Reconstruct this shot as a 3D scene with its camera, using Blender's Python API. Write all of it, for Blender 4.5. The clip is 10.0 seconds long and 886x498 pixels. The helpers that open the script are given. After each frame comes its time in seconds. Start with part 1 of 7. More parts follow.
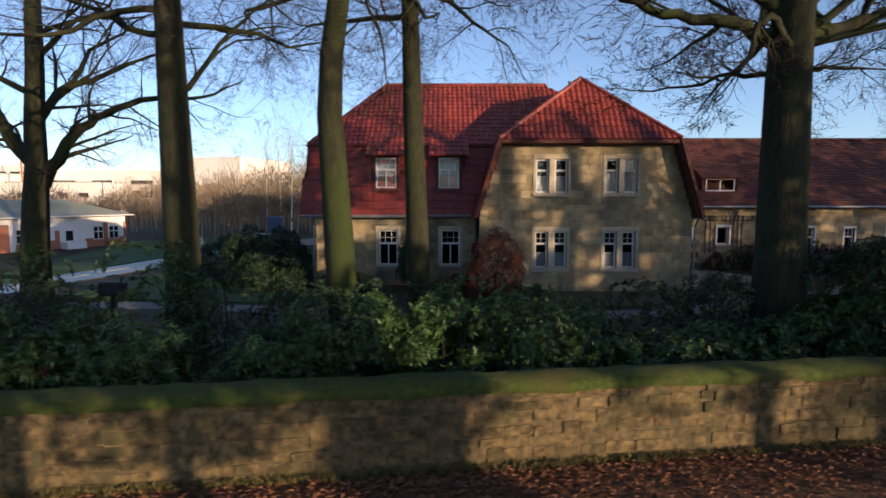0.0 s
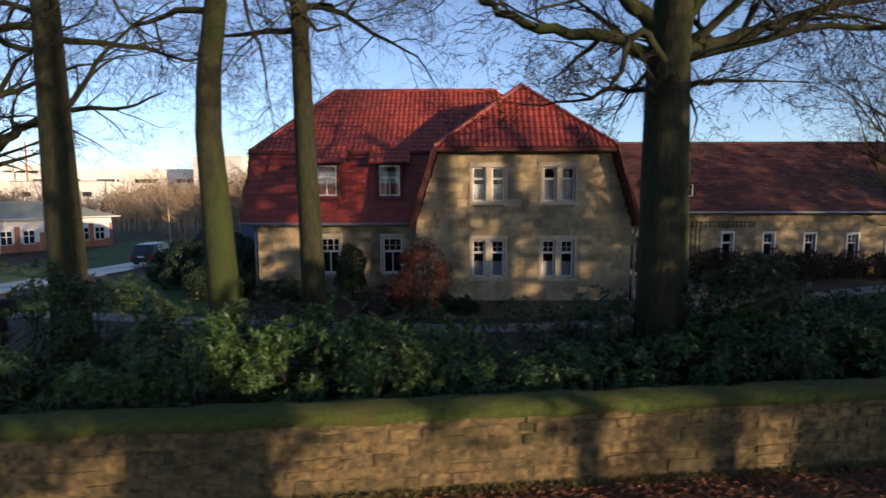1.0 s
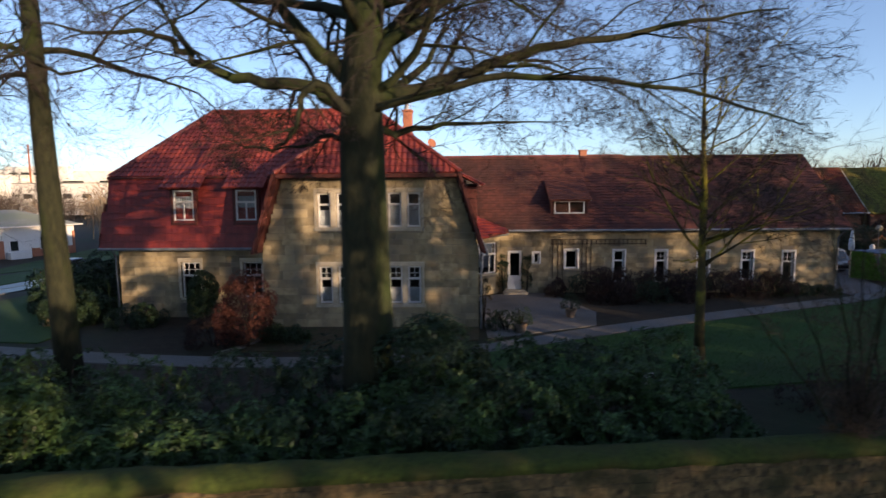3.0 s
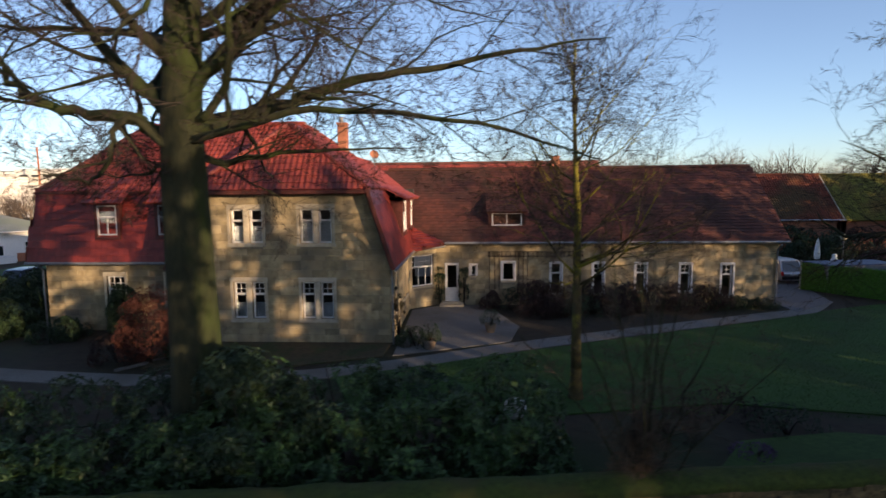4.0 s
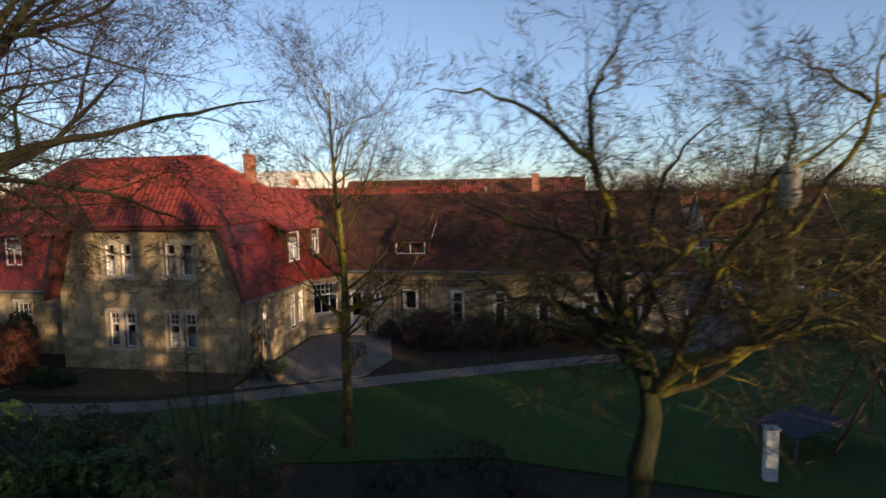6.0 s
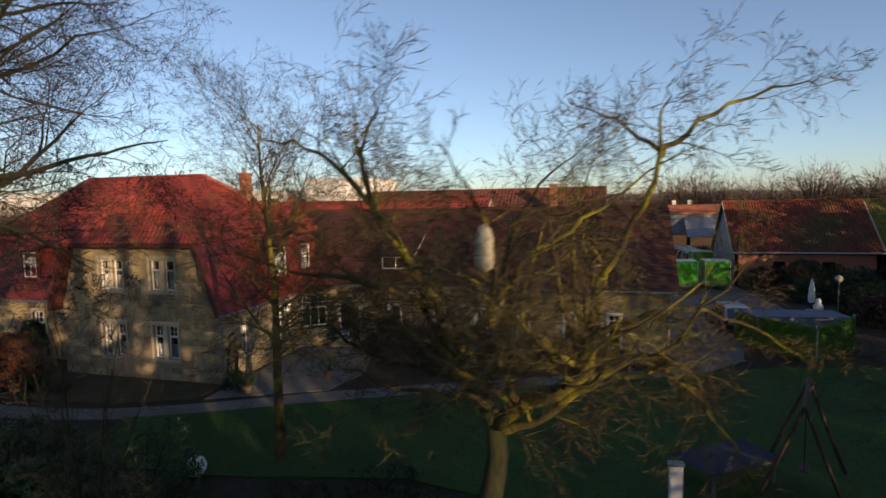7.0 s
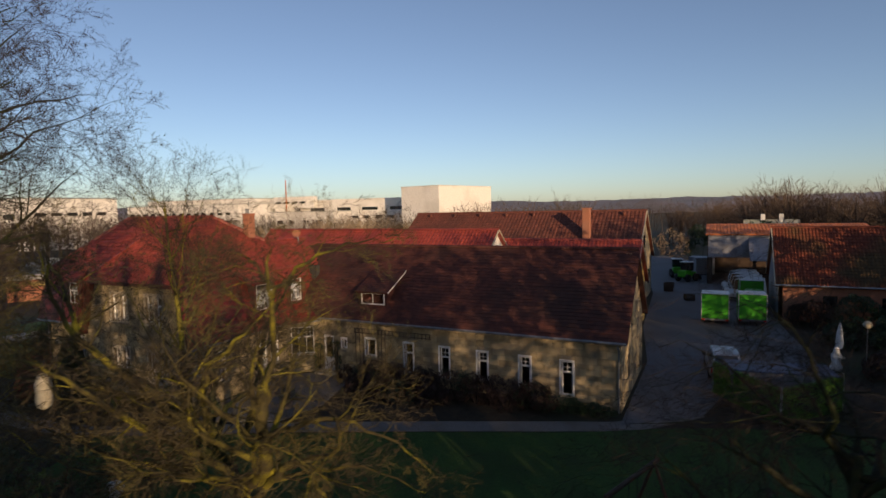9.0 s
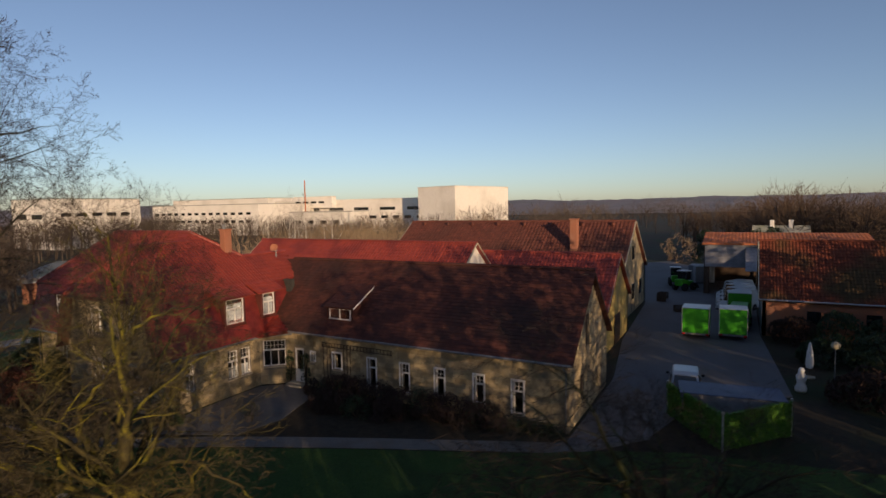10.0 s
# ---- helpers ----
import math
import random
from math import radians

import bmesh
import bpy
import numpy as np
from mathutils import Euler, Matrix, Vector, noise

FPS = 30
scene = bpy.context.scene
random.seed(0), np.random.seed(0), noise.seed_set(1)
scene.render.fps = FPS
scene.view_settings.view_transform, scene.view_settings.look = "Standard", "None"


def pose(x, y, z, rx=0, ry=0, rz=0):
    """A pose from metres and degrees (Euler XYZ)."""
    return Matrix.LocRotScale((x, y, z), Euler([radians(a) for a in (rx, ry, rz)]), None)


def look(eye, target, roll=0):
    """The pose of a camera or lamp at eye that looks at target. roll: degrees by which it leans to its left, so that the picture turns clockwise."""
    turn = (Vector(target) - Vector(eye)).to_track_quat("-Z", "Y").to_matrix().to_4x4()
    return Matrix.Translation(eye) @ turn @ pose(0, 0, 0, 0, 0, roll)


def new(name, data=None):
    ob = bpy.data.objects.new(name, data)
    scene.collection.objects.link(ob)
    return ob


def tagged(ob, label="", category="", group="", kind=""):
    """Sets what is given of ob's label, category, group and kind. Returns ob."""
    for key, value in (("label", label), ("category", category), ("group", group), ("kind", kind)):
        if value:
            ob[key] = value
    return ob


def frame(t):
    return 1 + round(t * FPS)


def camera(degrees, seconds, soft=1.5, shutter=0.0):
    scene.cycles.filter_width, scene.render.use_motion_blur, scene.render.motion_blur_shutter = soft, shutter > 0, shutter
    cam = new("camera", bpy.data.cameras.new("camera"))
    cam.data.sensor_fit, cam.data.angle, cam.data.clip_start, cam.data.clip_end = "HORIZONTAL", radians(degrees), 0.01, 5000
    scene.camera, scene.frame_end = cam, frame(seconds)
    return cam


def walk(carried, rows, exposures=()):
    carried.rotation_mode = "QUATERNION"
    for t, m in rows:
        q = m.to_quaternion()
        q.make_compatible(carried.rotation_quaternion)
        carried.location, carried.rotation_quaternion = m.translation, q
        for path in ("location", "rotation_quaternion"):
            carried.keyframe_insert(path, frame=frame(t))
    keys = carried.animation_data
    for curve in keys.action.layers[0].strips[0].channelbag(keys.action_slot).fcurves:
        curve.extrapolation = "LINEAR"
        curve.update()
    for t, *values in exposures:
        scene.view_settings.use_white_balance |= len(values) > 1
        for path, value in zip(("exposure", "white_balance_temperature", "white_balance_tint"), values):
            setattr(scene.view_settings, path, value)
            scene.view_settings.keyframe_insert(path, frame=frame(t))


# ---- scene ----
import itertools

cam = camera(77.7, 10.0, 1.5, 0.5)
METRES, EYE, TILT, LEAN, TURN = 40.0, 4.0, -6.0, 0.0, 0.0
ROWS = [
    (0.0, 0.0, 0.0, -0.005, 0.0, 0.46, -0.0),
    (0.5, 0.0361, 0.0024, 0.0007, 0.39, 0.31, -0.03),
    (1.0, 0.0773, 0.005, 0.0075, 0.8, 0.19, -0.01),
    (1.5, 0.117, 0.0076, 0.0144, 1.08, 0.12, 0.01),
    (2.0, 0.1619, 0.0106, 0.0227, 1.33, -0.03, 0.13),
    (2.5, 0.2061, 0.0138, 0.0305, 1.67, -0.16, 0.25),
    (4.0, 0.3609, 0.0196, 0.0552, 3.21, -0.12, 0.18),
    (4.5, 0.4153, 0.0245, 0.0614, 4.31, 0.08, 0.26),
    (5.0, 0.4782, 0.0282, 0.067, 5.84, 0.4, 0.29),
    (5.5, 0.5291, 0.0353, 0.0752, 7.05, 0.48, 0.24),
    (6.0, 0.5842, 0.0431, 0.0846, 9.56, 0.67, -0.1),
    (7.5, 0.7365, 0.0614, 0.1133, 18.34, 1.18, -0.73),
    (8.0, 0.7884, 0.0706, 0.1287, 21.43, 1.21, -0.94),
    (8.5, 0.8331, 0.0814, 0.1424, 24.03, 1.24, -1.09),
    (9.0, 0.8818, 0.0916, 0.1582, 26.28, 1.16, -1.46),
    (9.5, 0.9244, 0.1035, 0.1734, 27.69, 1.04, -1.68),
    (10.0, 0.9692, 0.1169, 0.1904, 28.62, 0.91, -1.84),
]
SUN_AZ, SUN_EL = 131.0, 8.5
EXPOSURES = [(0.0, 1.1, 6400, 12), (2.5, 1.17, 6450, 13), (4.5, 1.23, 6850, 11), (6.0, 0.95, 6950, 11), (7.5, 0.63, 7050, 11), (10.0, 0.15, 6950, 13)]
rows = [(t, pose(0, 0, EYE, TILT, LEAN, TURN) @ pose(METRES * x, METRES * y, METRES * z, 90 + pitch, roll, yaw)) for t, x, y, z, yaw, pitch, roll in ROWS]
walk(cam, rows, EXPOSURES)

# ---- sky and sun ----
world = bpy.data.worlds.new("sky")
scene.world = world
world.use_nodes = True
wt = world.node_tree
sky = wt.nodes.new("ShaderNodeTexSky")
sky.sky_type, sky.sun_disc = "NISHITA", False
sky.sun_elevation, sky.sun_rotation = radians(SUN_EL), radians(SUN_AZ)
sky.altitude, sky.air_density, sky.dust_density, sky.ozone_density = 50, 0.75, 0.5, 3.0
haze = wt.nodes.new("ShaderNodeHueSaturation")
haze.inputs["Saturation"].default_value = 0.92
wt.links.new(sky.outputs[0], haze.inputs["Color"])
tint = wt.nodes.new("ShaderNodeMix")
tint.data_type, tint.blend_type = "RGBA", "MULTIPLY"
tint.inputs["Factor"].default_value = 1.0
tint.inputs["B"].default_value = (1.11, 0.985, 0.94, 1)
wt.links.new(haze.outputs[0], tint.inputs["A"])
wt.links.new(tint.outputs["Result"], wt.nodes["Background"].inputs[0])
wt.nodes["Background"].inputs[1].default_value = 0.135
sun_dir = Vector((math.sin(radians(SUN_AZ)) * math.cos(radians(SUN_EL)), math.cos(radians(SUN_AZ)) * math.cos(radians(SUN_EL)), math.sin(radians(SUN_EL))))
sun = new("sun", bpy.data.lights.new("sun", "SUN"))
sun.data.energy, sun.data.angle, sun.data.color = 3.8, radians(0.4), (1.0, 0.72, 0.46)
sun.matrix_basis = look((60, -60, 40), Vector((60, -60, 40)) - sun_dir)


# ---- materials ----
def mat(name, c1, c2, c3=None, s1=0.8, s2=9.0, rough=0.85, bump=0.25, bscale=40.0, island=0.0, rnd=0.0, stretch=(1, 1, 1), metal=0.0, spec=0.3):
    m = bpy.data.materials.new(name)
    m.use_nodes = True
    n, l = m.node_tree.nodes, m.node_tree.links
    b = n["Principled BSDF"]
    b.inputs["Roughness"].default_value, b.inputs["Metallic"].default_value = rough, metal
    b.inputs["Specular IOR Level"].default_value = spec
    geo = n.new("ShaderNodeNewGeometry")
    mp = n.new("ShaderNodeMapping")
    mp.inputs["Scale"].default_value = stretch
    l.new(geo.outputs["Position"], mp.inputs["Vector"])

    def tex(scale, detail):
        t = n.new("ShaderNodeTexNoise")
        t.inputs["Scale"].default_value, t.inputs["Detail"].default_value = scale, detail
        l.new(mp.outputs["Vector"], t.inputs["Vector"])
        return t.outputs["Fac"]

    def ramp(fac, lo, hi, a, c):
        r = n.new("ShaderNodeValToRGB")
        r.color_ramp.elements[0].position, r.color_ramp.elements[1].position = lo, hi
        r.color_ramp.elements[0].color, r.color_ramp.elements[1].color = (*a, 1), (*c, 1)
        l.new(fac, r.inputs["Fac"])
        return r.outputs["Color"]

    col = ramp(tex(s2, 6), 0.3, 0.72, c1, c2)
    if c3:
        mask = ramp(tex(s1, 5), 0.48, 0.66, (0, 0, 0), (1, 1, 1))
        mx = n.new("ShaderNodeMix")
        mx.data_type = "RGBA"
        l.new(mask, mx.inputs["Factor"])
        l.new(col, mx.inputs["A"])
        mx.inputs["B"].default_value = (*c3, 1)
        col = mx.outputs["Result"]
    for amount, source in ((island, geo.outputs["Random Per Island"]), (rnd, None)):
        if amount:
            if source is None:
                source = n.new("ShaderNodeObjectInfo").outputs["Random"]
            mr = n.new("ShaderNodeMapRange")
            mr.inputs["To Min"].default_value, mr.inputs["To Max"].default_value = 1 - amount, 1 + amount
            l.new(source, mr.inputs["Value"])
            hs = n.new("ShaderNodeHueSaturation")
            l.new(mr.outputs["Result"], hs.inputs["Value"])
            l.new(col, hs.inputs["Color"])
            col = hs.outputs["Color"]
    l.new(col, b.inputs["Base Color"])
    if bump:
        bp = n.new("ShaderNodeBump")
        bp.inputs["Strength"].default_value, bp.inputs["Distance"].default_value = bump, 0.03
        l.new(tex(bscale, 4), bp.inputs["Height"])
        l.new(bp.outputs["Normal"], b.inputs["Normal"])
    return m


M_GROUND = mat("soil_and_grass", (0.022, 0.017, 0.011), (0.042, 0.033, 0.02), (0.02, 0.034, 0.011), 0.12, 3, 0.95, 0.5, 12)
M_LITTER = mat("leaf_litter", (0.05, 0.028, 0.016), (0.16, 0.075, 0.035), (0.06, 0.05, 0.025), 0.8, 7, 0.9, 0.7, 25)
M_LAWN = mat("lawn", (0.024, 0.060, 0.012), (0.045, 0.098, 0.02), (0.032, 0.058, 0.015), 0.35, 8, 0.95, 0.6, 60)
M_LAWNPALE = mat("pale_lawn", (0.028, 0.06, 0.014), (0.055, 0.10, 0.026), (0.03, 0.055, 0.014), 0.5, 8, 0.95, 0.6, 60)
M_GRASS = mat("grass_blades", (0.026, 0.07, 0.012), (0.05, 0.11, 0.024), None, 1, 3, 0.8, 0, 1, island=0.35)
M_ROAD = mat("asphalt", (0.06, 0.06, 0.065), (0.09, 0.09, 0.094), (0.075, 0.075, 0.08), 0.3, 30, 0.42, 0.1, 90, spec=0.5)
M_YARD = mat("yard_paving", (0.09, 0.09, 0.098), (0.155, 0.155, 0.165), (0.105, 0.103, 0.105), 0.25, 14, 0.85, 0.3, 40)
M_PATH = mat("path_gravel", (0.115, 0.11, 0.102), (0.20, 0.192, 0.18), (0.13, 0.12, 0.105), 0.6, 18, 0.9, 0.4, 70)
M_MORTAR = mat("mortar", (0.19, 0.155, 0.11), (0.28, 0.235, 0.17), (0.22, 0.18, 0.125), 0.7, 12, 0.95, 0.3, 60)
M_STONE = mat("sandstone", (0.25, 0.195, 0.115), (0.51, 0.405, 0.235), (0.165, 0.145, 0.11), 0.75, 3, 0.9, 0.6, 22, island=0.28, rnd=0.28)
M_DRESSED = mat("dressed_stone", (0.36, 0.31, 0.23), (0.48, 0.42, 0.32), None, 1, 6, 0.85, 0.2, 50)
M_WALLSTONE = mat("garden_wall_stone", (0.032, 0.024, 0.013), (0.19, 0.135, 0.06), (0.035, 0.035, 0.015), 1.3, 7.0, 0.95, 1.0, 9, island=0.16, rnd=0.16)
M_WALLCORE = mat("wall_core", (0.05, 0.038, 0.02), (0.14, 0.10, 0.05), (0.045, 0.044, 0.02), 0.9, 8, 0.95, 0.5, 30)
M_MOSS = mat("moss", (0.024, 0.038, 0.006), (0.056, 0.074, 0.012), (0.052, 0.05, 0.013), 0.9, 10, 0.95, 0.8, 30)
M_PAN = mat("red_pantiles", (0.205, 0.031, 0.022), (0.31, 0.058, 0.035), (0.165, 0.029, 0.023), 0.5, 4, 0.5, 0.15, 40, island=0.13, rnd=0.13, spec=0.5)
M_PLAIN = mat("red_plain_tiles", (0.15, 0.017, 0.014), (0.235, 0.032, 0.021), (0.11, 0.016, 0.014), 0.6, 4, 0.5, 0.15, 40, island=0.18, spec=0.5)
M_OLDTILE = mat("old_brown_tiles", (0.060, 0.022, 0.017), (0.10, 0.033, 0.024), (0.047, 0.022, 0.018), 0.3, 3, 0.75, 0.2, 40, island=0.16)
M_HALLTILE = mat("hall_tiles", (0.11, 0.038, 0.027), (0.165, 0.054, 0.036), (0.085, 0.036, 0.027), 0.25, 3, 0.75, 0.2, 40, island=0.15)
M_ORANGE = mat("orange_tiles", (0.36, 0.11, 0.045), (0.50, 0.17, 0.07), (0.26, 0.10, 0.05), 0.4, 3, 0.7, 0.2, 40, island=0.2)
M_MOSSTILE = mat("mossy_red_tiles", (0.115, 0.028, 0.015), (0.18, 0.044, 0.022), (0.072, 0.044, 0.018), 0.22, 3, 0.8, 0.2, 30, island=0.2)
M_BRICK = mat("red_brick", (0.26, 0.10, 0.06), (0.40, 0.17, 0.10), (0.30, 0.14, 0.09), 0.6, 20, 0.9, 0.2, 60)
M_WHITE = mat("white_paint", (0.57, 0.56, 0.545), (0.68, 0.67, 0.655), None, 1, 8, 0.5, 0.05, 60)
M_RENDER = mat("white_render", (0.66, 0.63, 0.57), (0.78, 0.75, 0.69), (0.60, 0.57, 0.51), 0.08, 1.5, 0.85, 0.05, 20)
M_GREYROOF = mat("grey_roof", (0.20, 0.21, 0.19), (0.30, 0.31, 0.28), (0.22, 0.24, 0.18), 0.2, 4, 0.8, 0.2, 20)
M_WOODDARK = mat("dark_timber", (0.035, 0.022, 0.016), (0.07, 0.045, 0.03), None, 1, 8, 0.7, 0.2, 40, stretch=(1, 1, 6))
M_FASCIA = mat("dark_red_fascia", (0.07, 0.022, 0.018), (0.12, 0.034, 0.026), None, 1, 8, 0.6, 0.1, 40)
M_BARK = mat("mossy_bark", (0.010, 0.012, 0.006), (0.032, 0.033, 0.015), (0.026, 0.038, 0.008), 1.1, 9, 0.95, 1.0, 16, stretch=(1, 1, 0.35))
M_TWIG = mat("twig_bark", (0.016, 0.012, 0.010), (0.036, 0.026, 0.02), None, 1, 3, 0.9, 0, 1, island=0.25)
M_LICHEN = mat("lichen_bark", (0.035, 0.03, 0.016), (0.075, 0.062, 0.02), (0.24, 0.215, 0.02), 1.5, 7, 0.95, 0.7, 25)
M_LICHTWIG = mat("lichen_twigs", (0.03, 0.024, 0.015), (0.062, 0.049, 0.025), (0.11, 0.095, 0.025), 0.6, 3, 0.9, 0, 1, island=0.3)
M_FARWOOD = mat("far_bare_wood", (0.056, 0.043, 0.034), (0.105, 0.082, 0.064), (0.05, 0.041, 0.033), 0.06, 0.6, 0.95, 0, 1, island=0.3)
M_BIRCH = mat("birch_bark", (0.5, 0.46, 0.40), (0.68, 0.64, 0.57), (0.15, 0.13, 0.11), 2.5, 6, 0.8, 0.2, 20)
M_LEAF = mat("rhododendron_leaf", (0.018, 0.045, 0.013), (0.055, 0.105, 0.026), (0.03, 0.055, 0.015), 0.7, 3, 0.5, 0, 1, island=0.45, spec=0.35)
M_LEAFDARK = mat("dark_evergreen_leaf", (0.014, 0.030, 0.014), (0.032, 0.055, 0.022), None, 1, 3, 0.5, 0, 1, island=0.4)
M_BROWNLEAF = mat("brown_shrub_leaf", (0.075, 0.027, 0.018), (0.14, 0.047, 0.03), None, 1, 3, 0.8, 0, 1, island=0.4)
M_THICKET = mat("bare_thicket", (0.028, 0.017, 0.014), (0.06, 0.036, 0.03), None, 1, 3, 0.9, 0, 1, island=0.35)
M_IVY = mat("ivy_leaf", (0.05, 0.14, 0.016), (0.09, 0.23, 0.032), None, 1, 6, 0.5, 0, 1, island=0.4)
M_DEADLEAF = mat("dead_leaf", (0.09, 0.038, 0.02), (0.20, 0.085, 0.042), None, 1, 5, 0.8, 0, 1, island=0.5)
M_GREEN = mat("green_tarpaulin", (0.035, 0.26, 0.012), (0.045, 0.33, 0.018), None, 1, 2, 0.45, 0.08, 6)
M_ALU = mat("aluminium", (0.45, 0.46, 0.47), (0.58, 0.59, 0.60), None, 1, 10, 0.4, 0.05, 30, metal=0.8)
M_ZINC = mat("zinc", (0.16, 0.17, 0.18), (0.26, 0.27, 0.28), None, 1, 5, 0.5, 0.1, 30, metal=0.6)
M_CORR = mat("corrugated_sheet", (0.17, 0.18, 0.21), (0.25, 0.26, 0.29), (0.15, 0.16, 0.18), 0.3, 3, 0.55, 0.1, 30)
M_TYRE = mat("tyre_rubber", (0.012, 0.012, 0.013), (0.025, 0.025, 0.026), None, 1, 20, 0.85, 0.1, 50)
M_SILVER = mat("silver_paint", (0.27, 0.28, 0.30), (0.32, 0.33, 0.35), None, 1, 3, 0.3, 0, 1, metal=0.6, spec=0.6)
M_CARDARK = mat("dark_blue_paint", (0.012, 0.014, 0.05), (0.018, 0.02, 0.065), None, 1, 3, 0.3, 0, 1, metal=0.0, spec=0.6)
M_VANPAINT = mat("van_white_paint", (0.38, 0.42, 0.44), (0.46, 0.50, 0.51), None, 1, 3, 0.35, 0, 1, spec=0.5)
M_BLACK = mat("black_plastic", (0.012, 0.012, 0.014), (0.022, 0.022, 0.024), None, 1, 10, 0.6, 0, 1)
M_RED = mat("red_lamp", (0.35, 0.01, 0.01), (0.45, 0.02, 0.02), None, 1, 10, 0.3, 0, 1)
M_BLUE = mat("blue_sheet", (0.04, 0.06, 0.12), (0.06, 0.085, 0.155), None, 1, 2, 0.5, 0.1, 6)
M_TABLE = mat("weathered_table", (0.02, 0.024, 0.04), (0.035, 0.04, 0.06), None, 1, 8, 0.85, 0.1, 30)
M_CLOTH = mat("white_cloth", (0.62, 0.62, 0.60), (0.74, 0.74, 0.72), None, 1, 5, 0.9, 0.3, 20)
M_CURTAIN = mat("curtain", (0.26, 0.28, 0.30), (0.38, 0.40, 0.42), None, 1, 8, 0.95, 0.2, 20, stretch=(6, 6, 1))
M_TAN = mat("tan_brush", (0.19, 0.135, 0.085), (0.31, 0.235, 0.15), None, 1, 0.5, 0.95, 0, 1, island=0.3)
M_MOSSROOF = mat("moss_covered_tiles", (0.10, 0.095, 0.018), (0.19, 0.17, 0.03), (0.16, 0.08, 0.03), 0.2, 3, 0.9, 0.4, 25, island=0.2)
M_DUSKWOOD = mat("dusky_bare_wood", (0.055, 0.036, 0.024), (0.11, 0.07, 0.044), (0.045, 0.034, 0.024), 0.06, 0.6, 0.95, 0, 1, island=0.3)
# paler and pinker than bare woods: distance haze put into the base colour
M_HAZEHILL = mat("haze_painted_hills", (0.20, 0.175, 0.18), (0.27, 0.235, 0.235), (0.18, 0.18, 0.165), 0.004, 0.03, 0.95, 0, 1)
M_HAZEL = mat("hazel_twigs", (0.05, 0.034, 0.024), (0.10, 0.068, 0.045), None, 1, 3, 0.9, 0, 1, island=0.3)
M_BED = mat("leafy_soil", (0.045, 0.036, 0.02), (0.095, 0.075, 0.04), (0.04, 0.055, 0.02), 1.2, 6, 0.95, 0.6, 25)
M_DRYGRASS = mat("dry_grass", (0.06, 0.052, 0.016), (0.13, 0.105, 0.035), None, 1, 3, 0.85, 0, 1, island=0.4)
M_BAG = mat("weathered_hessian", (0.27, 0.24, 0.17), (0.46, 0.42, 0.32), None, 1, 12, 0.95, 0.3, 30)
# near-black: the shade of unlit rooms is put into this colour
M_ROOMSHADE = mat("painted_room_shade", (0.03, 0.028, 0.026), (0.05, 0.047, 0.043), None, 1, 3, 0.95, 0, 1)
M_YELLOW = mat("ochre_render", (0.46, 0.33, 0.10), (0.56, 0.42, 0.14), (0.36, 0.27, 0.12), 0.5, 4, 0.9, 0.15, 30)
M_TERRA = mat("terracotta", (0.15, 0.11, 0.08), (0.21, 0.16, 0.12), None, 1, 8, 0.85, 0.1, 30)
M_PURPLE = mat("heather", (0.06, 0.03, 0.08), (0.12, 0.07, 0.14), None, 1, 8, 0.9, 0, 1, island=0.4)


def glass_mat():
    m = bpy.data.materials.new("window_glass")
    m.use_nodes = True
    b = m.node_tree.nodes["Principled BSDF"]
    b.inputs["Base Color"].default_value = (0.9, 0.93, 0.95, 1)
    b.inputs["Roughness"].default_value, b.inputs["Transmission Weight"].default_value, b.inputs["IOR"].default_value = 0.02, 1.0, 1.38
    return m


M_GLASS = glass_mat()
M_CARGLASS = mat("tinted_glass", (0.012, 0.014, 0.016), (0.02, 0.022, 0.024), None, 1, 3, 0.06, 0, 1, spec=0.8)


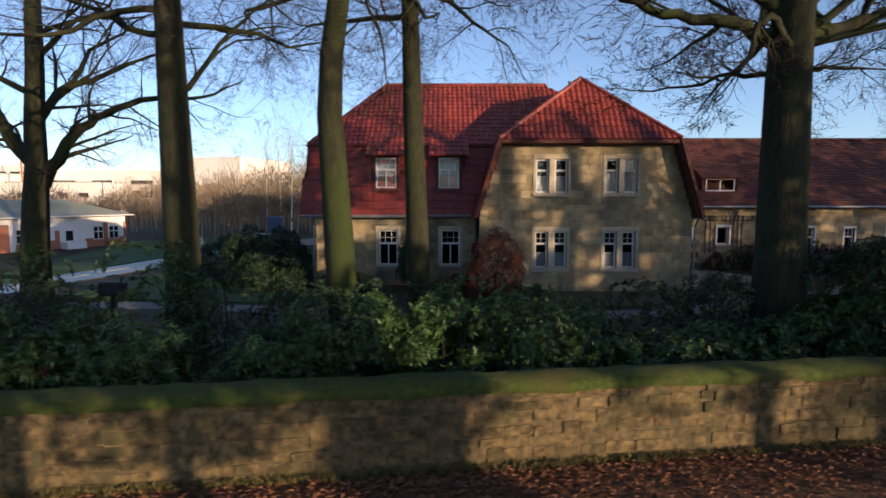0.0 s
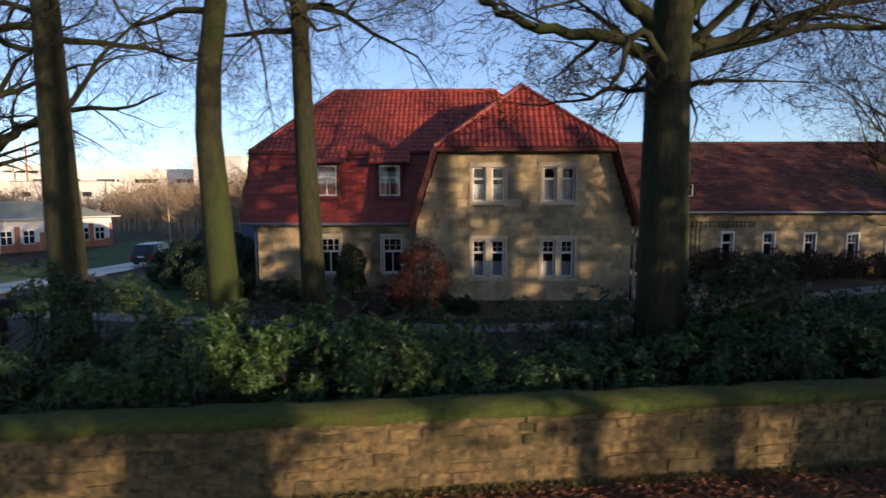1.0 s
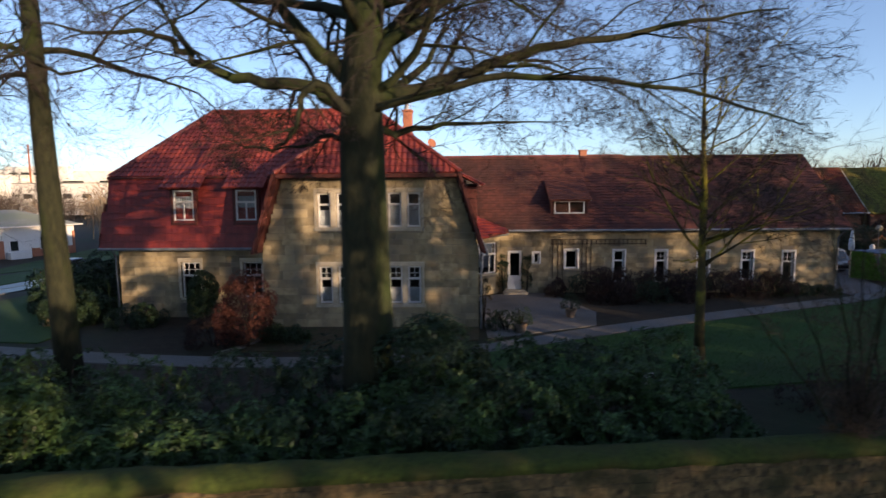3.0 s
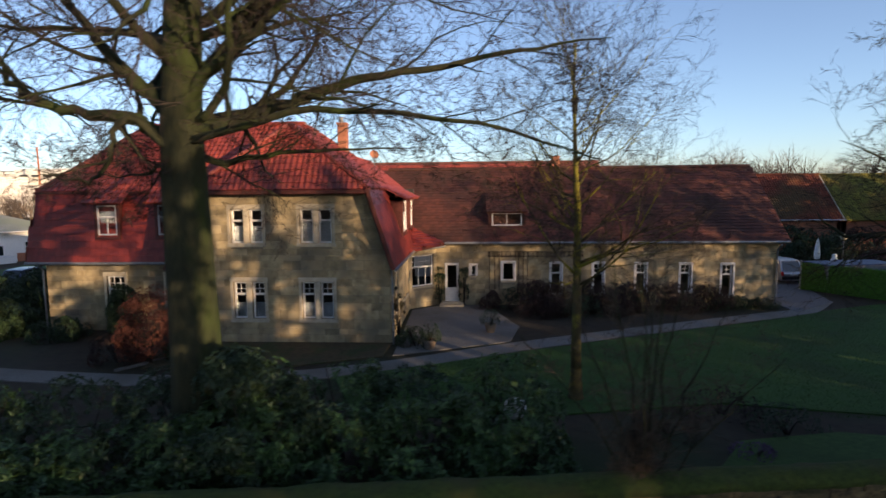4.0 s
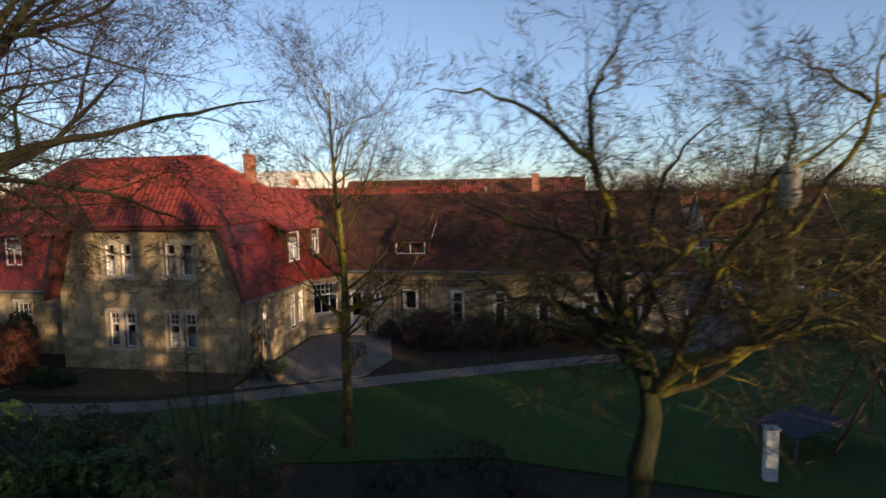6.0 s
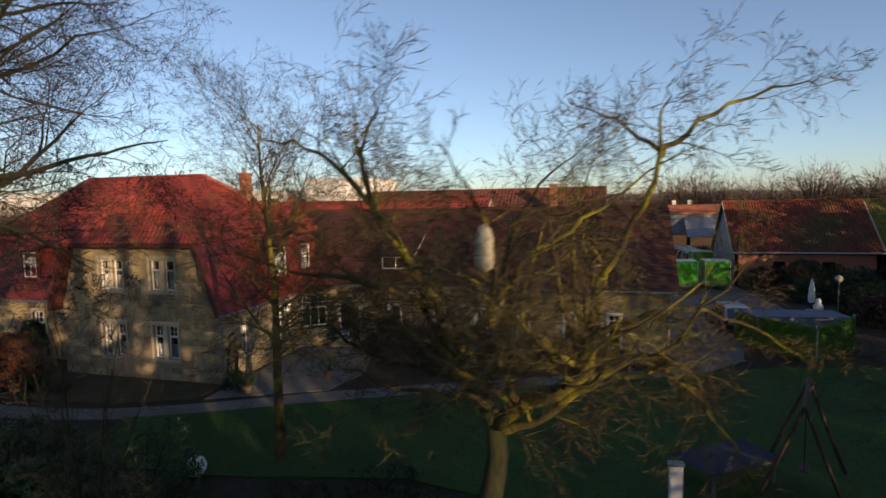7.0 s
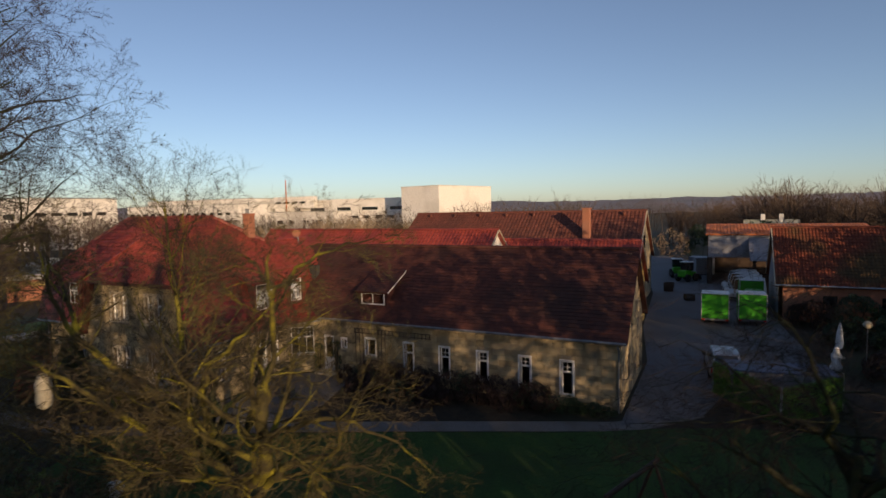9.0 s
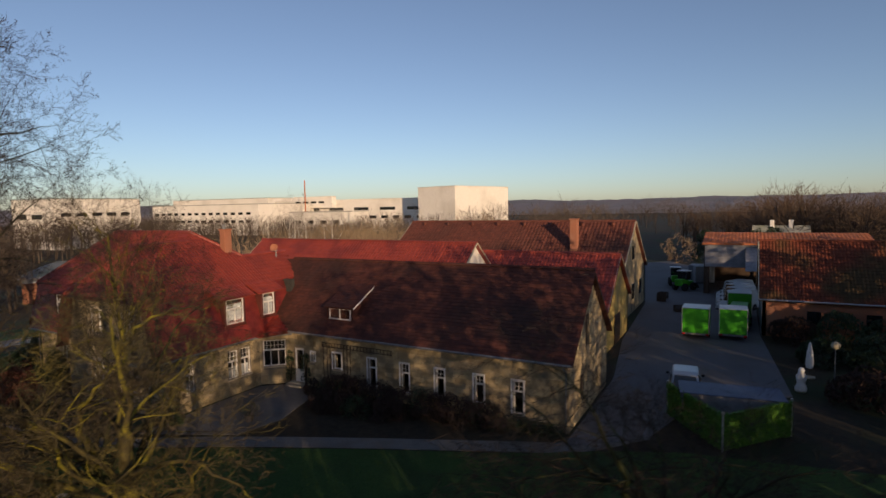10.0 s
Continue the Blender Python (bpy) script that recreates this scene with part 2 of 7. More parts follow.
# ---- mesh helpers ----
class G:
    """Vertices and faces gathered for one mesh."""

    def __init__(self):
        self.v, self.f = [], []

    def add(self, verts, faces):
        k = len(self.v)
        self.v.extend(tuple(p) for p in verts)
        self.f.extend(tuple(i + k for i in f) for f in faces)
        return self

    def poly(self, *pts):
        return self.add(pts, [tuple(range(len(pts)))])

    def box(self, a, b, m=None):
        """A box from corner a to corner b, turned by m."""
        p = [Vector((x, y, z)) for x in (a[0], b[0]) for y in (a[1], b[1]) for z in (a[2], b[2])]
        if m is not None:
            p = [m @ q for q in p]
        return self.add(p, [(0, 1, 3, 2), (4, 6, 7, 5), (0, 4, 5, 1), (2, 3, 7, 6), (0, 2, 6, 4), (1, 5, 7, 3)])

    def bev(self, a, b, r=0.01, m=None):
        """A box with chamfered edges."""
        c = [(a[i] + b[i]) / 2 for i in range(3)]
        h = [abs(b[i] - a[i]) / 2 for i in range(3)]
        r = min(r, min(h) * 0.9)
        p = []
        for s in itertools.product((-1, 1), repeat=3):
            for ax in range(3):
                p.append(Vector([c[i] + s[i] * (h[i] if i == ax else h[i] - r) for i in range(3)]))
        if m is not None:
            p = [m @ q for q in p]
        ix = lambda sx, sy, sz, ax: ((sx > 0) * 4 + (sy > 0) * 2 + (sz > 0)) * 3 + ax
        f = []
        for ax in range(3):
            o = [i for i in range(3) if i != ax]
            for s in (-1, 1):
                ring = []
                for a1, a2 in ((-1, -1), (1, -1), (1, 1), (-1, 1)):
                    q = [0, 0, 0]
                    q[ax], q[o[0]], q[o[1]] = s, a1, a2
                    ring.append(ix(*q, ax))
                f.append(tuple(ring))
            for s1, s2 in itertools.product((-1, 1), repeat=2):
                e = []
                for d, which in ((-1, 0), (-1, 1), (1, 1), (1, 0)):
                    q = [0, 0, 0]
                    q[ax], q[o[0]], q[o[1]] = d, s1, s2
                    e.append(ix(*q, o[which]))
                f.append(tuple(e))
        for s in itertools.product((-1, 1), repeat=3):
            f.append(tuple(ix(*s, k) for k in range(3)))
        return self.add(p, f)

    def slab(self, pts, t):
        """A flat polygon of thickness t, below its outer face."""
        pts = [Vector(p) for p in pts]
        nrm = (pts[1] - pts[0]).cross(pts[2] - pts[1]).normalized()
        n = len(pts)
        low = [p - nrm * t for p in pts]
        return self.add(pts + low, [tuple(range(n)), tuple(range(2 * n - 1, n - 1, -1))] + [(i, i + n, (i + 1) % n + n, (i + 1) % n) for i in range(n)])

    def tube(self, path, radii, n=6, cap=True):
        """A round bar along a path."""
        rings, k = [], len(self.v)
        prev = None
        for i, p in enumerate(path):
            d = (path[min(i + 1, len(path) - 1)] - path[max(i - 1, 0)])
            d = d.normalized() if d.length > 1e-6 else Vector((0, 0, 1))
            if prev is None:
                s = d.orthogonal().normalized()
            else:
                s = (prev - d * prev.dot(d))
                s = s.normalized() if s.length > 1e-6 else d.orthogonal().normalized()
            prev = s
            w = d.cross(s)
            for j in range(n):
                a = 2 * math.pi * j / n
                q = p + (s * math.cos(a) + w * math.sin(a)) * radii[i]
                self.v.append((q.x, q.y, q.z))
        for i in range(len(path) - 1):
            for j in range(n):
                a, b = k + i * n + j, k + i * n + (j + 1) % n
                self.f.append((a, b, b + n, a + n))
        if cap:
            e = k + (len(path) - 1) * n
            self.f.append(tuple(range(e, e + n)))
            self.f.append(tuple(range(k + n - 1, k - 1, -1)))
        return self

    def lathe(self, profile, c=(0, 0, 0), n=16, m=None):
        """A turned shape: (radius, height) pairs round the z axis at c."""
        p = [Vector((c[0] + r * math.cos(2 * math.pi * j / n), c[1] + r * math.sin(2 * math.pi * j / n), c[2] + z)) for r, z in profile for j in range(n)]
        if m is not None:
            p = [m @ q for q in p]
        f = [(i * n + j, i * n + (j + 1) % n, (i + 1) * n + (j + 1) % n, (i + 1) * n + j) for i in range(len(profile) - 1) for j in range(n)]
        f += [tuple(range(n - 1, -1, -1)), tuple(range((len(profile) - 1) * n, len(profile) * n))]
        return self.add(p, f)

    def mesh(self, name, material, off=None, smooth=False):
        me = bpy.data.meshes.new(name)
        v = self.v
        if off is not None:
            v = [(a - off[0], b - off[1], c - off[2]) for a, b, c in v]
        me.from_pydata(v, [], self.f)
        me.materials.append(material)
        if smooth:
            me.polygons.foreach_set("use_smooth", [True] * len(me.polygons))
        me.update()
        return me


def thing(name, place, label, category, group="", kind=""):
    """An Empty at a thing's base; place is a point or a pose."""
    ob = new(name)
    ob.matrix_basis = place if isinstance(place, Matrix) else Matrix.Translation(place)
    ob.empty_display_size = 0.2
    return tagged(ob, label, category, group, kind)


def root(ob):
    while ob.parent:
        ob = ob.parent
    return ob


def part(name, g, material, parent, label="", at_world=False, smooth=False, kind=""):
    """Links g as one mesh under a thing or a part. at_world: g is in world coordinates (the thing is not turned)."""
    off = root(parent).matrix_basis.translation if at_world else None
    ob = new(name, g.mesh(name, material, off, smooth))
    ob.parent = parent
    return tagged(ob, label, kind=kind)


def solo(name, g, material, label, category, group="", kind="", smooth=False):
    """A thing of one mesh, its origin at its lowest middle."""
    xs = np.array(g.v)
    o = ((xs[:, 0].min() + xs[:, 0].max()) / 2, (xs[:, 1].min() + xs[:, 1].max()) / 2, xs[:, 2].min())
    ob = new(name, g.mesh(name, material, o, smooth))
    ob.location = o
    return tagged(ob, label, category, group, kind)


def hz(x, y):
    """The ground's height."""
    a = min(max((-x - 11) / 34, 0), 1)
    b = min(max((y - 90) / 120, 0), 1)
    return -0.45 - 2.2 * a * a * (3 - 2 * a) - 3.0 * b * b * (3 - 2 * b)


def inside(poly, u, v):
    r = False
    for i in range(len(poly)):
        (a, b), (c, d) = poly[i], poly[i - 1]
        if (b > v) != (d > v) and u < (c - a) * (v - b) / (d - b) + a:
            r = not r
    return r


def plane_axes(pts):
    """Origin, level axis, up-slope axis and outer normal of a roof face."""
    p = [Vector(q) for q in pts]
    n = (p[1] - p[0]).cross(p[2] - p[1]).normalized()
    if n.z < 0:
        n = -n
    u = Vector((0, 0, 1)).cross(n).normalized()
    return p[0], u, n.cross(u).normalized(), n


PAN = ((0.0, 0.012), (0.3, 0.05), (0.5, 0.055), (0.72, 0.025), (1.0, 0.0))


def tile_geo(kind, cw, ch):
    """One tile: (u, v, n) points and faces."""
    prof = PAN if kind == "pan" else ((0.02, 0.016), (0.98, 0.016))
    lift = {"pan": 0.035, "flat": 0.022, "thick": 0.045}[kind]
    k = len(prof)
    v = [(a * cw, -0.03, -0.02) for a, h in prof] + [(a * cw, -0.03, h + lift) for a, h in prof] + [(a * cw, ch * 1.04, h) for a, h in prof]
    f = [(r * k + i, r * k + i + 1, (r + 1) * k + i + 1, (r + 1) * k + i) for r in (0, 1) for i in range(k - 1)]
    return v, f


def tile_spots(pts, cw, ch, margin=0.5):
    o, u, w, n = plane_axes(pts)
    p2 = [((Vector(q) - o).dot(u), (Vector(q) - o).dot(w)) for q in pts]
    u0, u1, v0, v1 = min(a for a, b in p2), max(a for a, b in p2), min(b for a, b in p2), max(b for a, b in p2)
    spots = []
    for r in range(int((v1 - v0) / ch) + 1):
        for c in range(int((u1 - u0) / cw) + 1):
            a, b = u0 + c * cw, v0 + r * ch
            if inside(p2, a + cw * 0.5, b + ch * margin):
                spots.append((a, b))
    return (o, u, w, n), spots


def tiled(g, pts, kind="pan", cw=0.25, ch=0.34, jitter=0.006):
    """Tiles all over a roof face, into g."""
    (o, u, w, n), spots = tile_spots(pts, cw, ch)
    v, f = tile_geo(kind, cw, ch)
    for a, b in spots:
        d = random.uniform(0, jitter)
        s = random.uniform(-jitter, jitter)
        g.add([o + u * (a + p[0]) + w * (b + p[1] + s) + n * (p[2] + d) for p in v], f)
    return g


def ridge_caps(g, a, b, r=0.11, step=0.36):
    """A row of half-round ridge tiles from a to b."""
    a, b = Vector(a), Vector(b)
    n = max(1, round((b - a).length / step))
    d = (b - a) / n
    for i in range(n):
        p = a + d * i
        g.tube([p - d * 0.06, p + d], [r * 1.12, r * 0.94], 7)
    return g


UNIT = G().bev((-0.5, -0.5, -0.5), (0.5, 0.5, 0.5), 0.06)
UNIT_MESH = {}


def unit_mesh(material):
    if material.name not in UNIT_MESH:
        UNIT_MESH[material.name] = UNIT.mesh("stone_block", material)
    return UNIT_MESH[material.name]


def courses(width, z0, z1, holes, course, length, edge=None):
    """Block rectangles (u0, u1, z0, z1) laid in courses round the holes. edge(z): the wall's ends at that height."""
    out, z = [], z0
    while z < z1 - 0.05:
        h = min(course * random.uniform(0.7, 1.45), z1 - z)
        zt = z + h
        lo, hi = edge((z + zt) / 2) if edge else (0, width)
        cuts = sorted((max(a, lo), min(b, hi)) for a, b, c, d in holes if c < zt - 0.02 and d > z + 0.02 and b > lo and a < hi)
        x, spans = lo, []
        for a, b in cuts:
            if a > x:
                spans.append((x, a))
            x = max(x, b)
        if hi > x:
            spans.append((x, hi))
        for a, b in spans:
            while a < b - 0.01:
                w = length * random.uniform(0.55, 1.5)
                e = b if b - a - w < length * 0.35 else a + w
                out.append((a, e, z, zt))
                a = e
        z = zt
    return out


def wall_slab(g, o, u, width, z0, z1, holes, thick, edge=None):
    """A wall with real openings: cells between all breaks, less the holes. o, u: its foot and direction; it faces right of u."""
    n = Vector((u.y, -u.x, 0))
    us = sorted({0, width, *(q for h in holes for q in h[:2])})
    zs = sorted({z0, z1, *(q for h in holes for q in h[2:])})
    if edge:
        zs = sorted({*zs, *(z0 + (z1 - z0) * i / 16 for i in range(17))})
    for c, d in zip(zs, zs[1:]):
        lo, hi = edge((c + d) / 2) if edge else (0, width)
        for a, b in zip(us, us[1:]):
            a, b = max(a, lo), min(b, hi)
            if b <= a or any(h[0] < (a + b) / 2 < h[1] and h[2] < (c + d) / 2 < h[3] for h in holes):
                continue
            p = [o + u * q + n * k + Vector((0, 0, r)) for q in (a, b) for k in (0, -thick) for r in (c, d)]
            g.add(p, [(0, 1, 3, 2), (4, 6, 7, 5), (0, 4, 5, 1), (2, 3, 7, 6), (0, 2, 6, 4), (1, 5, 7, 3)])
    return g


def stone_wall(parent, o, u, width, z0, z1, holes, thick=0.4, course=0.27, length=0.6, edge=None, single=0, material=None, core=None, rough=0.0):
    """A wall of mortar with stones standing a little proud; the first `single` stones are pieces of their own."""
    material, core = material or M_STONE, core or M_MORTAR
    o, u = Vector((*o, 0)), Vector((*u, 0)).normalized()
    n = Vector((u.y, -u.x, 0))
    w = part("wall", wall_slab(G(), o, u, width, z0, z1, holes, thick, edge), core, parent, at_world=True)
    base = root(parent).matrix_basis.translation
    rest = G()
    turn = Matrix((u, -n, Vector((0, 0, 1)))).transposed().to_4x4()
    for i, (a, b, c, d) in enumerate(courses(width, z0, z1, holes, course, length, edge)):
        proud = random.uniform(0.008, 0.022)
        gap = random.uniform(0.008, 0.02) + rough * random.uniform(-0.006, 0.012)
        proud += rough * random.uniform(-0.014, 0.014)
        sx, sz = 1 + rough * random.uniform(-0.02, 0.05), 1 + rough * random.uniform(-0.14, 0.16)
        mid = o + u * ((a + b) / 2) + n * (proud - 0.03) + Vector((0, 0, (c + d) / 2 + rough * random.gauss(0, 0.016)))
        m = Matrix.Translation(mid) @ turn @ Matrix.Rotation(rough * random.gauss(0, 0.03), 4, "Y") @ Matrix.Rotation(rough * random.gauss(0, 0.04), 4, "Z") @ Matrix.Diagonal(((b - a - gap) * sx, 0.06, (d - c - gap) * sz, 1))
        if i < single:
            q = new("stone_block", unit_mesh(material))
            q.parent = w
            q.matrix_basis = Matrix.Translation(-base) @ m
        else:
            rest.add([m @ Vector(p) for p in UNIT.v], UNIT.f)
    if rest.v:
        part("masonry", rest, material, w, at_world=True, kind="stuff")
    return w


def window(parent, o, u, width, z0, z1, transom=None, bars=0, top_bars=0, curtain=0.0, sill=True, depth=0.1, name="window"):
    """A white timber window standing in its opening, with panes, sill and a half curtain. o: the wall's foot at the window's left edge."""
    o, u = Vector((*o, 0)), Vector((*u, 0)).normalized()
    n = Vector((u.y, -u.x, 0))
    turn = Matrix.Translation(o) @ Matrix((u, -n, Vector((0, 0, 1)))).transposed().to_4x4()
    fw, y0, y1 = 0.07, depth, depth + 0.07
    g, bits = G(), []
    g.bev((0, y0, z0), (fw, y1, z1), 0.008, turn).bev((width - fw, y0, z0), (width, y1, z1), 0.008, turn)
    g.bev((fw, y0, z0), (width - fw, y1, z0 + fw), 0.008, turn).bev((fw, y0, z1 - fw), (width - fw, y1, z1), 0.008, turn)
    zt = z0 + (z1 - z0) * transom if transom else z1 - fw
    if transom:
        bits.append(("transom", G().bev((fw, y0 - 0.01, zt - 0.045), (width - fw, y1, zt + 0.045), 0.008, turn)))
    for k in range(bars):
        x = width * (k + 1) / (bars + 1)
        bits.append(("mullion", G().bev((x - 0.028, y0 + 0.004, z0 + fw), (x + 0.028, y1 - 0.01, zt), 0.005, turn)))
    for k in range(top_bars):
        x = width * (k + 1) / (top_bars + 1)
        bits.append(("glazing_bar", G().bev((x - 0.014, y0 + 0.01, zt), (x + 0.014, y1 - 0.02, z1 - fw), 0.004, turn)))
    if top_bars:
        z = (zt + z1 - fw) / 2
        bits.append(("glazing_bar", G().bev((fw, y0 + 0.014, z - 0.012), (width - fw, y1 - 0.024, z + 0.012), 0.004, turn)))
    win = part(name, g, M_WHITE, parent, at_world=True)
    deep = root(parent) != parent
    for bit, bg in bits:
        part(bit, bg, M_WHITE, parent if deep else win, at_world=True)
    for a, b in ((z0 + fw, zt - 0.02), (zt + 0.02, z1 - fw)) if transom else ((z0 + fw, z1 - fw),):
        p = part("pane", G().box((fw * 0.8, y0 + 0.03, a), (width - fw * 0.8, y0 + 0.036, b), turn), M_GLASS, win, at_world=True)
        p.visible_shadow = False
    if curtain:
        c = G()
        k = 14
        p = [turn @ Vector((fw + (width - 2 * fw) * i / k, y1 + 0.06 + 0.015 * (i % 2), z)) for z in (z0 + fw, z0 + (z1 - z0) * curtain) for i in range(k + 1)]
        c.add(p, [(i, i + 1, i + k + 2, i + k + 1) for i in range(k)])
        part("curtain", c, M_CURTAIN, win, "pale half curtain", at_world=True)
    if sill:
        part("window_sill", G().bev((-0.05, -0.06, z0 - 0.09), (width + 0.05, y0 + 0.02, z0), 0.012, turn), M_DRESSED, win, "dressed stone sill", at_world=True)
    return win


# ---- ground ----
def sheet(name, xs, ys, fn, material, label, category):
    g = G()
    g.add([(x, y, fn(x, y)) for y in ys for x in xs], [(j * len(xs) + i, j * len(xs) + i + 1, (j + 1) * len(xs) + i + 1, (j + 1) * len(xs) + i) for j in range(len(ys) - 1) for i in range(len(xs) - 1)])
    ob = new(name, g.mesh(name, material, None, True))
    return tagged(ob, label, category, kind="structure")


def spread(lo, hi, near0, near1, step):
    out = [near0 + step * i for i in range(int((near1 - near0) / step) + 1)]
    d, x = step, near0
    while x > lo:
        d *= 1.5
        x -= d
        out.insert(0, max(x, lo))
    d, x = step, out[-1]
    while x < hi:
        d *= 1.5
        x += d
        out.append(min(x, hi))
    return out


sheet("ground", spread(-2500, 2500, -60, 70, 2.5), spread(-2500, 4000, -30, 130, 2.5), hz, M_GROUND, "winter ground of soil, moss and rough grass", "ground")


def strip(name, line, width, lift, material, label, category, kind="structure", skirt=0.0):
    """A band along a line, lying on the ground."""
    pts = [Vector((x, y, 0)) for x, y in line]
    fine = []
    for i in range(len(pts) - 1):
        p0, p1, p2, p3 = pts[max(i - 1, 0)], pts[i], pts[i + 1], pts[min(i + 2, len(pts) - 1)]
        for k in range(8):
            t = k / 8
            fine.append(0.5 * (2 * p1 + (p2 - p0) * t + (2 * p0 - 5 * p1 + 4 * p2 - p3) * t * t + (3 * p1 - p0 - 3 * p2 + p3) * t ** 3))
    fine.append(pts[-1])
    g, v = G(), []
    for i, p in enumerate(fine):
        d = fine[min(i + 1, len(fine) - 1)] - fine[max(i - 1, 0)]
        s = Vector((-d.y, d.x, 0)).normalized() * width / 2
        for q, dz in ((p + s, -0.1), (p + s, lift), (p - s, lift), (p - s, -0.1)):
            v.append((q.x, q.y, hz(q.x, q.y) + dz))
    g.add(v, [(4 * i + k, 4 * i + k + 1, 4 * i + k + 5, 4 * i + k + 4) for i in range(len(fine) - 1) for k in range(3)])
    ob = new(name, g.mesh(name, material))
    return tagged(ob, label, category, kind=kind)


PATH_LINE = [(-16, 21.6), (-9, 20.6), (-3, 19.6), (3, 19.1), (7.5, 19.6), (11.5, 21.1), (16.2, 23.6), (22, 26.3), (29.2, 29.4), (31.8, 30.6), (34.5, 33.5)]
strip("path", PATH_LINE, 1.15, 0.03, M_PATH, "pale gravel garden path curving past the house", "path")
ROAD_LINE = [(-40, -12), (-33, 6), (-27.5, 17), (-23.5, 26), (-20.8, 33), (-18.3, 39.5), (-12.0, 51), (-4, 68), (3, 95)]
strip("road", ROAD_LINE, 5.2, 0.06, M_ROAD, "grey asphalt road beyond the garden", "road")


strip("verge", [(-50, -6), (-42, 9), (-36, 21), (-31.5, 30.5), (-28.5, 39), (-24, 50), (-15, 68)], 11, 0.03, M_LAWN, "rough grass verge beyond the road", "grass")
strip("meadow", [(-40, 64), (-22, 68), (-8, 72), (2, 76)], 30, 0.03, M_LAWNPALE, "pale winter meadow beyond the road", "grass")


def flat(name, pts, z, material, label, category):
    g = G().slab([(x, y, z) for x, y in pts], 0.12)
    return tagged(new(name, g.mesh(name, material)), label, category, kind="structure")


strip("road_marking", ROAD_LINE, 0.1, 0.068, M_DRESSED, "thin white centre line on the road", "road marking")
flat("pavement", [(11.2, 22.2), (16.0, 24.4), (16.6, 27.0), (15.2, 31.9), (12.6, 31.9), (11.05, 30.6)], -0.425, M_PATH, "gravelled forecourt before the side entrance", "pavement")
flat("yard", [(31.4, 30.4), (34.8, 33.0), (36.2, 38.2), (41.5, 43), (40.2, 59), (39.8, 100), (26, 122), (22, 118), (28.9, 72), (29.9, 53), (31.4, 42)], -0.41, M_YARD, "grey paved farmyard between the barns", "yard")
flat("lawn", [(9.5, 19.6), (12.5, 20.9), (16.5, 22.9), (22.3, 25.6), (29.6, 28.7), (33.5, 30.9), (36.5, 32.2), (46, 34), (50, 24), (42, 17), (30, 16.2), (22, 17.6), (16, 16.4), (11, 16.2)], -0.40, M_LAWN, "close-cut winter lawn", "lawn")
flat("lawn", [(19.5, 12.6), (21.2, 14.8), (24, 15.4), (31, 14.2), (40, 14.6), (40, 6), (26, 7), (19.5, 11)], -0.405, M_LAWNPALE, "strip of pale grass near the wall", "lawn")
flat("lawn", [(-16, 22.6), (-9, 21.6), (-6.6, 21.4), (-6.9, 33), (-9, 36), (-15, 32)], -0.40, M_LAWN, "lawn beside the house", "lawn")
flat("flower_bed", [(2.0, 20.3), (7.5, 20.7), (10.8, 22.0), (10.9, 23.95), (1.7, 23.95)], -0.39, M_BED, "bare winter flower bed at the house wall", "flower bed")
strip("kerb", [(1.2, 20.0), (2.6, 22.2), (3.1, 23.7)], 0.12, 0.1, M_PATH, "stone edging of the flower bed", "edging")


def blades(name, count, region, h, material, label, seed):
    rng = random.Random(seed)
    g = G()
    for _ in range(count):
        x, y = region(rng)
        z = hz(x, y) + 0.04
        a = rng.uniform(0, 6.28)
        s, t = math.cos(a) * 0.012, math.sin(a) * 0.012
        k = h * rng.uniform(0.5, 1.3)
        b, c = rng.uniform(-0.6, 0.6) * k, rng.uniform(-0.6, 0.6) * k
        g.add([(x - s, y - t, z), (x + s, y + t, z), (x + b, y + c, z + k)], [(0, 1, 2)])
    ob = new(name, g.mesh(name, material))
    return tagged(ob, label, "grass", kind="stuff")


# ---- main house ----
GZ = -0.45
house = thing("house", (6.24, 28.0, GZ), "two-storey sandstone house with red mansard roof", "house")
GABLE_HOLES = [(a - 1.6, a - 1.6 + 0.56, z0, z1) for z0, z1 in ((0.63, 2.24), (3.92, 5.38)) for a in (4.03, 4.85, 7.05, 7.85)]


def gable_edge(z):
    if z < 2.9:
        return 0.0, 9.27
    k = (z - 2.9) / 3.3 * 1.05
    return k, 9.27 - k


stone_wall(house, (1.6, 24.0), (1, 0), 9.27, GZ, 6.15, GABLE_HOLES, 0.42, 0.29, 0.62, gable_edge, 300)
for i, (a, b, c, d) in enumerate(GABLE_HOLES):
    window(house, (1.6 + a, 24.0), (1, 0), b - a, c, d, transom=0.66, bars=0, top_bars=1 if c < 2 else 0, curtain=0.42 if c < 2 else (0.5 if i in (4, 5) else 0.62), sill=False, depth=0.12)
for a in (4.03, 7.05):
    for c, d in ((0.63, 2.24), (3.92, 5.38)):
        g = G().bev((a - 0.16, 23.93, c - 0.16), (a + 1.54, 24.1, c), 0.015).bev((a - 0.14, 23.955, d), (a + 1.52, 24.1, d + 0.2), 0.015)
        for x in (a - 0.13, a + 0.565, a + 1.385):
            g.bev((x, 23.96, c), (x + (0.25 if x == a + 0.565 else 0.12), 24.1, d), 0.012)
        part("window_surround", g, M_DRESSED, house, "dressed sandstone surround and sill", at_world=True)

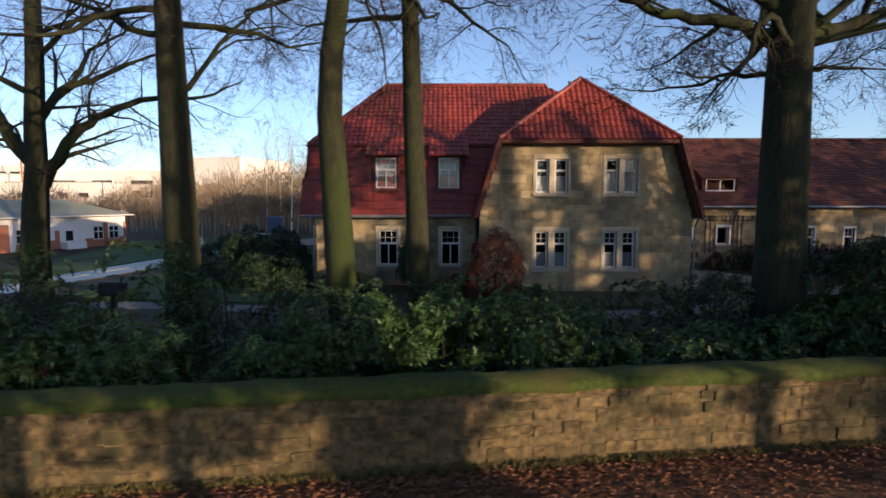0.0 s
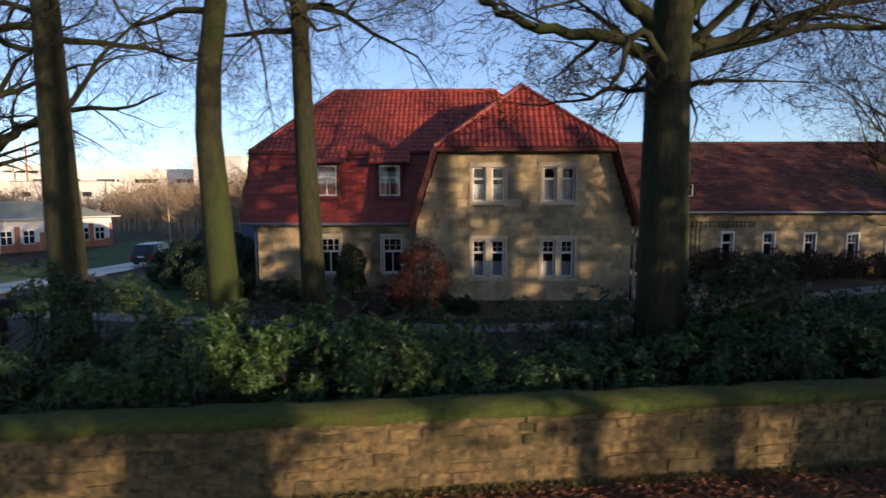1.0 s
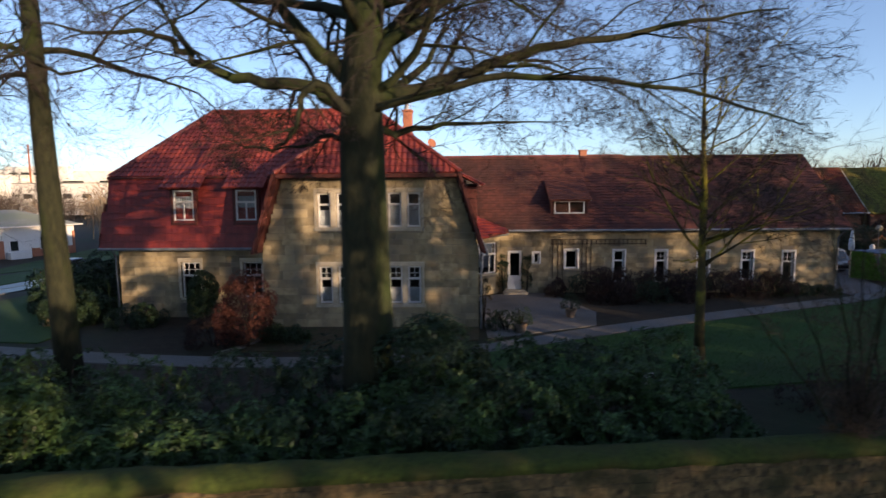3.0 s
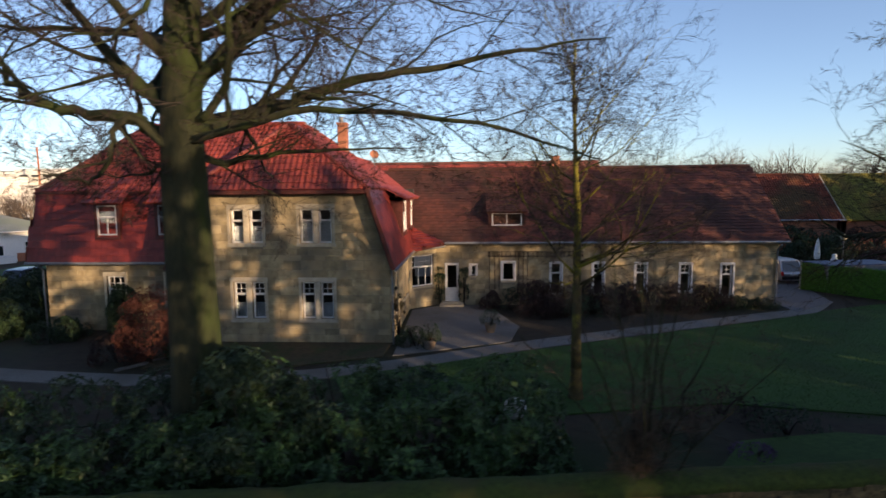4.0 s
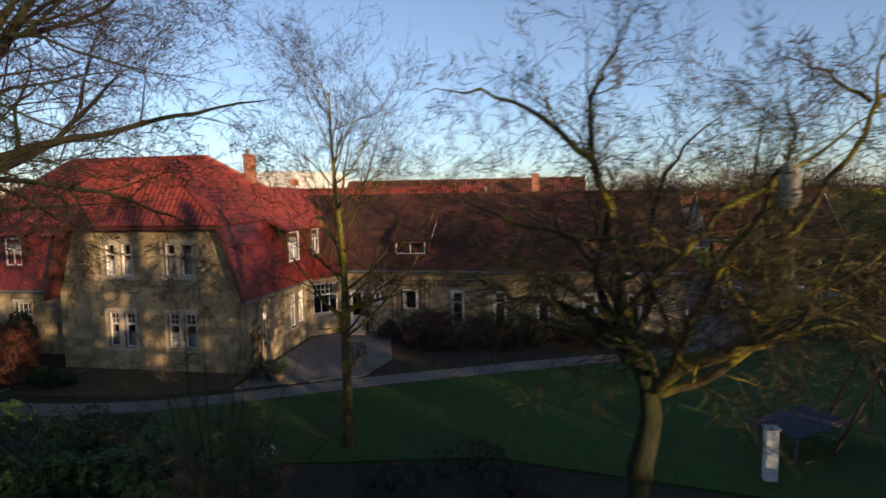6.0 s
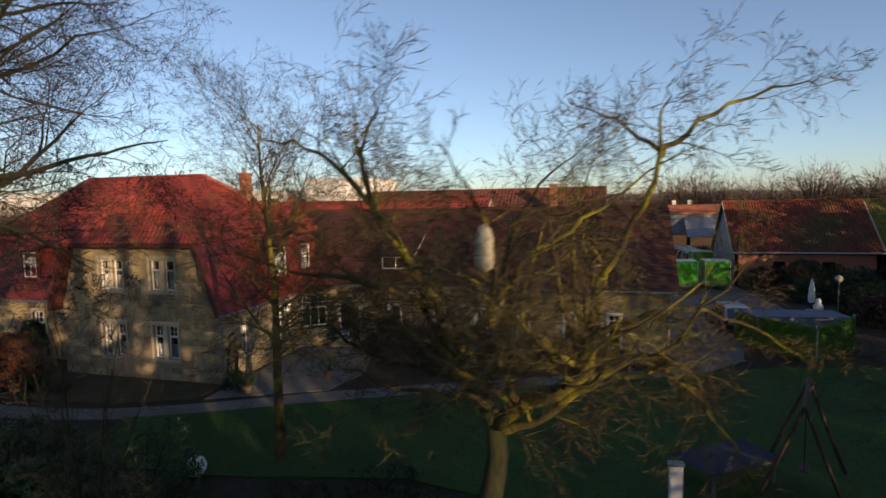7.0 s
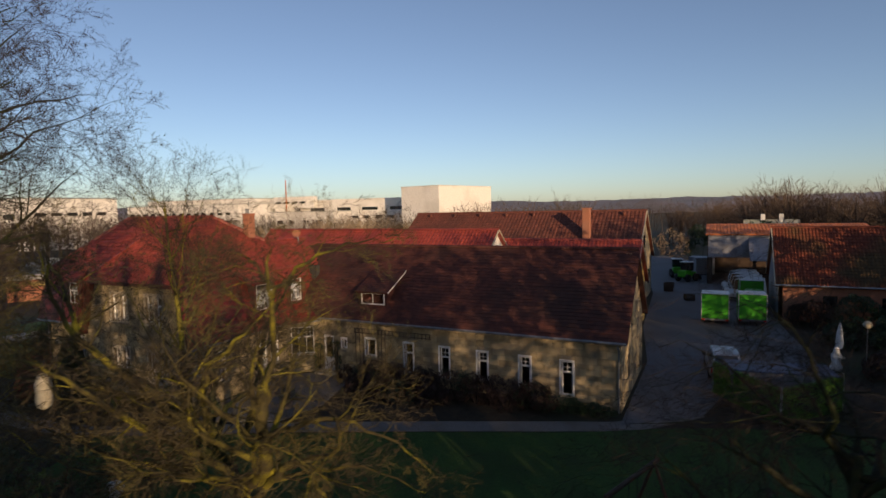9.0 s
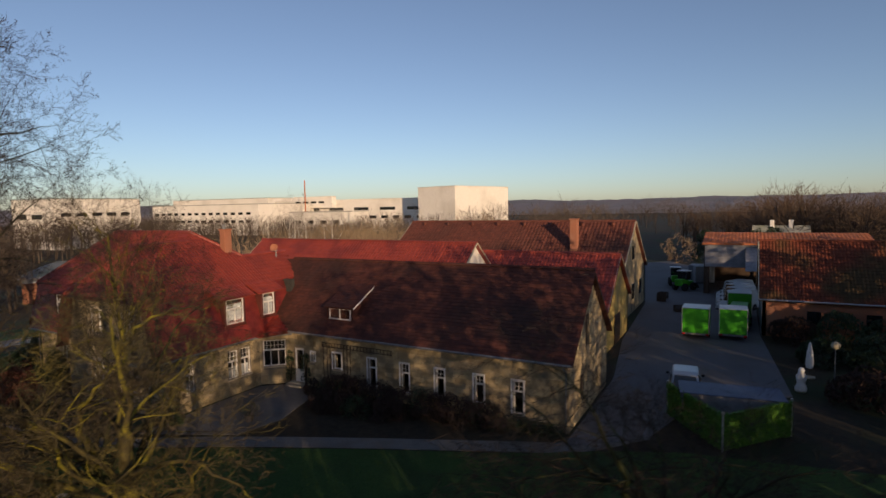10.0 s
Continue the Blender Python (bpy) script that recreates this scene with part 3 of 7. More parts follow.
MAIN_HOLES = [(2.95, 3.85, 0.5, 2.18), (5.9, 6.8, 0.5, 2.18)]
stone_wall(house, (-6.0, 26.0), (1, 0), 7.6, GZ, 2.95, MAIN_HOLES, 0.4, 0.29, 0.62)
for a, b, c, d in MAIN_HOLES:
    window(house, (-6.0 + a, 26.0), (1, 0), b - a, c, d, transom=0.62, bars=1, top_bars=2, curtain=0.0)
    part("window_surround", G().bev((-6.0 + a - 0.14, 25.95, d), (-6.0 + b + 0.14, 26.1, d + 0.2), 0.012).bev((-6.0 + a - 0.13, 25.955, c), (-6.0 + a, 26.1, d), 0.012).bev((-6.0 + b, 25.955, c), (-6.0 + b + 0.13, 26.1, d), 0.012), M_DRESSED, house, "dressed sandstone surround", at_world=True)
stone_wall(house, (-6.0, 34.4), (0, -1), 8.4, GZ, 2.95, [], 0.4, 0.29, 0.62)
SIDE_HOLES = [(1.4, 2.0, 0.6, 2.3), (4.35, 5.15, 0.6, 2.35), (5.35, 6.15, 0.6, 2.35)]
stone_wall(house, (10.87, 24.0), (0, 1), 6.9, GZ, 2.95, SIDE_HOLES, 0.4, 0.29, 0.62)
for a, b, c, d in SIDE_HOLES:
    window(house, (10.87, 24.0 + a), (0, 1), b - a, c, d, transom=0.62, bars=1, top_bars=2, curtain=0.4)
DIAG = Vector((1.43, 1.2, 0)).normalized()
stone_wall(house, (10.87, 30.9), DIAG.xy, 1.87, GZ, 3.05, [(0.2, 1.65, 0.75, 2.5)], 0.35, 0.29, 0.55)
window(house, Vector((10.87, 30.9)) + DIAG.xy * 0.2, DIAG.xy, 1.45, 0.75, 2.5, transom=0.62, bars=2, top_bars=5)
part("wall", G().box((-6.0, 34.0, GZ), (10.8, 34.4, 6.2)).box((-5.6, 26.4, 2.75), (10.4, 34.0, 2.95)).box((2.2, 24.42, 2.75), (10.2, 26.4, 2.95)).box((1.75, 24.42, GZ), (10.4, 26.4, GZ + 0.2)).box((-5.6, 26.4, GZ), (10.4, 34.0, GZ + 0.2)).box((-5.6, 29, GZ), (10.4, 29.2, 6.0)), M_ROOMSHADE, house, "inner walls and floors, coloured dark as unlit rooms", at_world=True)

EZ, RZ = 6.2, 9.66
CX, AX = 6.24, 3.85
WF = 23.55
apex = (CX, 25.55, 9.05)
rt = (5.42, 30.2, RZ)
low = (7.8, 32.5, 7.9)
UPPER = {
    "front_hip": [(CX - AX, WF, EZ), (CX + AX, WF, EZ), apex],
    "wing_left": [(CX - AX, 26.2, EZ), (CX - AX, WF, EZ), apex, (CX, 29.5, 9.05)],
    "wing_right": [(CX + AX, WF, EZ), (CX + AX, 35.2, EZ), (7.8, 36.6, 7.9), low, rt, (CX, 29.5, 9.05), apex],
    "main_front": [(-6.3, 26.2, EZ), (CX - AX, 26.2, EZ), (CX, 29.5, 9.05), rt, (-3.0, 30.2, RZ)],
    "main_left": [(-6.3, 34.2, EZ), (-6.3, 26.2, EZ), (-3.0, 30.2, RZ)],
    "main_back": [(7.8, 34.2, 6.2), (-6.3, 34.2, EZ), (-3.0, 30.2, RZ), rt, low],
    "back_left": [(5.6, 36.6, 6.2), (5.6, 32.5, 6.2), low, (7.8, 36.6, 7.9)],
}
g = G()
for pts in UPPER.values():
    g.slab(pts, 0.14)
roof = part("roof", g, M_FASCIA, house, "red clay pantile roof", at_world=True)
g = G()
for k in ("wing_left", "wing_right", "main_front", "main_left"):
    tiled(g, UPPER[k])
part("roof_tiles", g, M_PAN, roof, "red glazed pantiles", at_world=True, kind="stuff")
g = G()
for a, b in (((CX - AX, WF, EZ), apex), ((CX + AX, WF, EZ), apex), (apex, (CX, 29.5, 9.05)), ((-3.0, 30.2, RZ), rt), ((-6.3, 26.2, EZ), (-3, 30.2, RZ)), ((-6.3, 34.2, EZ), (-3, 30.2, RZ)), (rt, low), (low, (7.8, 36.6, 7.9))):
    part("ridge", ridge_caps(G(), Vector(a) + Vector((0, 0, 0.03)), Vector(b) + Vector((0, 0, 0.03))), M_PAN, roof, "red half-round ridge tiles", at_world=True, kind="stuff")

(o, u, w, n), spots = tile_spots(UPPER["front_hip"], 0.25, 0.34)
tv, tf = tile_geo("pan", 0.25, 0.34)
TILE = G().add(tv, tf).mesh("roof_tile", M_PAN)
turn = Matrix((u, w, n)).transposed().to_4x4()
for a, b in spots:
    q = new("roof_tile", TILE)
    q.parent = roof
    q.matrix_basis = Matrix.Translation(o + u * a + w * b + n * random.uniform(0, 0.006) - house.matrix_basis.translation) @ turn

BZ = 2.9
MANS = {
    "front": [(-6.6, 25.6, BZ), (1.38, 25.6, BZ), (2.39, 26.2, EZ), (-6.3, 26.2, EZ)],
    "left": [(-6.6, 34.8, BZ), (-6.6, 25.6, BZ), (-6.3, 26.2, EZ), (-6.3, 34.2, EZ)],
    "wing_left": [(1.36, 25.7, BZ), (1.36, 23.5, BZ), (2.41, 23.55, EZ), (2.41, 26.2, EZ)],
    "wing_right": [(11.12, 23.5, BZ), (11.12, 31.7, BZ), (10.07, 35.2, EZ), (10.07, 23.55, EZ)],
    "corner": [(11.12, 30.3, BZ), (12.9, 31.68, 3.2), (10.77, 32.6, 4.02)],
}
for pts in MANS.values():
    mans = part("mansard", G().slab(pts, 0.16), M_FASCIA, house, "steep lower mansard slope of dark red tiles", at_world=True)
    part("roof_tiles", tiled(G(), pts, "thick", 0.28, 0.34, 0.008), M_PLAIN, mans, "dark red plain tiles", at_world=True, kind="stuff")
g = G()
for x0, x1, y in ((1.36, 2.41, 23.44), (11.12, 10.07, 23.44)):
    p, q = Vector((x0, y, BZ - 0.05)), Vector((x1, y, EZ))
    g.tube([p, q], [0.09, 0.09], 4)
g.bev((CX - AX - 0.1, WF - 0.1, EZ - 0.2), (CX + AX + 0.1, WF + 0.06, EZ - 0.03), 0.02).bev((-6.4, 26.05, EZ - 0.12), (2.3, 26.2, EZ - 0.02), 0.02)
g.bev((CX - AX, WF, EZ - 0.22), (CX + AX, 24.1, EZ - 0.14), 0.01)
part("bargeboard", g, M_FASCIA, house, "dark brown bargeboards and eaves boards", at_world=True)
for pts in ([(-6.65, 25.52, BZ - 0.05), (1.4, 25.52, BZ - 0.05)], [(11.2, 23.4, BZ - 0.06), (11.2, 30.7, BZ - 0.06), (12.8, 31.9, BZ + 0.06)]):
    part("gutter", G().tube([Vector(p) for p in pts], [0.07] * len(pts), 8), M_ZINC, house, "grey zinc gutter", at_world=True)
for x, y in ((-6.08, 25.9), (10.98, 23.93), (1.5, 25.9)):
    part("downpipe", G().tube([Vector((x, y - 0.3, BZ - 0.08)), Vector((x, y - 0.02, BZ - 0.45)), Vector((x, y - 0.02, GZ))], [0.045] * 3, 8), M_ZINC, house, "zinc downpipe", at_world=True)


def wall_dormer(x, y, u, w, z0, z1, out=0.75, rise=1.0, lap=0.45):
    """A dormer that breaks the mansard: cheeks, window and a small tiled lean-to roof carried out from the main eave."""
    u = Vector((*u, 0))
    n = Vector((u.y, -u.x, 0))
    o = Vector((x, y, 0))
    turn = Matrix.Translation(o) @ Matrix((u, -n, Vector((0, 0, 1)))).transposed().to_4x4()
    g = G().bev((-0.14, 0.0, z0 - 0.1), (0, out, z1 + 0.16), 0.01, turn).bev((w, 0.0, z0 - 0.1), (w + 0.14, out, z1 + 0.16), 0.01, turn)
    g.bev((-0.14, 0.0, z1), (w + 0.14, out, z1 + 0.16), 0.01, turn).bev((-0.14, -0.02, z0 - 0.2), (w + 0.14, out, z0 - 0.08), 0.01, turn)
    d = part("dormer", g, M_FASCIA, house, "small dormer with white sash window", at_world=True)
    win = window(d, (o.x, o.y), (u.x, u.y), w, z0, z1, transom=0.6, bars=1, curtain=0.8, sill=False, depth=0.03, name="dormer_window")
    # dark sheet behind the panes, painted as the room's shade
    part("inner_wall", G().box((0.0, 0.5, z0), (w, 0.54, z1), turn), M_ROOMSHADE, d, "dark panel painted as room shade behind the panes", at_world=True)
    r = [turn @ Vector(p) for p in ((-lap, -0.3, z1 + 0.1), (w + lap, -0.3, z1 + 0.1), (w + lap, 0.95, z1 + 0.1 + rise), (-lap, 0.95, z1 + 0.1 + rise))]
    part("dormer_roof", tiled(G().slab(r, 0.06), r), M_PAN, d, "red pantiles", at_world=True)


wall_dormer(-3.12, 25.72, (1, 0), 0.95, 4.15, 5.55)
wall_dormer(-0.2, 25.72, (1, 0), 0.95, 4.15, 5.55)
wall_dormer(10.93, 28.35, (0, 1), 1.35, 4.05, 5.6, 0.75, 0.62, 0.75)
wall_dormer(10.95, 31.3, (0, 1), 1.0, 4.15, 5.6, 0.75, 0.62, 0.6)

g = G().bev((6.97, 31.35, 7.6), (7.45, 31.95, 9.75), 0.02).bev((6.92, 31.3, 9.75), (7.5, 32.0, 9.85), 0.02)
ch = part("chimney", g, M_BRICK, house, "red brick chimney", at_world=True)
part("chimney_cap", G().lathe([(0.12, 0), (0.12, 0.25), (0.15, 0.27), (0.15, 0.32)], (7.15, 31.6, 9.85), 10).tube([Vector((7.4, 31.5, 9.85)), Vector((7.4, 31.5, 11.0))], [0.018, 0.012], 5).tube([Vector((7.3, 31.5, 10.7)), Vector((7.65, 31.5, 10.7))], [0.012, 0.012], 5), M_ZINC, ch, "chimney pot and thin aerial", at_world=True)
g = G().tube([Vector((8.3, 35.2, 7.3)), Vector((8.3, 35.2, 8.5))], [0.03, 0.03], 6)
ant = part("aerial_mast", g, M_ZINC, house, "satellite dish mast", at_world=True)
part("dish", G().lathe([(0.02, 0.0), (0.17, 0.03), (0.29, 0.1), (0.28, 0.11), (0.16, 0.05), (0.02, 0.02)], (0, 0, 0), 16, pose(8.3, 35.05, 8.3, 65, 0, 30)), M_BRICK, ant, "red satellite dish", at_world=True)
part("weather_vane", G().tube([Vector((5.6, 30.2, 9.6)), Vector((5.6, 30.2, 10.5))], [0.02, 0.012], 5).tube([Vector((5.45, 30.2, 10.2)), Vector((5.8, 30.2, 10.2))], [0.012] * 2, 4).tube([Vector((5.5, 30.2, 10.35)), Vector((5.7, 30.2, 10.35))], [0.012] * 2, 4), M_ZINC, house, "thin iron finial", at_world=True)

# ---- long barn ----
barn = thing("barn", (21.7, 36.4, GZ), "long sandstone barn with an old brown tiled roof", "barn")
BARN_HOLES = [(12.76, 13.6, -0.4, 2.0), (14.25, 14.55, 1.25, 1.85), (16.05, 16.72, 0.95, 2.0), (18.78, 19.36, 0.16, 1.97), (21.15, 21.72, 0.16, 1.95), (23.5, 24.07, 0.3, 1.92), (25.95, 26.52, 0.3, 1.9), (28.2, 28.8, 0.08, 1.88)]
holes = [(a - 12.3, b - 12.3, c, d) for a, b, c, d in BARN_HOLES]
stone_wall(barn, (12.3, 32.1), (1, 0), 18.9, GZ, 3.4, holes, 0.45, 0.27, 0.55)
for i, (a, b, c, d) in enumerate(BARN_HOLES):
    if i == 0:
        continue
    window(barn, (a, 32.1), (1, 0), b - a, c, d, transom=0.68 if d - c > 1.3 else None, bars=0, top_bars=1 if i > 3 else 0, sill=True)
    part("window_surround", G().bev((a - 0.1, 32.06, d), (b + 0.1, 32.2, d + 0.1), 0.01).bev((a - 0.1, 32.063, c), (a, 32.2, d), 0.01).bev((b, 32.063, c), (b + 0.1, 32.2, d), 0.01), M_WHITE, barn, "white-painted surround", at_world=True)


def barn_gable(z):
    if z < 3.1:
        return 0.0, 8.6
    k = (z - 3.1) / 4.15 * 4.3
    return k, 8.6 - k


stone_wall(barn, (31.2, 32.1), (0, 1), 8.6, GZ, 7.2, [(3.3, 4.1, 3.2, 5.0), (2.2, 3.0, 0.6, 1.9)], 0.45, 0.27, 0.55, barn_gable)
part("shutter", G().bev((31.05, 35.42, 3.22), (31.12, 36.18, 4.98), 0.01).bev((31.05, 34.32, 0.62), (31.12, 35.08, 1.88), 0.01), M_WOODDARK, barn, "dark timber shutters", at_world=True)
part("wall", G().box((12.3, 40.3, GZ), (31.2, 40.7, 3.1)).box((12.3, 32.6, GZ), (12.6, 40.3, 3.1)).box((12.3, 32.6, 2.9), (31.0, 40.3, 3.05)).box((12.6, 34.2, GZ), (31.0, 34.3, 2.9)), M_ROOMSHADE, barn, "inner and rear walls, coloured dark as unlit rooms", at_world=True)
BR = (36.4, 7.4)
barn_front = [(10.2, 31.65, 3.2), (31.5, 31.65, 3.2), (31.5, *BR), (8.0, *BR)]
barn_back = [(31.5, 41.15, 3.08), (8.0, 41.15, 3.08), (8.0, *BR), (31.5, *BR)]
broof = part("roof", G().slab(barn_front, 0.16).slab(barn_back, 0.16), M_OLDTILE, barn, "weathered brown tile roof", at_world=True)
part("roof_tiles", tiled(G(), [(11.6, 31.65, 3.2), (31.5, 31.65, 3.2), (31.5, *BR), (9.5, *BR)], "flat", 0.24, 0.24, 0.012), M_OLDTILE, broof, at_world=True, kind="stuff")
part("ridge", ridge_caps(G(), (9.0, BR[0], BR[1] + 0.03), (31.5, BR[0], BR[1] + 0.03)), M_OLDTILE, broof, at_world=True, kind="stuff")
part("gutter", G().tube([Vector((12.8, 31.58, 3.16)), Vector((31.5, 31.58, 3.16))], [0.07] * 2, 8), M_ZINC, barn, "zinc gutter", at_world=True)
part("downpipe", G().tube([Vector((31.1, 31.6, 3.0)), Vector((31.1, 32.0, 2.7)), Vector((31.1, 32.0, GZ))], [0.05] * 3, 8), M_ZINC, barn, "dark downpipe", at_world=True)
cheek = [(34.6, 5.80), (32.55, 3.85), (32.55, 4.86)]
g = G().slab([(15.36, y, z) for y, z in cheek][::-1], 0.1).slab([(17.26, y, z) for y, z in cheek], 0.1).box((15.5, 33.2, 3.9), (17.2, 33.25, 4.85)).bev((15.36, 32.5, 3.84), (17.26, 32.6, 4.06), 0.01)
bd = part("dormer", g, M_OLDTILE, barn, "shed dormer with a white double window", at_world=True)
window(bd, (15.46, 32.55), (1, 0), 1.72, 4.06, 4.8, bars=1, sill=False, depth=0.0, name="dormer_window")
r = [(15.15, 32.4, 4.86), (17.5, 32.4, 4.86), (17.5, 34.8, 6.02), (15.15, 34.8, 6.02)]
part("dormer_roof", tiled(G().slab(r, 0.1), r, "flat", 0.24, 0.24, 0.012), M_OLDTILE, bd, at_world=True)
part("bargeboard", G().bev((0, -0.015, -0.1), (2.64, 0.015, 0.0), 0.005, pose(17.52, 32.4, 4.88, 0, 0, 90) @ pose(0, 0, 0, 0, -25.8, 0)), M_WHITE, bd, "white bargeboard", at_world=True)
# side door
g = G().bev((12.78, 32.16, -0.38), (13.58, 32.22, 0.55), 0.01).bev((12.78, 32.16, 0.55), (12.92, 32.22, 1.98), 0.01).bev((13.44, 32.16, 0.55), (13.58, 32.22, 1.98), 0.01).bev((12.92, 32.16, 1.84), (13.44, 32.22, 1.98), 0.01)
dr = part("door", g, M_WHITE, barn, "white entrance door with a glazed upper half", at_world=True)
part("pane", G().box((12.9, 32.19, 0.53), (13.46, 32.196, 1.86)), M_GLASS, dr, at_world=True)
part("door_handle", G().tube([Vector((13.5, 32.14, 0.62)), Vector((13.5, 32.1, 0.62)), Vector((13.4, 32.1, 0.62))], [0.012] * 3, 6), M_ALU, dr, at_world=True)
part("doorstep", G().bev((12.5, 31.4, GZ), (13.85, 32.05, -0.3), 0.02).bev((12.62, 31.7, -0.3), (13.73, 32.05, -0.22), 0.02), M_DRESSED, barn, "stone doorstep", at_world=True)
g = G()
for x in (15.3, 15.6, 15.85, 16.95, 17.2, 17.45):
    g.bev((x, 32.03, 0.4), (x + 0.035, 32.06, 2.6), 0.004)
for z in (2.35, 2.6):
    g.bev((15.2, 32.02, z), (20.6, 32.05, z + 0.035), 0.004)
for i in range(22):
    g.bev((15.25 + i * 0.25, 32.03, 2.3), (15.28 + i * 0.25, 32.06, 2.65), 0.004)
part("trellis", g, M_WOODDARK, barn, "dark timber climbing trellis", at_world=True)


# ---- buildings behind ----
def gabled(name, x0, x1, y0, y1, eave, ridge, wall_mat, roof_mat, label, z=GZ, over=0.3, gable_mat=None, tile=(0.26, 0.36), courses_on=True):
    """A gabled building with its ridge along x."""
    b = thing(name, ((x0 + x1) / 2, (y0 + y1) / 2, z), label, "building")
    ym = (y0 + y1) / 2
    part("wall", G().slab([(x0, y0, z), (x1, y0, z), (x1, y0, eave), (x0, y0, eave)], 0.3), wall_mat, b, at_world=True)
    part("wall", G().slab([(x1, y1, z), (x0, y1, z), (x0, y1, eave), (x1, y1, eave)], 0.3), wall_mat, b, at_world=True)
    for x, s in ((x0, -1), (x1, 1)):
        p = [(x, y0, z), (x, y1, z), (x, y1, eave), (x, ym, ridge - 0.1), (x, y0, eave)]
        part("gable", G().slab(p if s > 0 else p[::-1], 0.3), gable_mat or wall_mat, b, at_world=True)
    dz = (ridge - eave) / (ym - y0) * over
    f = [(x0 - over, y0 - over, eave - dz), (x1 + over, y0 - over, eave - dz), (x1 + over, ym, ridge), (x0 - over, ym, ridge)]
    k = [(x1 + over, y1 + over, eave - dz), (x0 - over, y1 + over, eave - dz), (x0 - over, ym, ridge), (x1 + over, ym, ridge)]
    r = part("roof", G().slab(f, 0.12).slab(k, 0.12), roof_mat, b, at_world=True)
    if courses_on:
        part("roof_tiles", tiled(G(), f, "pan", *tile), roof_mat, r, at_world=True, kind="stuff")
    part("ridge", ridge_caps(G(), (x0 - over, ym, ridge + 0.03), (x1 + over, ym, ridge + 0.03), 0.13, 0.5), roof_mat, r, at_world=True, kind="stuff")
    for y in (y0 - over, y1 + over):
        for x in (x0 - over, x1 + over):
            part("bargeboard", G().tube([Vector((x, y, eave - dz)), Vector((x, ym, ridge))], [0.07, 0.07], 4), M_DRESSED, r, at_world=True)
    return b


yard_house = gabled("yard_house", -5.0, 19.1, 42.6, 50.8, 4.9, 8.05, M_RENDER, M_PAN, "farm building with a bright red tile roof and pale gable", tile=(0.32, 0.4))
stable = gabled("stable", 17.5, 29.6, 47.5, 57.0, 3.2, 6.9, M_YELLOW, M_PAN, "low stable with ochre gable and red roof", tile=(0.32, 0.4))
part("door", G().bev((29.6, 51.0, GZ), (29.68, 53.2, 2.0), 0.02), M_WOODDARK, stable, "dark timber stable door", at_world=True)
hall = gabled("hall", 1.5, 28.5, 58.5, 73.5, 4.1, 9.25, M_STONE, M_HALLTILE, "large farm hall with a brown-red tile roof", tile=(0.4, 0.5))
g = G().bev((22.95, 61.6, 5.8), (23.7, 62.4, 9.55), 0.03).bev((22.85, 61.5, 9.55), (23.8, 62.5, 9.67), 0.03)
part("chimney", g, M_BRICK, hall, "tall red brick chimney", at_world=True)
for i in range(8):
    part("roof_vent", G().lathe([(0.16, 0), (0.16, 0.28), (0.24, 0.3), (0.05, 0.42)], (3.5 + i * 3.3, 65.2, 8.85), 8), M_HALLTILE, hall, "small clay roof vent", at_world=True)
for y in (61.0, 66.0, 70.5):
    part("window", G().bev((28.45, y - 0.6, 1.0), (28.58, y + 0.6, 2.6), 0.02), M_CARGLASS, hall, "dark gable window", at_world=True)
part("window", G().bev((28.45, 65.5, 5.2), (28.58, 66.5, 6.6), 0.02), M_CARGLASS, hall, "dark gable window", at_world=True)
gabled("mossy_barn", 52.4, 84.0, 59.7, 68.7, 2.9, 7.4, M_BRICK, M_MOSSROOF, "brick barn end with a moss-grown tile roof", over=0.25)
brick_barn = gabled("brick_barn", 40.3, 52.0, 59.6, 68.8, 2.95, 7.45, M_BRICK, M_MOSSTILE, "red brick barn with a mossy red tile roof")
part("gutter", G().tube([Vector((40.0, 59.2, 2.72)), Vector((52.3, 59.2, 2.72))], [0.08] * 2, 6), M_ALU, brick_barn, "pale gutter", at_world=True)
# grey sheet over the left gable: that side's shade put into colour
part("wall", G().slab([(40.27, 68.8, GZ), (40.27, 59.6, GZ), (40.27, 59.6, 2.95), (40.27, 64.2, 7.3), (40.27, 68.8, 2.95)][::-1], 0.02), M_CORR, brick_barn, "gable end coloured grey to stand for its shade", at_world=True)
for x in (43.5, 47.5):
    part("window", G().bev((x, 59.55, 0.7), (x + 1.0, 59.63, 1.9), 0.02), M_CARGLASS, brick_barn, "dark stable window", at_world=True)

shed = thing("open_shed", (43.0, 88.0, GZ), "open-fronted machine shed with grey cladding and orange tiles", "shed")
part("post", G().bev((34.6, 82, GZ), (35.0, 82.4, 5.5), 0.02), M_WOODDARK, shed, at_world=True)
part("post", G().bev((39.5, 82, GZ), (39.9, 82.4, 4.0), 0.02), M_WOODDARK, shed, at_world=True)
g = G()
for i in range(10):
    z0 = 3.0 + 0.3 * i
    g.bev((34.5, 81.9 - 0.02 * (i % 2), z0), (48, 82.02, z0 + 0.31), 0.02)
part("cladding", g, M_CORR, shed, "grey horizontal sheeting", at_world=True)
g = G().slab([(39.0, 78.5, 3.0), (48.0, 78.5, 3.0), (48.0, 82.1, 5.6), (39.0, 82.1, 5.6)], 0.12)
part("canopy", g, M_CORR, shed, "grey sheet canopy", at_world=True)
part("wall", G().box((34.5, 95, GZ), (52, 95.3, 6.0)).box((34.4, 82, GZ), (34.6, 95, 6.0)), M_WOODDARK, shed, "dark rear and side walls", at_world=True)
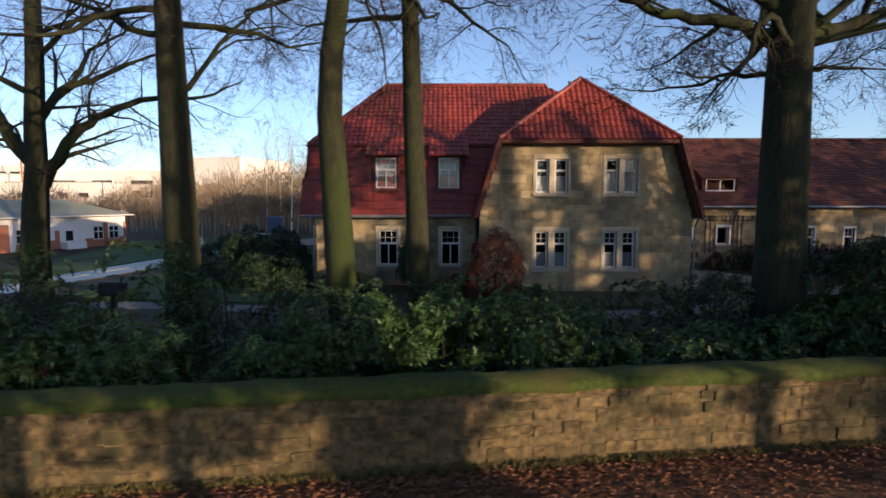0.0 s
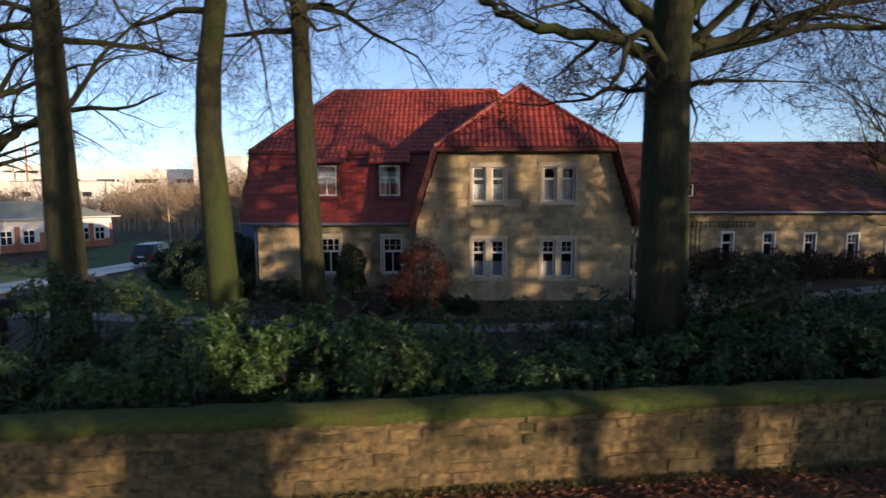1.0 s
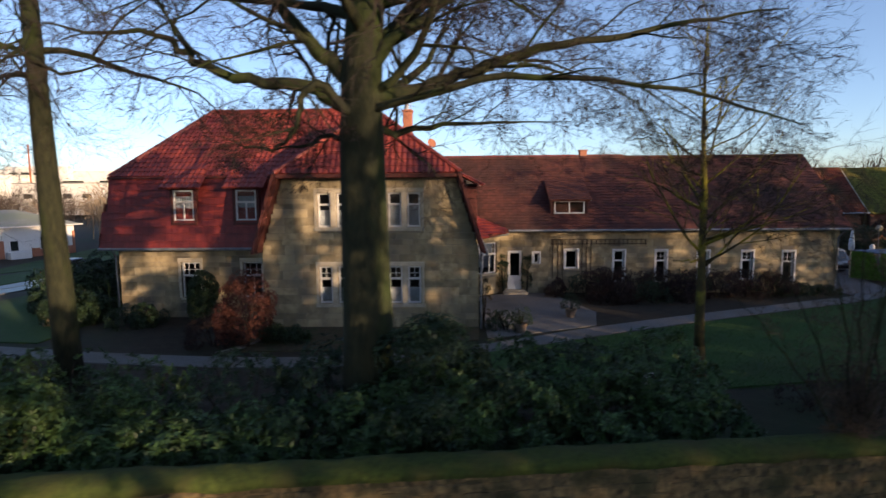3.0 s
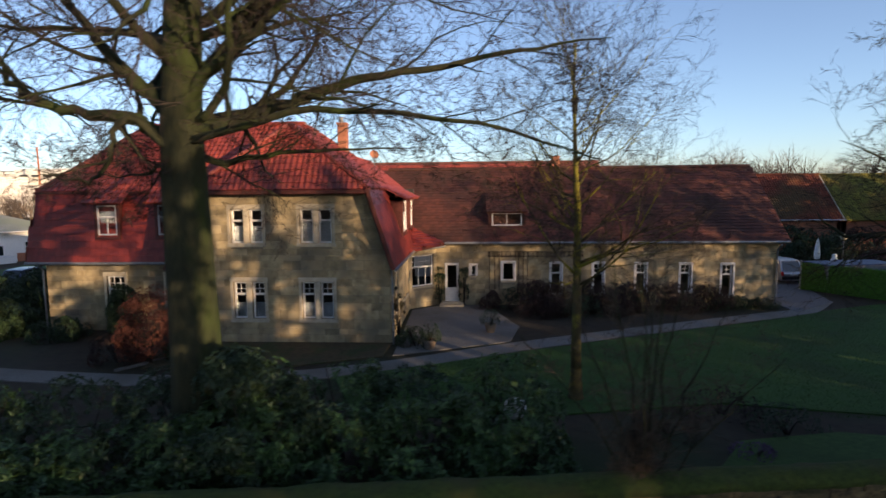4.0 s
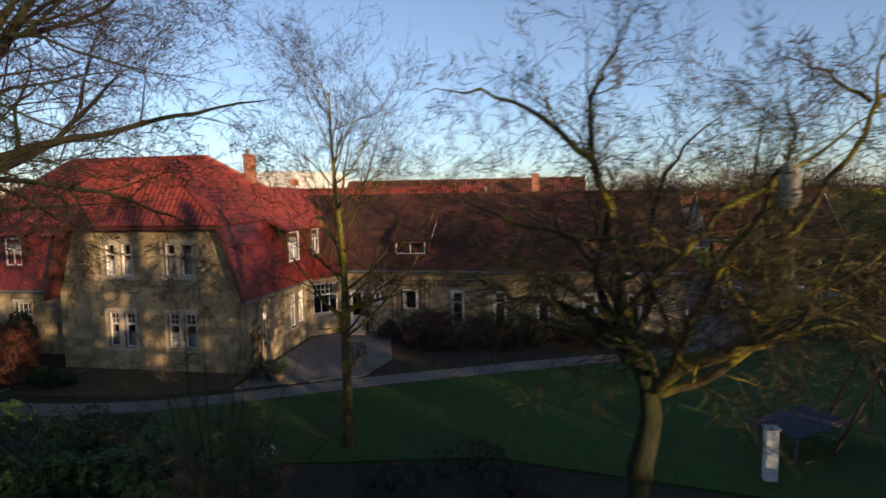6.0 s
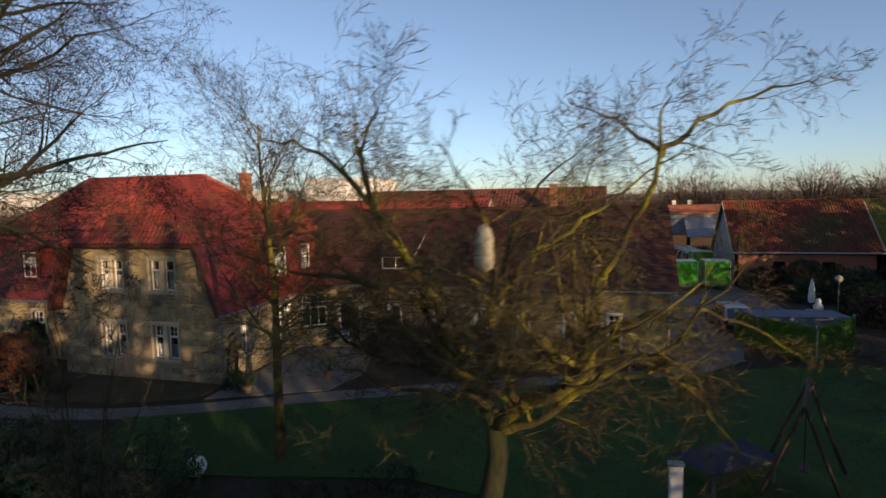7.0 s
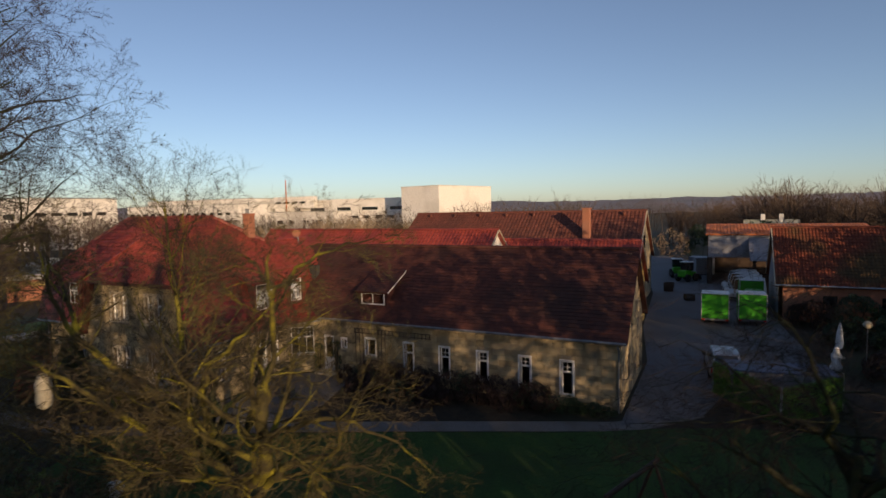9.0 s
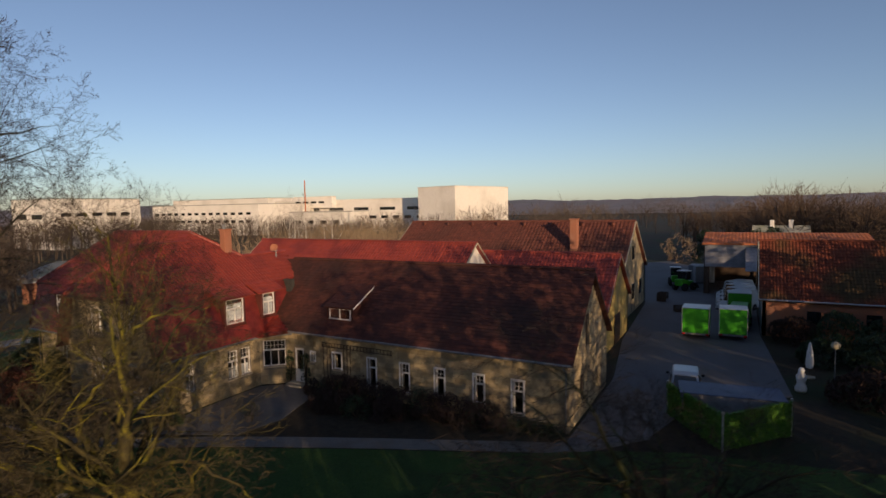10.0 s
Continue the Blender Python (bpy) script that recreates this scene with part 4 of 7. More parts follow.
f = [(34.2, 81.6, 5.95), (52, 81.6, 5.95), (52, 88.5, 7.0), (34.2, 88.5, 7.0)]
rf = part("roof", G().slab(f, 0.14).slab([(52, 95.5, 5.9), (34.2, 95.5, 5.9), (34.2, 88.5, 7.0), (52, 88.5, 7.0)], 0.14), M_ORANGE, shed, "orange tile roof", at_world=True)
part("roof_tiles", tiled(G(), f, "pan", 0.4, 0.5), M_ORANGE, rf, at_world=True, kind="stuff")


# ---- far buildings ----
def block(name, x0, x1, y0, y1, z0, z1, material, label, rows_of=(), roofmat=None, parapet=0.4):
    b = thing(name, ((x0 + x1) / 2, (y0 + y1) / 2, z0), label, "building")
    part("wall", G().bev((x0, y0, z0), (x1, y1, z1), 0.05), material, b, at_world=True)
    part("roof", G().bev((x0 - 0.2, y0 - 0.2, z1), (x1 + 0.2, y1 + 0.2, z1 + parapet), 0.1), roofmat or material, b, at_world=True)
    for z, h, w, gap in rows_of:
        x = x0 + gap
        while x + w < x1 - gap * 0.5:
            part("window", G().bev((x, y0 - 0.06, z), (x + w, y0 + 0.05, z + h), 0.03), M_CARGLASS, b, at_world=True)
            x += w + gap
    return b


FAR = -4.5
wh = thing("warehouse", pose(-99.3, 271.9, FAR, 0, 0, -13), "tall windowless white high-bay warehouse", "building")
part("wall", G().bev((-28, 0, 0), (0, 50, 26.8), 0.1), M_RENDER, wh)
part("roof", G().bev((-28.3, -0.3, 26.8), (0.3, 50.3, 27.2), 0.1), M_RENDER, wh)
block("factory", -262, -126, 300, 345, FAR, 17.0, M_RENDER, "long white factory building", [(10, 2.0, 12, 9), (4.5, 2.0, 5, 4)])
block("factory", -240, -205, 296, 300, 12, 19.5, M_RENDER, "white upper office storey of the factory", [(15.2, 1.4, 5, 2)])
block("factory", -330, -225, 250, 300, FAR, 15, M_RENDER, "white factory hall with grey roof line", [(8.5, 1.6, 4, 3), (3.5, 1.6, 4, 3)], M_GREYROOF)
block("factory", -190, -150, 240, 262, FAR, 9.5, M_RENDER, "low white works building", [(3, 2.0, 4, 5)], M_GREYROOF)
block("factory", -420, -300, 330, 380, FAR, 21, M_RENDER, "distant white industrial hall", [(12, 2.0, 10, 8)], M_GREYROOF)
fx = block("factory", -232, -200, 122, 158, FAR, 17.0, M_RENDER, "long white factory hall with window bands", [(9, 2.0, 8, 4)], M_GREYROOF)
for y in range(125, 155, 6):
    part("window", G().bev((-200.05, y, 10), (-199.94, y + 4, 11.4), 0.03), M_CARGLASS, fx, at_world=True)
cot = gabled("cottage", 40.5, 49.0, 121.5, 128.5, 3.2, 6.4, M_BRICK, M_GREYROOF, "brick cottage with a grey roof beyond the shed", courses_on=False)
for x in (43.0, 46.0):
    part("chimney", G().bev((x, 124.6, 5.6), (x + 0.7, 125.3, 7.6), 0.03), M_RENDER, cot, "pale chimney", at_world=True)
bx = thing("site_container", pose(33.2, 93.0, -0.41, 0, 0, -8), "plain grey site container in the yard", "container")
part("body", G().bev((-1.25, -1.2, 0.1), (1.25, 1.2, 2.5), 0.04), M_CORR, bx)
part("skid", G().bev((-1.2, -1.1, 0), (1.2, 1.1, 0.1), 0.02), M_ZINC, bx)
for x, y, h in ((-140, 235, 17), (-78, 250, 14), (-205, 270, 34)):
    solo("mast", G().tube([Vector((x, y, FAR)), Vector((x, y, FAR + h))], [0.45, 0.35], 8), M_RENDER if h < 30 else M_ORANGE, "slim mast on the works site", "mast")

oz = hz(-42, 72)
office = thing("office_building", pose(-42.3, 73.2, oz, 0, 0, 58), "low office with brick and white panels and grey hipped roof", "building")
part("wall", G().bev((-30, 0, -0.3), (0, 12, 3.9), 0.03), M_WHITE, office, "white rendered wall")
for x, w, h in ((-30, 17, 3.1), (-0.3, 0.32, 3.0), (-2.85, 0.55, 3.0), (-5.0, 4.7, 1.05), (-12.4, 4.0, 1.05), (-10.95, 0.55, 3.0), (-8.4, 0.5, 2.2)):
    part("panel", G().bev((x, -0.07, -0.3), (x + w, 0.02, h), 0.02), M_BRICK, office, "red brick panel")
part("banner", G().bev((-27, -0.14, 2.2), (-18, -0.08, 2.85), 0.01), M_YELLOW, office, "plain yellow banner")
part("porch_wall", G().bev((-7.8, -1.6, -0.3), (-5.6, 0.0, 0.8), 0.04), M_WHITE, office, "white porch wall")
dr = part("door", G().bev((-7.4, -0.08, 0.0), (-6.3, 0.02, 2.3), 0.02), M_WHITE, office, "white entrance door")
part("pane", G().box((-7.25, -0.1, 0.9), (-6.45, -0.08, 2.1)), M_CARGLASS, dr)
for x in (-1.6, -3.5, -9.55, -11.8, -15, -18, -21, -24):
    o = part("window", G().bev((x - 0.6, -0.11, 0.85), (x + 0.6, 0.03, 2.55), 0.02), M_WHITE, office, "white framed window")
    for dx in (-0.52, 0.06):
        for z in (0.95, 1.9):
            part("pane", G().box((x + dx, -0.13, z), (x + dx + 0.46, -0.11, z + (0.85 if z < 1.5 else 0.55))), M_CARGLASS, o)
part("roof", G().poly((-30.8, -0.8, 3.9), (0.8, -0.8, 3.9), (-4.5, 6, 5.9), (-26, 6, 5.9)).poly((0.8, -0.8, 3.9), (0.8, 12.8, 3.9), (-4.5, 6, 5.9)).poly((0.8, 12.8, 3.9), (-30.8, 12.8, 3.9), (-26, 6, 5.9), (-4.5, 6, 5.9)).poly((-30.8, 12.8, 3.9), (-30.8, -0.8, 3.9), (-26, 6, 5.9)).poly((-30.8, 12.8, 3.86), (0.8, 12.8, 3.86), (0.8, -0.8, 3.86), (-30.8, -0.8, 3.86)), M_GREYROOF, office, "grey-green hipped roof")
part("gutter", G().tube([Vector((-30.8, -0.85, 3.88)), Vector((0.8, -0.85, 3.88))], [0.08] * 2, 6), M_WHITE, office, "white gutter")

# ---- garden wall ----
gw = thing("garden_wall", (6, 8.9, GZ), "old sandstone garden wall with a mossy top", "wall", kind="structure")
WU = Vector((1, 0.125)).normalized()
WO = Vector((-26, 8.15 - 26 * 0.125))
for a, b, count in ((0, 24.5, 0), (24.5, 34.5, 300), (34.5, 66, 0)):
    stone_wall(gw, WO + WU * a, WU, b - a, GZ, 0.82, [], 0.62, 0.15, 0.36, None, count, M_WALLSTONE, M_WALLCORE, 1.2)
g, v, kx = G(), [], 330
rng = random.Random(5)
prof = ((-0.03, 0.74), (-0.06, 0.82), (-0.02, 0.9), (0.15, 0.96), (0.36, 0.97), (0.54, 0.93), (0.64, 0.86), (0.64, 0.74))
for i in range(kx + 1):
    s = i * 66 / kx
    for d, z in prof:
        q = WO + WU * s + Vector((-WU.y, WU.x)) * d
        k = 0.05 * noise.noise((s * 1.3, d * 4, 0)) + 0.03 * noise.noise((s * 4.5, d * 9, 3))
        v.append((q.x, q.y, z + k))
n = len(prof)
g.add(v, [(i * n + j, (i + 1) * n + j, (i + 1) * n + j + 1, i * n + j + 1) for i in range(kx) for j in range(n - 1)])
part("moss", g, M_MOSS, gw, "green moss cushion along the wall top", at_world=True, smooth=True)


# ---- trees ----
def grow(gs, rng, p, d, length, r, level, spec, twigs):
    """One branch and its children. spec[level]: (segments, wobble, lift, children, first, spread, ratio, sides)."""
    seg, wob, lift, kids, first, ang, ratio, sides = spec[level]
    pts, rad = [p.copy()], [r]
    d = d.normalized()
    for i in range(seg):
        d = (d + Vector((rng.gauss(0, wob), rng.gauss(0, wob), rng.gauss(0, wob) + lift))).normalized()
        p = p + d * length / seg
        pts.append(p.copy())
        rad.append(r * (1 - (i + 1) / seg * (0.85 if level == 0 else 0.95)))
    if level + 1 >= len(spec):
        w = d.orthogonal().normalized()
        w.rotate(Matrix.Rotation(rng.uniform(0, 3.14), 3, d))
        w *= max(r, gs[2])
        gs[1].add([pts[0] - w, pts[0] + w, pts[-1]], [(0, 1, 2)])
        return
    gs[1 if level >= twigs else 0].tube(pts, rad, sides, cap=level < 2)
    for k in range(kids):
        f = first + (1 - first) * (k + rng.uniform(0.1, 0.9)) / kids
        x = f * seg
        i = min(int(x), seg - 1)
        q = pts[i].lerp(pts[i + 1], x - i)
        t = (pts[i + 1] - pts[i]).normalized()
        s = t.orthogonal().normalized()
        s.rotate(Matrix.Rotation(rng.uniform(0, 6.283), 3, t))
        a = radians(rng.uniform(*ang))
        nd = t * math.cos(a) + s * math.sin(a)
        rr = max(rad[i] * rng.uniform(0.35, 0.62) if level else rad[i] * rng.uniform(0.28, 0.5), 0.004)
        grow(gs, rng, q, nd, length * ratio * rng.uniform(0.6, 1.25) * (1.15 - 0.45 * f), rr, level + 1, spec, twigs)


def limb(gs, rng, pts, r, spec, kids, ln):
    """A limb along given points, with branches of its own."""
    fine = []
    p = [Vector(q) for q in pts]
    for i in range(len(p) - 1):
        a, b, c, d = p[max(i - 1, 0)], p[i], p[i + 1], p[min(i + 2, len(p) - 1)]
        for k in range(4):
            t = k / 4
            q = 0.5 * (2 * b + (c - a) * t + (2 * a - 5 * b + 4 * c - d) * t * t + (3 * b - a - 3 * c + d) * t ** 3)
            fine.append(q + Vector((rng.gauss(0, 1), rng.gauss(0, 1), rng.gauss(0, 1))) * 0.035)
    fine.append(p[-1])
    n = len(fine)
    rad = [max(r * (1 - 0.94 * i / (n - 1)), 0.008) for i in range(n)]
    gs[0].tube(fine, rad, 8)
    for k in range(kids):
        f = 0.12 + 0.86 * (k + rng.uniform(0.1, 0.9)) / kids
        i = min(int(f * (n - 1)), n - 2)
        t = (fine[i + 1] - fine[i]).normalized()
        o = t.orthogonal().normalized()
        o.rotate(Matrix.Rotation(rng.uniform(0, 6.283), 3, t))
        a = radians(rng.uniform(30, 70))
        grow(gs, rng, fine[i], t * math.cos(a) + o * math.sin(a) + Vector((0, 0, 0.15)), ln * rng.uniform(0.6, 1.25) * (1.1 - 0.4 * f), rad[i] * rng.uniform(0.3, 0.55), 2, spec, 3)


def stem(gs, rng, bend, r, spec, limbs):
    """A trunk or bough along given points; limbs leave it at given heights."""
    p = [Vector(b) for b in bend]
    k = len(p)
    gs[0].tube(p, [r * (1 - 0.5 * i / (k - 1)) for i in range(k)], 12)
    for fz, way, ln, lr in limbs:
        i = max(j for j in range(k - 1) if p[j].z <= fz or j == 0)
        q = p[i].lerp(p[i + 1], min(max((fz - p[i].z) / (p[i + 1].z - p[i].z), 0), 1))
        grow(gs, rng, q, Vector(way), ln, lr, 1, spec, 3)


def tree(name, x, y, height, r, spec, seed, label, lean=(0, 0), bark=None, twig=None, bend=None, limbs=(), paths=(), group="", thin=0.0042):
    z = hz(x, y)
    th = thing(name, (x, y, z), label, "tree", group)
    rng = random.Random(seed)
    gs = (G(), G(), thin)
    foot = bend[0] if bend else (0, 0, 0.9)
    gs[0].tube([Vector((foot[0], 0, h)) for h in (-0.05, 0.15, 0.5, 1.0)], [r * 1.7, r * 1.35, r * 1.12, r * 1.0], 12, cap=False)
    if bend:
        stem(gs, rng, bend, r, spec, limbs)
    else:
        grow(gs, rng, Vector((0, 0, 0.9)), Vector((lean[0], lean[1], 1)), height, r, 0, spec, 3)
    for pts, lr, kids, ln in paths:
        limb(gs, rng, pts, lr, spec, kids, ln)
    part("trunk", gs[0], bark or M_BARK, th, smooth=True)
    part("crown", gs[1], twig or M_TWIG, th, "fine bare winter twigs")
    return th


BEECH = [(10, 0.02, 0.05, 9, 0.5, (45, 80), 0.42, 8), (7, 0.10, 0.02, 8, 0.15, (30, 65), 0.55, 6), (5, 0.12, 0.0, 7, 0.15, (30, 65), 0.55, 4), (3, 0.14, 0.0, 6, 0.1, (25, 60), 0.55, 3)]
DROOP = [(10, 0.02, 0.05, 9, 0.5, (45, 80), 0.42, 10), (10, 0.23, -0.04, 8, 0.12, (30, 70), 0.5, 6), (6, 0.19, -0.03, 7, 0.12, (30, 65), 0.55, 4), (4, 0.15, -0.01, 6, 0.1, (25, 60), 0.55, 3), (2, 0.16, 0.02, 4, 0.15, (25, 55), 0.6, 3), (1, 0.15, 0.0, 0, 0.2, (25, 55), 0.5, 3)]
WIDE = [(8, 0.03, 0.05, 6, 0.5, (45, 80), 0.5, 12), (10, 0.2, 0.02, 9, 0.16, (30, 65), 0.5, 7), (6, 0.18, 0.0, 7, 0.12, (28, 62), 0.5, 4), (4, 0.15, 0.0, 6, 0.1, (25, 60), 0.52, 3), (2, 0.15, 0.0, 5, 0.15, (25, 55), 0.6, 3), (1, 0.15, 0.0, 0, 0.2, (25, 55), 0.5, 3)]
SLIM = [(8, 0.02, 0.1, 20, 0.28, (28, 50), 0.42, 6), (5, 0.07, 0.06, 8, 0.15, (25, 50), 0.5, 4), (3, 0.09, 0.03, 5, 0.15, (25, 50), 0.5, 3), (1, 0.1, 0.02, 0, 0.15, (25, 50), 0.5, 3)]
YOUNG = [(10, 0.04, 0.08, 32, 0.24, (38, 72), 0.44, 8), (7, 0.12, 0.06, 11, 0.15, (28, 60), 0.5, 5), (5, 0.13, 0.04, 7, 0.15, (28, 60), 0.5, 4), (3, 0.13, 0.02, 8, 0.15, (25, 55), 0.5, 3), (1, 0.13, 0.0, 0, 0.2, (25, 50), 0.5, 3)]
OPEN = [(6, 0.05, 0.05, 5, 0.5, (45, 80), 0.8, 10), (9, 0.24, 0.0, 8, 0.2, (35, 70), 0.55, 7), (6, 0.2, -0.02, 7, 0.12, (30, 65), 0.58, 4), (4, 0.16, -0.02, 5, 0.1, (25, 60), 0.62, 3), (2, 0.12, 0.0, 4, 0.15, (25, 50), 0.65, 3), (1, 0.12, 0.0, 0, 0.2, (25, 50), 0.5, 3)]
FULL = [OPEN[0]] + [a[:3] + (k,) + a[4:] for a, k in zip(OPEN[1:5], (6, 6, 5, 4))] + [OPEN[5]]
BUSHY = [OPEN[0]] + [a[:3] + (k,) + a[4:] for a, k in zip(OPEN[1:5], (8, 7, 6, 5))] + [OPEN[5]]
ROW = "trees along the garden wall"
HIGH = [(9.0, (-1, 0.3, 0.35), 6, 0.09), (9.6, (1, 0.4, 0.1), 6, 0.09), (10.3, (0.4, -1, 0.0), 6, 0.085), (11.3, (-1, -0.5, 0.1), 6, 0.085), (11.8, (0.9, -0.5, 0.1), 6, 0.085), (13, (0.7, 0.6, 0.3), 6, 0.08), (14, (-0.6, 0.7, 0.4), 6, 0.08), (15.5, (-0.2, -1, 0.7), 5, 0.08), (17, (0.3, 0.3, 1), 4, 0.08)]
tree("beech_tree", -6.72, 14.02, 19, 0.47, DROOP, 11, "tall bare beech with a mossy grey-green trunk", group=ROW, bend=[(0.05, 0, 0.9), (0.03, 0, 3), (0.0, 0, 5), (-0.03, 0, 7), (-0.06, 0, 9), (-0.1, 0, 12), (0, 0, 18)], limbs=HIGH + [(6.7, (1, -0.3, 0.5), 4.5, 0.08), (8.2, (-1, 0.2, 0.1), 5.5, 0.09), (8.8, (-0.8, -0.6, 0.05), 5.5, 0.09), (8.5, (0.9, 0.5, 0.05), 5.5, 0.09)])
tree("beech_tree", -2.62, 13.68, 19, 0.41, DROOP, 12, "tall bare beech with a curved trunk", group=ROW, bend=[(0.12, 0, 0.9), (0.08, 0, 2), (0.0, 0, 3.5), (-0.07, 0, 4.8), (-0.15, 0, 6.2), (-0.08, 0, 7.6), (0.15, 0, 9.2), (0.3, 0, 12), (0.2, 0.1, 17)], limbs=HIGH)
tree("beech_tree", -0.75, 15.13, 20, 0.345, DROOP, 13, "slender bare beech with a straight dark trunk", group=ROW, bend=[(0.12, 0, 0.9), (0.05, 0, 3), (-0.02, 0, 5), (-0.08, 0, 7), (-0.12, 0, 9), (-0.2, 0, 12), (-0.2, 0, 18)], limbs=HIGH)
tree("oak_tree", 8.01, 13.03, 15, 0.6, WIDE, 14, "broad old oak with spreading bare limbs", group=ROW, thin=0.0095,
     bend=[(0, 0, 0.9), (0.03, 0, 3), (0.0, 0, 5), (-0.02, 0, 7.0), (0.0, 0, 8.2), (0.1, 0, 9.5), (0.2, 0.1, 12), (0.1, 0.1, 15), (0.1, 0.1, 18)],
     limbs=[(8.2, (0.35, 0.9, 0.3), 8, 0.17), (8.8, (1, 0.5, 0.45), 9, 0.17), (9.5, (-0.6, 0.7, 0.6), 8, 0.15), (9.2, (-0.3, -1, 0.4), 6, 0.14), (10.4, (0.9, -0.3, 0.5), 8, 0.15), (11, (0.8, 0.3, 0.7), 8, 0.14), (12, (-0.6, 0.3, 0.7), 7, 0.13), (13.5, (0.7, 0.6, 0.8), 7, 0.12), (15, (-0.5, -0.3, 0.8), 6, 0.11), (16, (0.5, 0.6, 1), 6, 0.1), (17.6, (0.1, 0.2, 1), 5, 0.1), (12.5, (0.5, 0.9, 0.5), 8, 0.12), (14.2, (0.3, 1, 0.6), 7, 0.11), (13, (1, 0.1, 0.5), 7, 0.11), (15.5, (0.9, 0.5, 0.7), 6, 0.1), (10, (1, -0.1, 0.7), 8, 0.13), (11.5, (1, -0.4, 0.8), 8, 0.12), (12.5, (1, 0.5, 0.9), 7.5, 0.12), (14, (1, 0, 0.9), 7, 0.11), (7.9, (1, -0.35, 0.3), 8, 0.11), (8.9, (1, -0.1, 0.45), 9, 0.12), (9.8, (1, 0.3, 0.55), 9, 0.12), (10.8, (1, 0.6, 0.6), 8.5, 0.11)],
     paths=[([(0, 0, 7.5), (-0.7, 0.05, 7.95), (-1.5, 0.1, 8.25), (-2.9, 0.2, 8.4), (-4.0, 0.3, 9.0), (-4.7, 0.4, 9.5), (-6.4, 0.5, 9.6), (-7.8, 0.5, 9.9)], 0.19, 12, 3.4),
            ([(0.1, 0, 7.8), (1.4, 0.1, 8.2), (2.4, 0.1, 8.5), (3.9, 0.2, 9.0), (5.9, 0.4, 9.3), (7.8, 0.6, 9.7), (9.5, 0.8, 9.9)], 0.18, 15, 3.6),
            ([(0, 0, 8.1), (-0.6, 0, 8.6), (-1.0, 0, 9.0), (-1.5, -0.1, 9.6), (-2.4, -0.2, 10.8), (-3.6, -0.4, 12.0), (-4.5, -0.6, 13.4)], 0.22, 12, 3.6),
            ([(0.1, 0, 8.3), (0.6, -0.2, 9.0), (1.5, -0.4, 9.5), (2.5, -0.6, 10.3), (4.2, -0.9, 11.4), (6.0, -1.2, 12.0)], 0.18, 13, 3.4),
            ([(0, -0.2, 7.3), (-0.7, -0.5, 8.1), (-1.1, -0.6, 8.0), (-1.3, -0.6, 7.3), (-1.6, -0.6, 6.9), (-2.2, -0.6, 6.8), (-2.9, -0.6, 7.1)], 0.11, 10, 1.5),
            ([(0.1, 0.2, 7.4), (0.9, 0.8, 7.3), (2.0, 1.5, 7.5), (3.4, 2.0, 7.6), (5.2, 2.6, 7.7)], 0.1, 11, 2.4),
            ([(0.1, -0.2, 7.6), (2.5, -0.5, 8.2), (5.0, -0.8, 8.1), (7.8, -1.0, 7.5), (9.0, -1.1, 7.0)], 0.1, 18, 2.6),
            ([(0.0, 0.2, 7.1), (-0.9, 0.8, 7.2), (-2.2, 1.5, 7.0), (-3.6, 2.0, 7.1)], 0.08, 9, 2.0)])
tree("forked_tree", -15.4, 20.6, 14, 0.52, WIDE, 15, "dark forked bare tree by the road", bend=[(0, 0, 0.9), (0.05, 0, 2.5), (0.2, 0, 4.2), (0.3, 0, 5.2), (0.35, 0, 7), (0.5, 0, 9), (0.6, 0, 12)],
     limbs=[(5.2, (-0.7, 0, 0.8), 7, 0.16), (7, (0.9, 0.2, 0.45), 7, 0.14), (8, (-0.8, -0.4, 0.6), 6, 0.13), (9, (0.6, -0.5, 0.7), 6, 0.12), (10, (0.8, 0.3, 0.5), 6, 0.1), (11, (-0.3, 0.4, 1), 5, 0.1)],
     paths=[([(0.2, 0, 4.4), (0.9, 0, 5.4), (1.8, 0, 6.6), (3.0, 0, 7.3), (4.8, 0, 7.9), (6.5, 0.2, 8.0), (8.0, 0.3, 8.6)], 0.27, 16, 3.0), ([(0.35, 0, 7.0), (1.4, 0.2, 8.2), (2.8, 0.4, 8.8), (4.6, 0.6, 9.6), (6.4, 0.8, 9.9)], 0.16, 12, 3.0), ([(0.3, 0, 5.4), (-0.9, 0, 7.2), (-1.6, 0, 9.0), (-1.8, 0, 11)], 0.2, 12, 3.0)])
tree("young_tree", 17.62, 17.9, 9.9, 0.17, YOUNG, 16, "young tree with a yellow-lichened stem and bare crown", bark=M_LICHEN, lean=(0.01, 0), paths=[([(0, 0, 4.2), (1.2, -0.2, 4.7), (2.2, -0.3, 5.0), (3.4, -0.4, 5.6)], 0.06, 8, 1.5), ([(0, 0, 3.6), (-0.5, 0, 3.7), (-0.9, 0, 3.65)], 0.05, 2, 0.5)])
SPARSE = [OPEN[0]] + [a[:3] + (k,) + a[4:] for a, k in zip(OPEN[1:5], (5, 5, 4, 4))] + [OPEN[5]]
